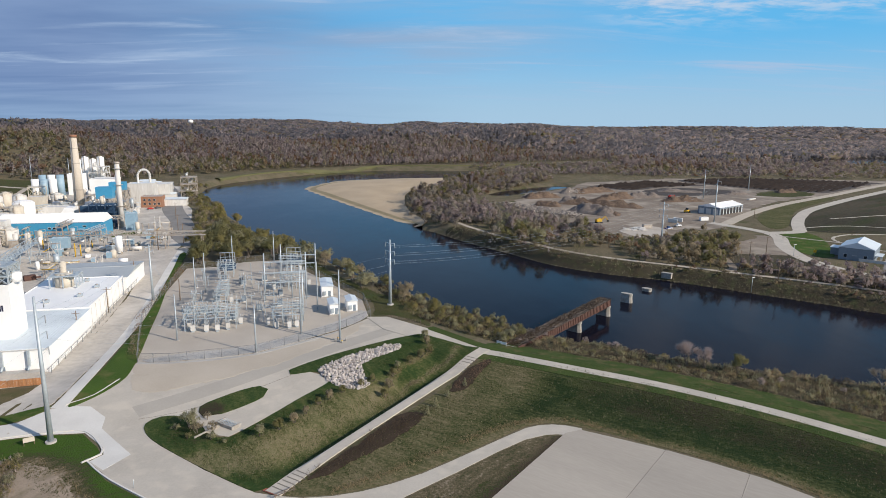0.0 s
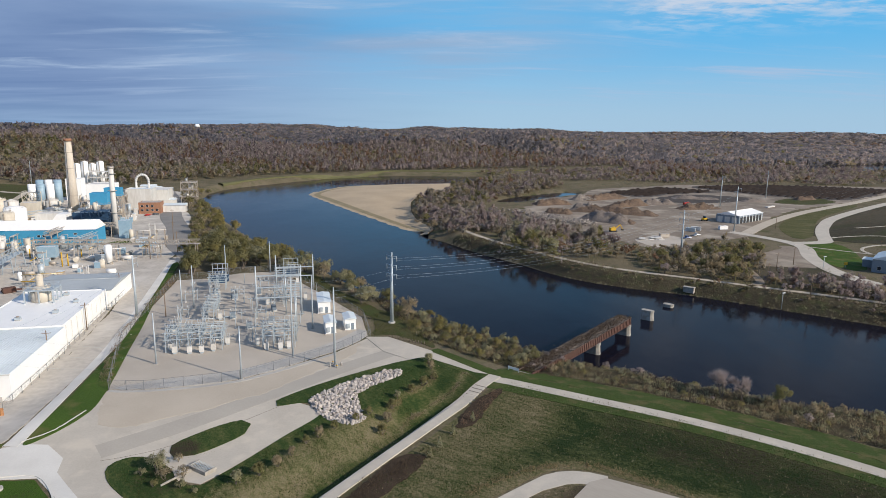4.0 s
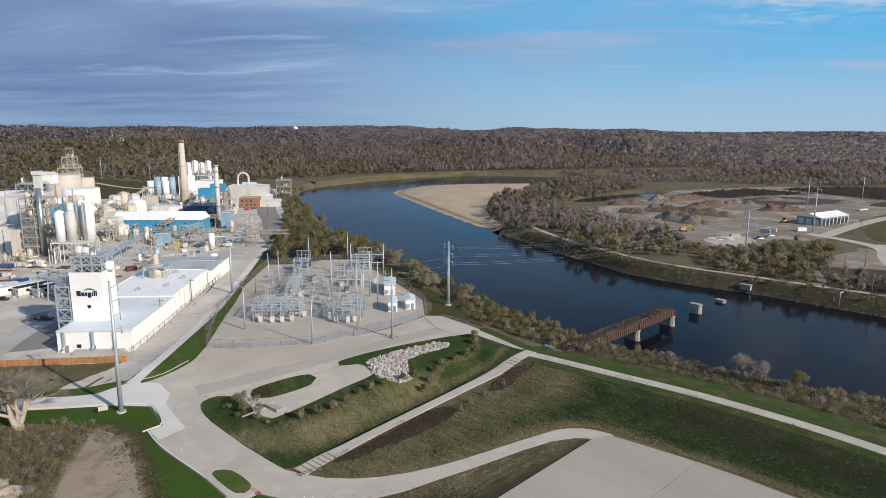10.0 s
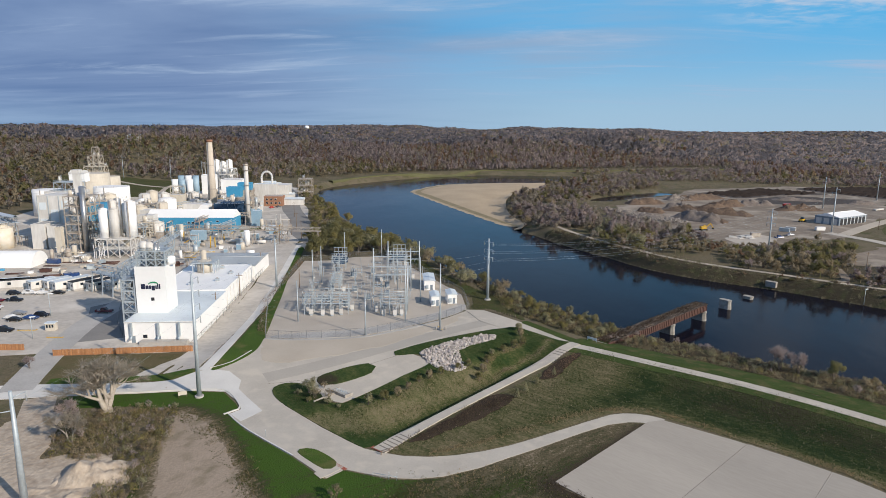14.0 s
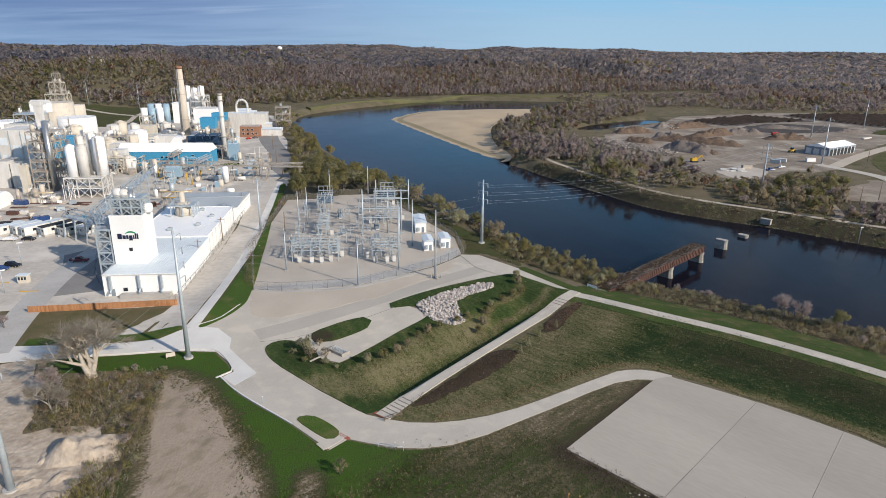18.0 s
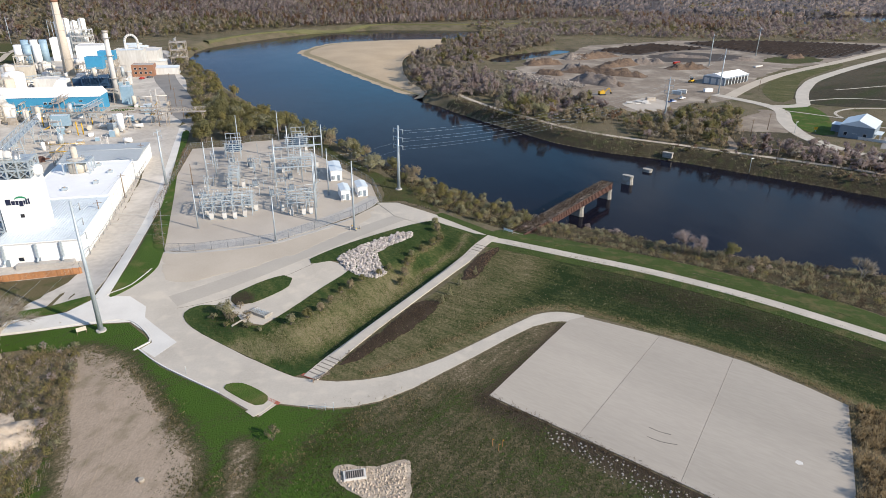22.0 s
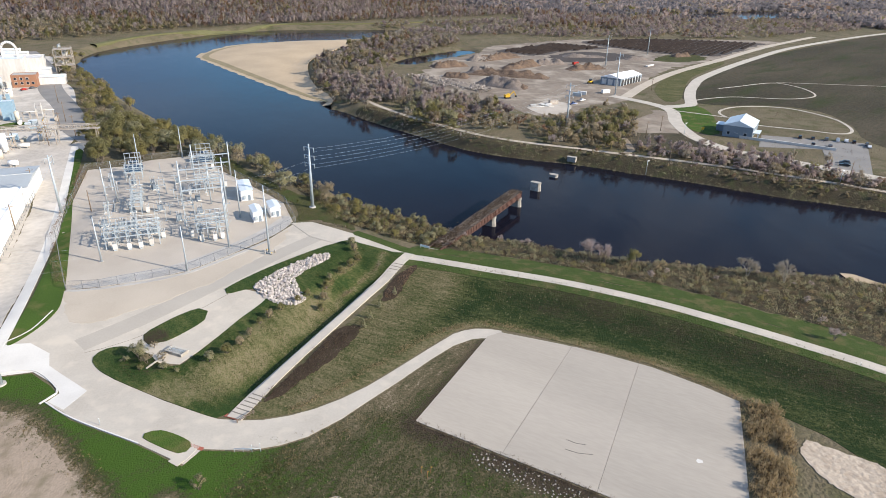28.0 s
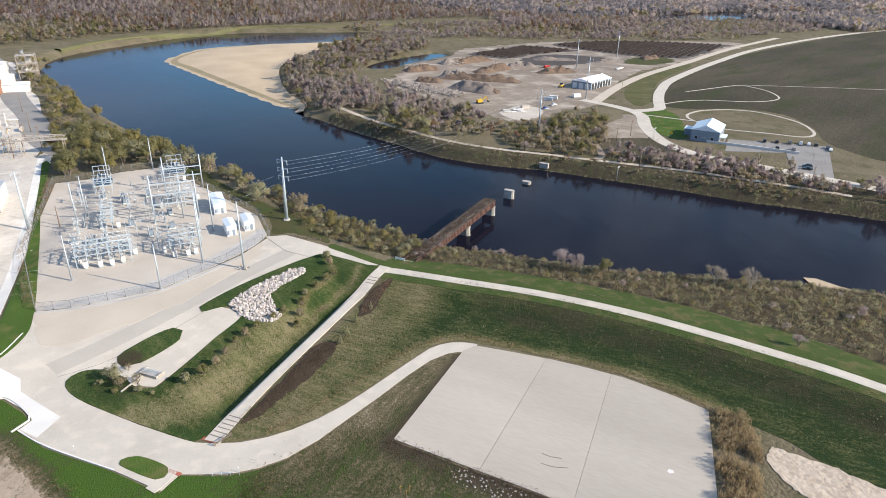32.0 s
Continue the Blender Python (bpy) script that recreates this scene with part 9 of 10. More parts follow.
edge_weeds([(-19, 84.6), (-11, 89.4), (1, 98.8), (12.5, 107.6), (22, 111.4), (31, 110.8), (45, 101.8), (62, 89.6), (75, 75)], 0.7, 0.25, 0.3, STRAW, "dry grass along the drive edge", 404)
edge_weeds([(5.4, 77), (20, 65), (35, 52.8), (53, 37.6)], 0.6, 0.25, 0.35, BROWNWEED, "dead weeds along the pad edge", 405)


# ---- woods ----
def far_tree(rs, bare, n):
    """Triangles of a whole small tree one metre high."""
    if bare:
        c, face = crown_points(rs, n, 8, 0.3, 0.44, 0.5, 0.2)
        c[:, 2] = np.maximum(c[:, 2], 0.12)
        t = leaf_tris(rs, c, 0.98 / np.sqrt(n), 1.5, 0.5, face)
    else:
        c, face = crown_points(rs, n, 8, 0.33, 0.42, 0.5)
        t = leaf_tris(rs, c, 1.25 / np.sqrt(n), 1.0, 0.0, face)
    trunk = np.array([[[-0.022, 0, 0], [0.022, 0, 0], [0, 0, 0.75]], [[0, -0.022, 0], [0, 0.022, 0], [0, 0, 0.75]]])
    return np.concatenate([t, trunk])


def wood(name, x, y, h, wide, bare, n, material, label, seed):
    rs = np.random.default_rng(seed)
    if not len(x):
        return None
    forms = np.stack([far_tree(rs, bare, n) for _ in range(7)])
    z = height(x, y)
    pick, turn = rs.integers(0, 7, len(x)), rs.uniform(0, 6.28, len(x))
    t = forms[pick]
    way = crown_way(forms, 0.3, 1.3)[pick]
    c, s = np.cos(turn)[:, None, None], np.sin(turn)[:, None, None]
    w, hh = (wide * rs.uniform(0.8, 1.25, len(x)))[:, None, None], (h * rs.uniform(0.5, 1.3, len(x)))[:, None, None]
    v = np.stack([(t[..., 0] * c - t[..., 1] * s) * w + x[:, None, None], (t[..., 0] * s + t[..., 1] * c) * w + y[:, None, None], t[..., 2] * hh + z[:, None, None] - 0.3], -1)
    way = np.stack([way[..., 0] * c[..., 0] - way[..., 1] * s[..., 0], way[..., 0] * s[..., 0] + way[..., 1] * c[..., 0], way[..., 2]], -1)
    return tagged(part(name, soup(name, v.reshape(-1, 3, 3), material, way.reshape(-1, 3)), material), label, "trees", kind="stuff")


KINDS = ((TWIG, True, "grey-brown leafless"), (DUSKTWIG, True, "dusky brown leafless"), (PALETWIG, True, "pale grey leafless"), (RUSTLEAF, False, "russet autumn"), (TANLEAF, False, "tan autumn"), (OLIVE, False, "olive green"))


def mixed_wood(name, x, y, h, wide, n, shares, place, seed, kinds=KINDS):
    rs = np.random.default_rng(seed)
    # species drift in patches
    patch = 0.5 + 0.3 * np.sin(x / 47 + 2 * np.sin(y / 97)) + 0.25 * np.sin(y / 39 + x / 83) + 0.15 * np.sin(x / 19 - y / 23)
    pick = (0.62 * rs.uniform(0, 1, len(x)) + 0.5 * patch) % 1.0
    edges = np.cumsum([0] + list(shares))
    edges = edges / edges[-1]
    for k, (m, bare, word) in enumerate(kinds):
        sel = (pick >= edges[k]) & (pick < edges[k + 1])
        wood(name, x[sel], y[sel], h[sel], wide[sel], bare, n, m, f"{word} trees {place}", seed + k)


rs = np.random.default_rng(11)
PRAIRIE = [(240, 385), (300, 475), (430, 590), (600, 705), (850, 860), (1000, 910), (820, 500), (560, 240), (420, 190), (300, 205), (210, 260), (205, 360)]
YARDLOOP = [(36, 510), (88, 600), (170, 698), (330, 755), (600, 755), (700, 820), (850, 870), (600, 700), (400, 580), (297, 507), (224, 414), (185, 366), (113, 342), (88, 389), (58, 455)]
PLANTLOOP = [(-120, 120), (-110, 260), (-130, 340), (-170, 440), (-240, 600), (-300, 650), (-400, 530), (-405, 430), (-365, 290), (-310, 180), (-250, 110)]
GREENHILL = [(-405, 497), (-340, 506), (-326, 575), (-350, 648), (-420, 662), (-496, 646), (-528, 578), (-452, 540)]
xs_, ys_, hs_ = [], [], []
r = 330.0
while r < 4700:
    gap = max(6.6, r * 0.0068)
    n = int(r * 1.75 / gap)
    a = (np.arange(n) + rs.uniform(-0.5, 0.5, n)) / n * 1.75 - 0.93
    rr = r + rs.uniform(-0.5, 0.5, n) * gap
    xs_.append(rr * np.sin(a))
    ys_.append(rr * np.cos(a) - 15)
    hs_.append(np.full(n, gap))
    r += gap
fx, fy, fg = np.concatenate(xs_), np.concatenate(ys_), np.concatenate(hs_)
bl = to_line(fx, fy, BLUFF) * np.where(inside(fx, fy, BLUFF_LOOP), 1, -1)
ok = (bl > 4) | ((fx > 330) & (fy > 900) & (bl > -260)) | ((fx > 900) & (fy > 600)) | ((fx < -370) & (fy > 250)) | ((fx < -330) & (fy > 600))
ok &= ~inside(fx, fy, PRAIRIE) & ~inside(fx, fy, YARDLOOP) & ~inside(fx, fy, PLANTLOOP) & ~inside(fx, fy, GREENHILL)
ox_d = inside(fx, fy, OXBOW)
ok &= ~ox_d & ~((np.abs(fx - 1150) < 260) & (np.abs(fy - 1750) < 40)) & ~((np.abs(fx - 560) < 90) & (np.abs(fy - 1220) < 18))
near_river = (np.abs(fx) < 420) & (fy < 1000)
dd = np.ones(len(fx), bool)
dd[near_river] = dry(fx[near_river], fy[near_river], 6)
ok &= dd & (to_line(fx, fy, [(-240, 700), (-203, 800), (-110, 895), (-60, 950), (62, 968), (330, 1085), (637, 1260)]) > 11)
fx, fy, fg = fx[ok], fy[ok], fg[ok]
far_h = np.where(fg < 9, 12.5, 12.5)
near_sel = np.hypot(fx, fy) < 1250
west = (fx < -230 + 0.25 * (fy - 600)) & near_sel & (fy < 900)
east = near_sel & ~west
west &= np.random.default_rng(5).uniform(0, 1, len(fx)) < 0.66 - 0.2 * (fx < -300)
mixed_wood("hillside_woods", fx[west], fy[west], far_h[west], 9.2 + 0 * fx[west], 60, (0.24, 0.05, 0.2, 0.06, 0.25, 0.2), "on the slope behind the plant", 150)
mixed_wood("hillside_woods", fx[east], fy[east], far_h[east], 8.6 + 0 * fx[east], 58, (0.4, 0.22, 0.12, 0.14, 0.11, 0.01), "covering the river bluffs", 100)
# most far trees take the twig colour tinted for haze
mixed_wood("distant_woods", fx[~near_sel], fy[~near_sel], far_h[~near_sel], fg[~near_sel] * 1.45, 8, (0.6, 0.2, 0.06, 0.05, 0.05, 0.04), "on far hills and flood plain", 200, ((HAZETWIG, True, "haze-grey leafless"),) + KINDS[:1] + KINDS[2:])

floods = [
    ([(24, 352), (8, 385), (0, 420), (-12, 470), (-18, 540), (-13, 610), (20, 700), (60, 765), (120, 800), (150, 730), (110, 660), (50, 575), (35, 530), (40, 470), (62, 430), (88, 385), (104, 345), (80, 312), (62, 302)], 4.6, 9.2, (0.34, 0.1, 0.22, 0.02, 0.16, 0.16)),
    ([(98, 285), (132, 256), (150, 278), (176, 330), (182, 360), (150, 346), (113, 338), (88, 322)], 4.6, 7.0, (0.22, 0.06, 0.2, 0.03, 0.25, 0.24)),
    ([(138, 254), (186, 216), (214, 194), (260, 150), (330, 80), (345, 92), (250, 190), (205, 236), (188, 258), (150, 270)], 3.6, 6.2, (0.42, 0.24, 0.16, 0.04, 0.08, 0.06)),
    ([(60, 770), (140, 815), (300, 790), (570, 775), (700, 845), (1000, 970), (700, 1190), (400, 1080), (250, 1030), (130, 975), (60, 950), (120, 900)], 6.4, 8.0, (0.36, 0.2, 0.22, 0.02, 0.12, 0.08)),
    ([(18, 360), (30, 340), (48, 316), (66, 292), (90, 274), (110, 262), (130, 248), (158, 226), (184, 204), (213, 184), (216, 190), (188, 211), (160, 233), (132, 254), (112, 267), (92, 280), (70, 298), (52, 322), (34, 346)], 3.0, 2.5, (0.3, 0.14, 0.16, 0.03, 0.2, 0.17)),
]
for k, (loop, gap, h, shares) in enumerate(floods):
    x, y = scatter(loop, gap, 40 + k)
    keep = dry(x, y, 2.0) & (rs.uniform(0, 1, len(x)) < 0.5 + 0.5 * np.sin(x / 17) * np.cos(y / 23))
    x, y = x[keep], y[keep]
    mixed_wood("bottomland_trees", x, y, np.full(len(x), h) * rs.uniform(0.6, 1.25, len(x)), np.full(len(x), h * 1.1), (170, 180, 130, 70, 90)[k], shares, "on the far river flat", 300 + 10 * k)
x, y = scatter([(30, 340), (60, 300), (130, 252), (205, 192), (330, 80), (500, 230), (280, 215), (190, 290), (110, 340), (60, 450), (40, 520), (150, 700), (330, 770), (700, 850), (400, 1060), (60, 940), (40, 800), (-5, 600), (0, 430)], 3.0, 60)
keep = dry(x, y, 1.5) & ~inside(x, y, YARDLOOP) & ~inside(x, y, PRAIRIE)
tufts("scrub_brush", x[keep], y[keep], 1.0, 5, 1.6, TANLEAF, "low tan scrub over the far flood plain", 61)
x, y = scatter(PRAIRIE, 4.6, 62)
keep = to_line(x, y, catmull([(214, 362), (240, 378), (275, 435), (315, 482), (430, 584), (576, 697), (845, 855)], step=20)) > 7
tufts("prairie_tufts", x[keep], y[keep], 0.7, 4, 2.4, BROWNWEED, "dark dead prairie grasses", 63)
for kd, x, y, h in (("bare", 168, 246, 7), ("tan", 176, 240, 6), ("bare", 185, 232, 7), ("bare", 158, 268, 8), ("olive", 196, 222, 5), ("pale", 178, 262, 8), ("bare", 220, 196, 6), ("yellow", 200, 236, 5), ("pale", 165, 256, 8), ("bare", 240, 180, 6), ("bare", 252, 168, 6), ("olive", 152, 302, 8), ("olive", 140, 310, 9), ("olive", 160, 316, 8), ("tan", 134, 298, 7), ("bare", 128, 322, 8), ("olive", 170, 334, 7)):
    plant_tree(kd, x, y, h, rg, label="tree standing on the far river flat")
for kinds, h0, h1, spots in ((("willow", "yellow", "willow"), 7.5, 11, [(52.6, 341), (56.9, 332), (61.0, 328), (69.1, 347), (59.9, 364), (49.9, 382), (42.9, 358), (41.2, 401), (61.8, 289), (51.6, 357)]), (("olive", "tan", "olive", "bare"), 6, 9, [(125.2, 300), (126.8, 287), (140.6, 304), (140.2, 292), (153.3, 310), (152.5, 297), (135.9, 318), (129.1, 281), (112.5, 283), (104.5, 279), (169.8, 322), (159.0, 330), (146.7, 332), (150.1, 320), (166.1, 330)]), (("bare", "pale", "pale", "tan"), 7, 10, [(-17.0, 482), (-8.7, 457), (1.2, 445), (8.8, 433), (16.0, 455), (-1.4, 507), (7.1, 493), (16.7, 506), (24.9, 492), (-10.2, 537), (36.5, 550), (43.0, 567), (26.6, 551), (44.9, 534), (36.4, 392), (38.0, 374), (-3.5, 414), (1.2, 386), (-12.8, 446), (13.1, 480), (8.0, 462), (-4.2, 481), (29.2, 520), (44.5, 465)])):
    for x, y in spots:
        if dry(np.array([x]), np.array([y]), 2.0)[0]:
            plant_tree(rg.choice(kinds), x, y, rg.uniform(h0, h1), rg, label="tall tree on the far river flat")
for x, y in zip(*scatter(BANKSTRIP, 5.4, 71)):
    if dry(np.array([x]), np.array([y]), 1.0)[0]:
        s_ = plant_tree("low", float(x), float(y), rg.uniform(0.8, 3.0), rg, label="low shrub in the weeds of the near bank")
        tagged(s_, "low shrub in the weeds of the near bank", "shrub", "bank shrubs")
        s_.name = "shrub"
for p in [q for some in PROTOS.values() for q in some]:
    for o in (*p.children_recursive, p):
        bpy.data.objects.remove(o)

# ---- small near things ----
head = thing("drain_headwall", -46.2, 108.6, at_height(-46.6, 109.4), -32, "concrete storm drain headwall with a steel trash rack", "headwall")
part("apron_slab", Shape().box(0, 1.5, 0.1, 5.6, 3.0, 0.2), PIER, head)
part("back_wall", Shape().box(0, 0, -0.6, 6.4, 0.35, 1.7), PIER, head)
for s in (-1, 1):
    part("wing_wall", Shape().box(s * 3.0, 1.5, -0.4, 0.3, 3.2, 1.4), PIER, head)
rack = part("trash_rack", Shape().box(0, 1.5, 1.0, 5.6, 0.12, 0.1), GALV, head, "galvanised trash rack")
for k in range(10):
    part("bar", Shape().beam((-2.5 + k * 0.55, 0.2, 1.1), (-2.5 + k * 0.55, 2.9, 0.95), 0.07), GALV, rack)
part("wing_wall", Shape().box(-1.5, -4.4, -0.3, 0.3, 8, 1.0), PIER, head)
head.scale = (0.8, 0.8, 0.75)

lawn_sign = thing("lawn_sign", -83.1, 101.2, at_height(-83, 101.2) + 0.06, 35, "small pale panel sign standing on the corner lawn", "sign")
for k in (-0.9, 0.9):
    part("post", Shape().box(k, 0, 0, 0.1, 0.1, 1.7), POLEWOOD, lawn_sign)
part("panel", Shape().box(0, -0.06, 0.7, 2.0, 0.06, 1.0), CREAM, lawn_sign)

rail = thing("timber_rail", -27.6, 83.4, at_height(-27.6, 83.4), 40, "low timber rail beside the ramp foot", "rail")
for k in (-1.8, 0, 1.8):
    part("post", Shape().box(k, 0, 0, 0.14, 0.14, 1.0), OLDWOOD, rail)
for z_ in (0.5, 0.9):
    part("bar", Shape().box(0, -0.1, z_, 4.2, 0.06, 0.12), OLDWOOD, rail)

for k in range(13):
    f = k / 12
    x, y = -15 + 10.6 * f, 182.2 - 5.8 * f
    c = thing("timber_bollard", x, y, at_height(x, y), 0, "short timber bollard edging the trailhead", "bollard", "timber bollards")
    part("post", Shape().tube((0, 0, 0), (0, 0, 0.95), 0.13, 0.12, 8), OLDWOOD, c)
for x, y in ((4.7, 63.5), (6.4, 63.2), (5.6, 62.2)):
    c = thing("survey_stake", x, y, at_height(x, y), 0, "thin wooden survey stake in the grass", "stake", "survey stakes")
    part("stake", Shape().box(0, 0, 0, 0.08, 0.05, 1.6), FENCEWOOD, c)
    part("flag", Shape().box(0.12, 0, 1.35, 0.24, 0.02, 0.16), YELLOW, c)
for x, y, h in ((-55, 85.6, 1.6), (-24, 74.2, 1.2), (-25.5, 74.0, 1.2), (107.8, 78.6, 1.1)):
    c = thing("marker_post", x, y, at_height(x, y), 0, "slim marker post at the road edge", "post", "marker posts")
    part("post", Shape().tube((0, 0, 0), (0, 0, h), 0.05, 0.05, 6), GALV, c)
    part("cap", Shape().box(0, 0, h, 0.16, 0.05, 0.2), WHITE, c)
grate = thing("storm_grate", -18.4, 56.8, at_height(-18.4, 56.8) + 0.15, 10, "concrete storm inlet with a steel bar grate", "drain grate")
part("frame", Shape().box(0, 0, 0, 3.6, 2.0, 0.45), NEWCONC, grate)
for k in range(9):
    part("bar", Shape().box(-1.4 + k * 0.35, 0, 0.45, 0.12, 1.7, 0.08), STEEL, grate)
part("opening", Shape().box(0, 0, 0.4, 3.0, 1.6, 0.06), DARK, grate)
stump = thing("tree_stump", -52.3, 56.5, at_height(-52, 56.5) + 0.1, 0, "pale cut stump with straw on bare dirt", "stump")
part("stump", Shape().tube((0, 0, 0), (0, 0, 0.5), 0.55, 0.45, 10), PALEBARK, stump)

# paving details
for nm, ax, ay, w, l, a, m in (("red_paving", -30.2, 84.2, 3.3, 0.9, -31, REDPAINT), ("red_paving", -35.7, 76.4, 3.0, 0.8, -31, REDPAINT)):
    c = thing("red_tactile_strip", ax, ay, at_height(ax, ay) + 0.1, a, "brick-red tactile strip across the walk", "paving strip", "tactile strips")
    part("strip", Shape().box(0, 0, 0, w, l, 0.06), m, c)
    for k in range(4):
        part("dome_strip", Shape().box(0, -l / 2 + 0.15 + k * 0.2, 0.06, w - 0.2, 0.07, 0.02), m, c)
ribbon("crossing_walk", [(-36.1, 77), (-38, 74), (-39.2, 72.6)], 2.4, CONCRETE, 0.17, "pale concrete walk beside the small lawn", "path", 1)
ribbon("side_walk", [(-38.2, 73.6), (-47.2, 80.3)], 1.3, CONCRETE, 0.15, "narrow pale walk along the lawn edge", "path", 1)
for line, w in (([(-69, 94.2), (-66.9, 97.4), (-68.8, 101), (-75, 106.7), (-82.3, 105.9), (-91.3, 103.5), (-100.8, 101.1), (-113, 98)], 0.35), ([(-84.8, 117.6), (-80.8, 122.3), (-79, 131)], 0.3), ([(-68, 94.6), (-60.8, 88.4), (-46.5, 79.1)], 0.3)):
    ribbon("kerb", line, w, NEWCONC, 0.26, "pale concrete kerb along the lawn", "kerb", 2)
for a, b in (((46.7, 98.6), (20.0, 65.5)), ((59.2, 89.2), (34.2, 54.2))):
    ribbon("pad_joint", [a, ((a[0] + b[0]) / 2, (a[1] + b[1]) / 2), b], 0.06, JOINT, 0.152, "dark sealed joint across the pad", "joint", 6, edge=0)
for pts in ([(33.6, 67.6), (35, 66.4), (36.8, 65.6)], [(32.4, 65.2), (34.4, 63.8), (37, 63)]):
    ribbon("tyre_mark", pts, 0.16, TYRE, 0.147, "curved dark tyre mark on the pad", "tyre mark", 1, edge=0)
sheet("pale_spill", [(55.4, 58.4), (56, 58.9), (56.7, 58.4), (56.5, 57.8), (55.6, 57.8)], NEWCONC, 0.147, "small pale spill on the pad", "stain", 0.6, True, 1)
for pts in ([(-71, 84), (-66, 72), (-63, 60), (-62, 48)], [(-69, 84.6), (-64, 73), (-60.6, 60), (-59.6, 48)]):
    ribbon("wheel_rut", pts, 0.22, DIRT, 0.1 + 0.05, "dark wheel rut in the dirt strip", "rut", 2, edge=0)
ribbon("road_joint", [(-37, 134.5), (-47, 124), (-58, 115.5), (-66, 112)], 0.12, JOINT, 0.09, "dark construction joint in the road", "joint", 3, edge=0)
ribbon("worn_lane", [(-12, 171), (-25, 158), (-40, 141), (-55, 126), (-68, 115)], 5.5, mat("worn_concrete", (0.41, 0.375, 0.32), (0.35, 0.32, 0.275), 2.5, 0.1, 0.4, 0.9), 0.092, "greyer worn lane across the apron", "road", 3, edge=0)

# dark bars laid across both ends of the ramp walk
for k in range(12):
    d_ = 1.5 + k * 1.25 if k < 6 else 66.5 + (k - 6) * 1.5
    x, y = -29.8 + 0.54 * d_, 83.6 + 0.842 * d_
    ribbon("walk_joint", [(x - 1.4, y + 0.9), (x, y), (x + 1.4, y - 0.9)], 0.3, JOINT, 0.29, "dark bar across the ramp walk", "joint", 2, edge=0)
grail = thing("guard_rail", -28.6, 74.0, at_height(-28.6, 74), -8, "low pale steel rail at the road edge", "rail")
for q in range(4):
    part("post", Shape().tube((q * 1.6, 0, 0), (q * 1.6, 0, 0.95), 0.05, 0.05, 6), GALV, grail)
part("bar", Shape().tube((0, 0, 0.92), (4.8, 0, 0.92), 0.05, 0.05, 6), GALV, grail)

# ---- pieces ----
rg = random.Random(12)


def boulder(seed):
    r_ = random.Random(seed)
    bm = bmesh.new()
    bmesh.ops.create_icosphere(bm, subdivisions=1, radius=0.5)
    for v in bm.verts:
        v.co = Vector((v.co.x * r_.uniform(0.8, 1.25), v.co.y * r_.uniform(0.65, 1.0), v.co.z * r_.uniform(0.4, 0.95)))
    me = bpy.data.meshes.new("rock")
    bm.to_mesh(me)
    bm.free()
    me.materials.append(ROCK)
    return me


stones = [boulder(s) for s in range(9)]
RIPRAP = [(-31, 137.5), (-29, 140.5), (-25.1, 145.6), (-19.5, 151), (-13.5, 155.8), (-10.1, 156.2), (-10.2, 152), (-16, 146.4), (-20, 141), (-18.6, 135), (-16.6, 129.6), (-19.4, 127.6), (-24, 128.2), (-28, 132)]
rip = tagged(new("riprap"), "bank of pale tumbled limestone riprap", "riprap", kind="structure")
px, py = scatter(RIPRAP, 0.9, 5)
for k in list(rg.sample(range(len(px)), min(300, len(px)))):
    o = part("rock", stones[k % 9], ROCK, rip)
    x, y = float(px[k]), float(py[k])
    sc = rg.uniform(0.6, 1.45)
    o.matrix_basis = pose(x, y, at_height(x, y) + 0.2 + 0.28 * sc * rg.random(), rg.uniform(0, 60), rg.uniform(0, 60), rg.uniform(0, 360)) @ Matrix.Diagonal((sc, sc, sc, 1))


def rubble(name, loop, gap, size, material, label, seed, margin=None, lift=0.0):
    """Many small stones in one mesh."""
    rs_ = np.random.default_rng(seed)
    x, y = scatter(loop, gap, seed)
    if margin is not None:
        k = to_line(x, y, RIVER, True) < margin
        x, y = x[k], y[k]
    z = height(x, y) + lift * rs_.uniform(0, 1, len(x))
    form = np.array([[1, 0, 0], [0, 1, 0], [-1, 0, 0], [0, -1, 0], [0, 0, 0.8], [0, 0, -0.8]], float)
    tri = np.array([[0, 1, 4], [1, 2, 4], [2, 3, 4], [3, 0, 4], [1, 0, 5], [2, 1, 5], [3, 2, 5], [0, 3, 5]])
    s_ = size * rs_.uniform(0.4, 1.3, len(x))
    v = form[None] * s_[:, None, None] * rs_.uniform(0.6, 1.3, (len(x), 6, 1)) + rs_.normal(size=(len(x), 6, 3)) * 0.12 * s_[:, None, None]
    v += np.stack([x, y, z + s_ * 0.3], 1)[:, None]
    return tagged(part(name, soup(name, v[:, tri].reshape(-1, 3, 3), material), material), label, "stones", kind="stuff")


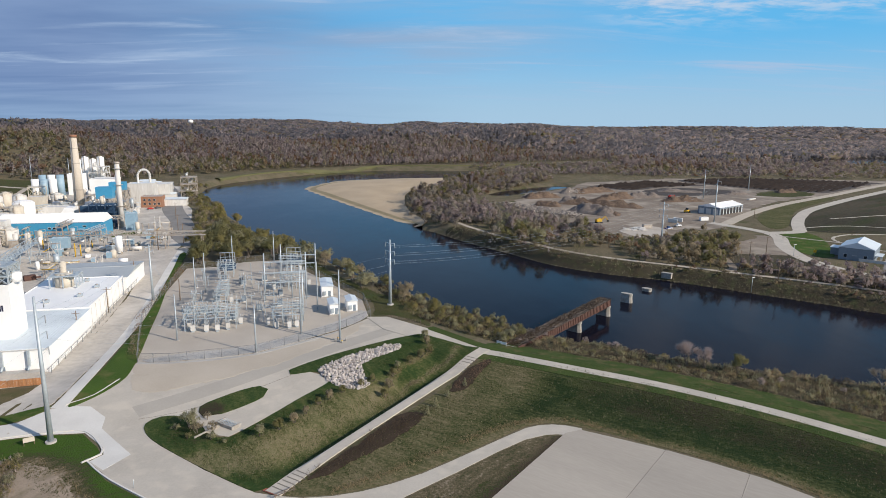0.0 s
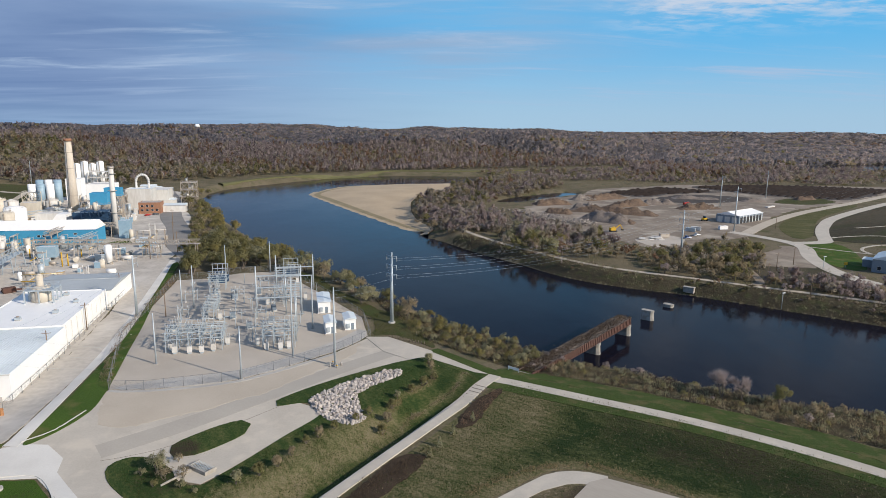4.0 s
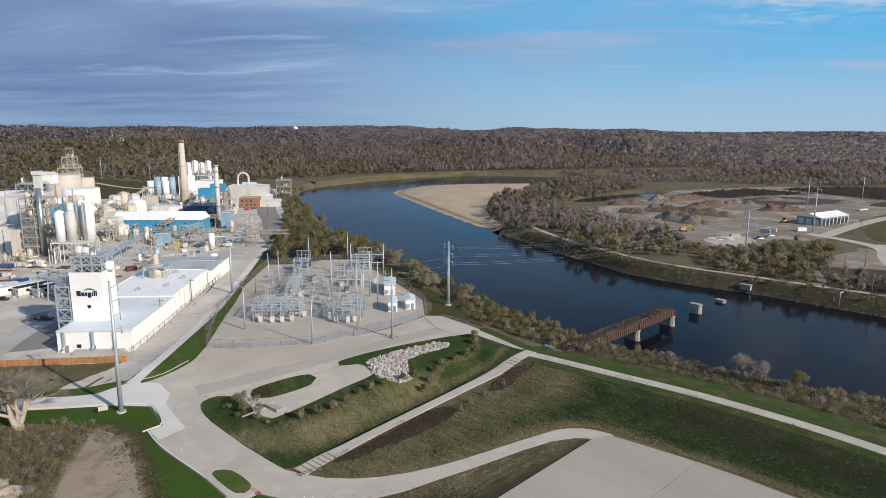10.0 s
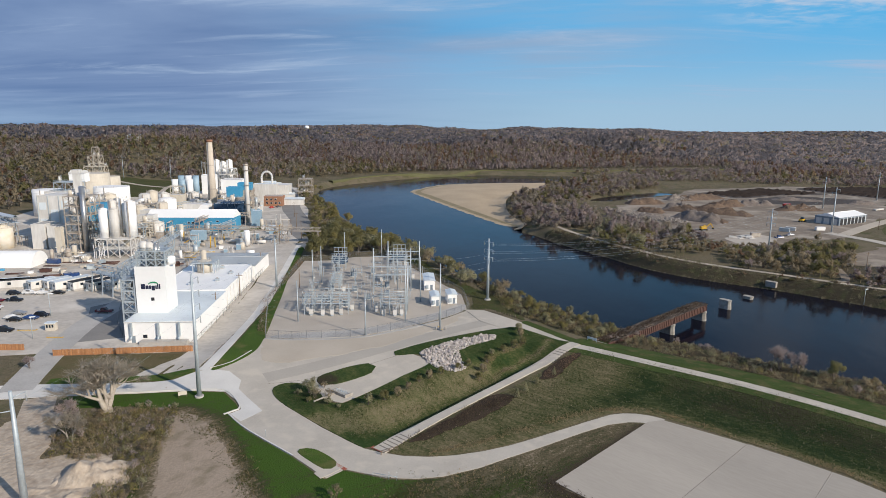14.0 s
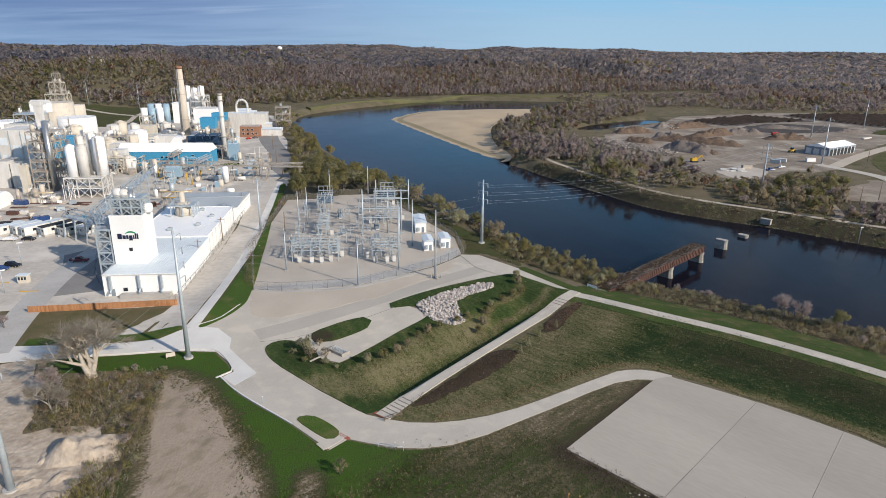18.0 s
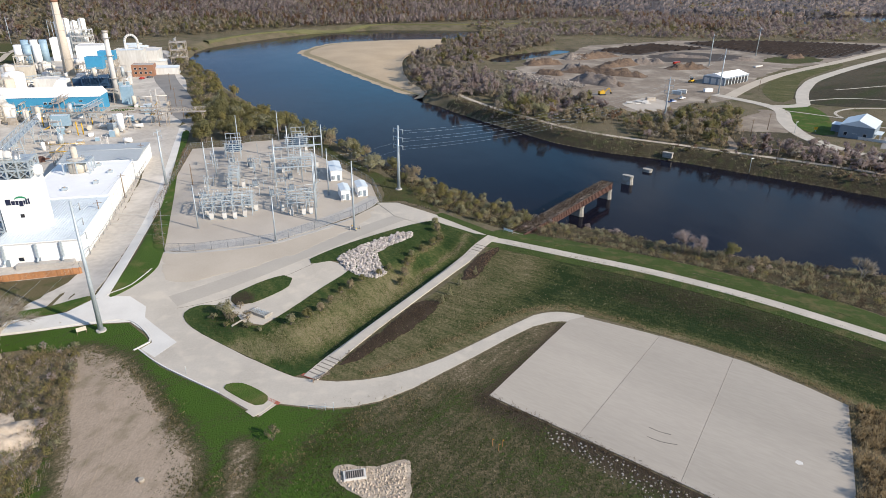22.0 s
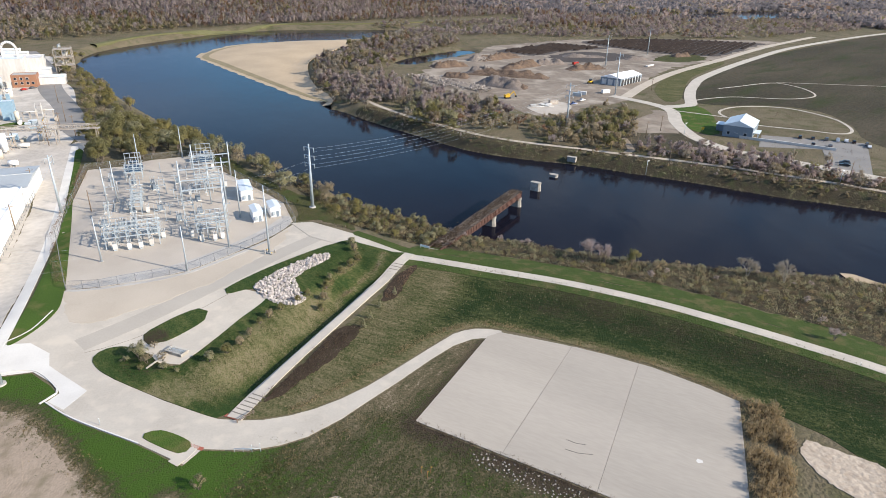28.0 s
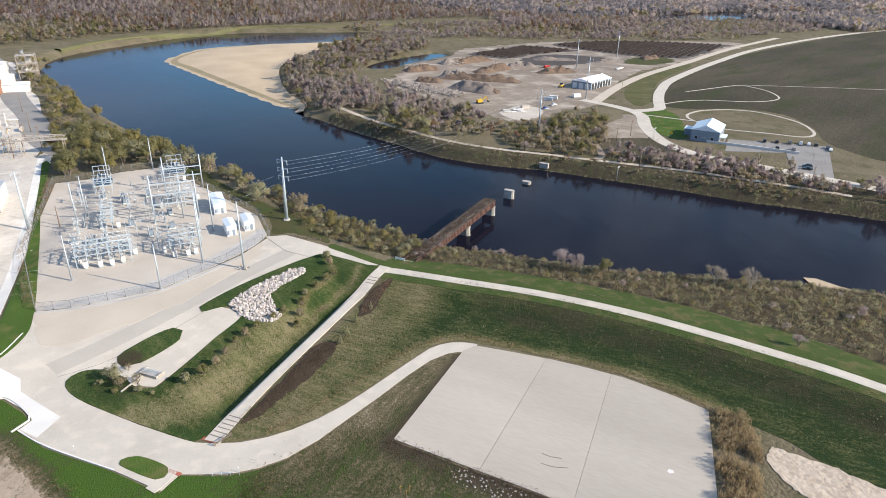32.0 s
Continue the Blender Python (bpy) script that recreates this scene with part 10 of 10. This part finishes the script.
rubble("riprap_fines", RIPRAP, 0.42, 0.48, ROCK, "smaller broken limestone between riprap rocks", 6)
rubble("drain_stone", [(-21, 59), (-15, 58.6), (-10.2, 59.7), (-10.2, 50.3), (-18, 53.4), (-21.3, 56)], 0.3, 0.3, mat("tan_cobble", (0.5, 0.42, 0.33), (0.38, 0.31, 0.24), 3, 0.5, 0.5, 0.9, spread=0.3), "pale cobbles round the storm inlet", 7)
rubble("pad_edge_stone", [(16, 68), (34, 53), (50, 39), (46, 36), (30, 49), (14, 65)], 0.8, 0.22, ROCK, "broken stones along the pad edge", 8)
for loop, sd in (([(56, 492), (68, 496), (112, 430), (104, 418), (80, 440)], 21), ([(128, 592), (146, 598), (152, 580), (134, 572)], 22)):
    rubble("brushwood", loop, 1.5, 0.8, mat("cut_branches", (0.42, 0.38, 0.33), (0.16, 0.13, 0.11), 1.5, 0.4, 0.5, 0.95, spread=0.5), "pale cut branches strewn over a heap", sd, lift=2.0)
BANKROCK = mat("bank_stones", (0.3, 0.27, 0.235), (0.19, 0.165, 0.14), 2, 0.2, 0.5, 0.95, spread=0.35)
rubble("bank_stones", [(200, 60), (150, 110), (60, 155), (20, 180), (-20, 225), (-14, 245), (20, 200), (60, 172), (150, 140), (220, 80)], 3.2, 0.5, BANKROCK, "grey stones along the near waterline", 10, 5.0)
heap("sand_mound", -80.5, 66.5, 13, 9, 2.4, 20, PALESAND, "smooth pale sand heap beside the scrub", 91, 0.3)
for k, (x, y) in enumerate(((-88, 60), (-84, 57), (-80, 59), (-86, 64), (-82, 53), (-78, 55), (-90, 56), (-84, 49))):
    heap("sand_mound", x, y, 4.5, 3, 0.9, k * 37, PALESAND, "small lump of pale disturbed sand", 92 + k, 0.2)

board = Shape().box(0, 0, 0, 0.27, 0.03, 1.85).mesh("board")
board.materials.append(FENCEWOOD)
for run in (((-134.9, 121.6), (-97.6, 131.6)), ((-160, 122.2), (-146.4, 124.6))):
    a, b = (Vector((*p, 0)) for p in run)
    d = b - a
    turn = math.degrees(math.atan2(d.y, d.x))
    f = thing("cedar_fence", a.x, a.y, at_height(a.x, a.y) + 0.05, turn, "orange-brown cedar board fence before the plant yard", "fence", "cedar fences")
    n = int(d.length / 0.29)
    for k in range(n):
        o = part("board", board, FENCEWOOD, f)
        o.matrix_basis = pose(0.15 + k * 0.29, rg.uniform(-0.012, 0.012), rg.uniform(-0.03, 0.03), 0, rg.uniform(-0.5, 0.5), 0)
    for k in range(int(d.length / 2.6) + 1):
        part("post", Shape().box(k * 2.6 + 0.1, 0.1, -0.3, 0.12, 0.12, 2.25), FENCEWOOD, f)
    for z_ in (0.35, 1.45):
        part("rail", Shape().box(d.length / 2, 0.06, z_, d.length, 0.06, 0.1), FENCEWOOD, f)
chain_fence([(-99.5, 134), (-104, 158), (-113, 200), (-122, 240)], False, 2.0, "grey chain-link fence beside the white warehouse")
chain_fence([(-124, 138), (-136, 152), (-152, 178)], False, 2.2, "grey chain-link fence round the plant drive")
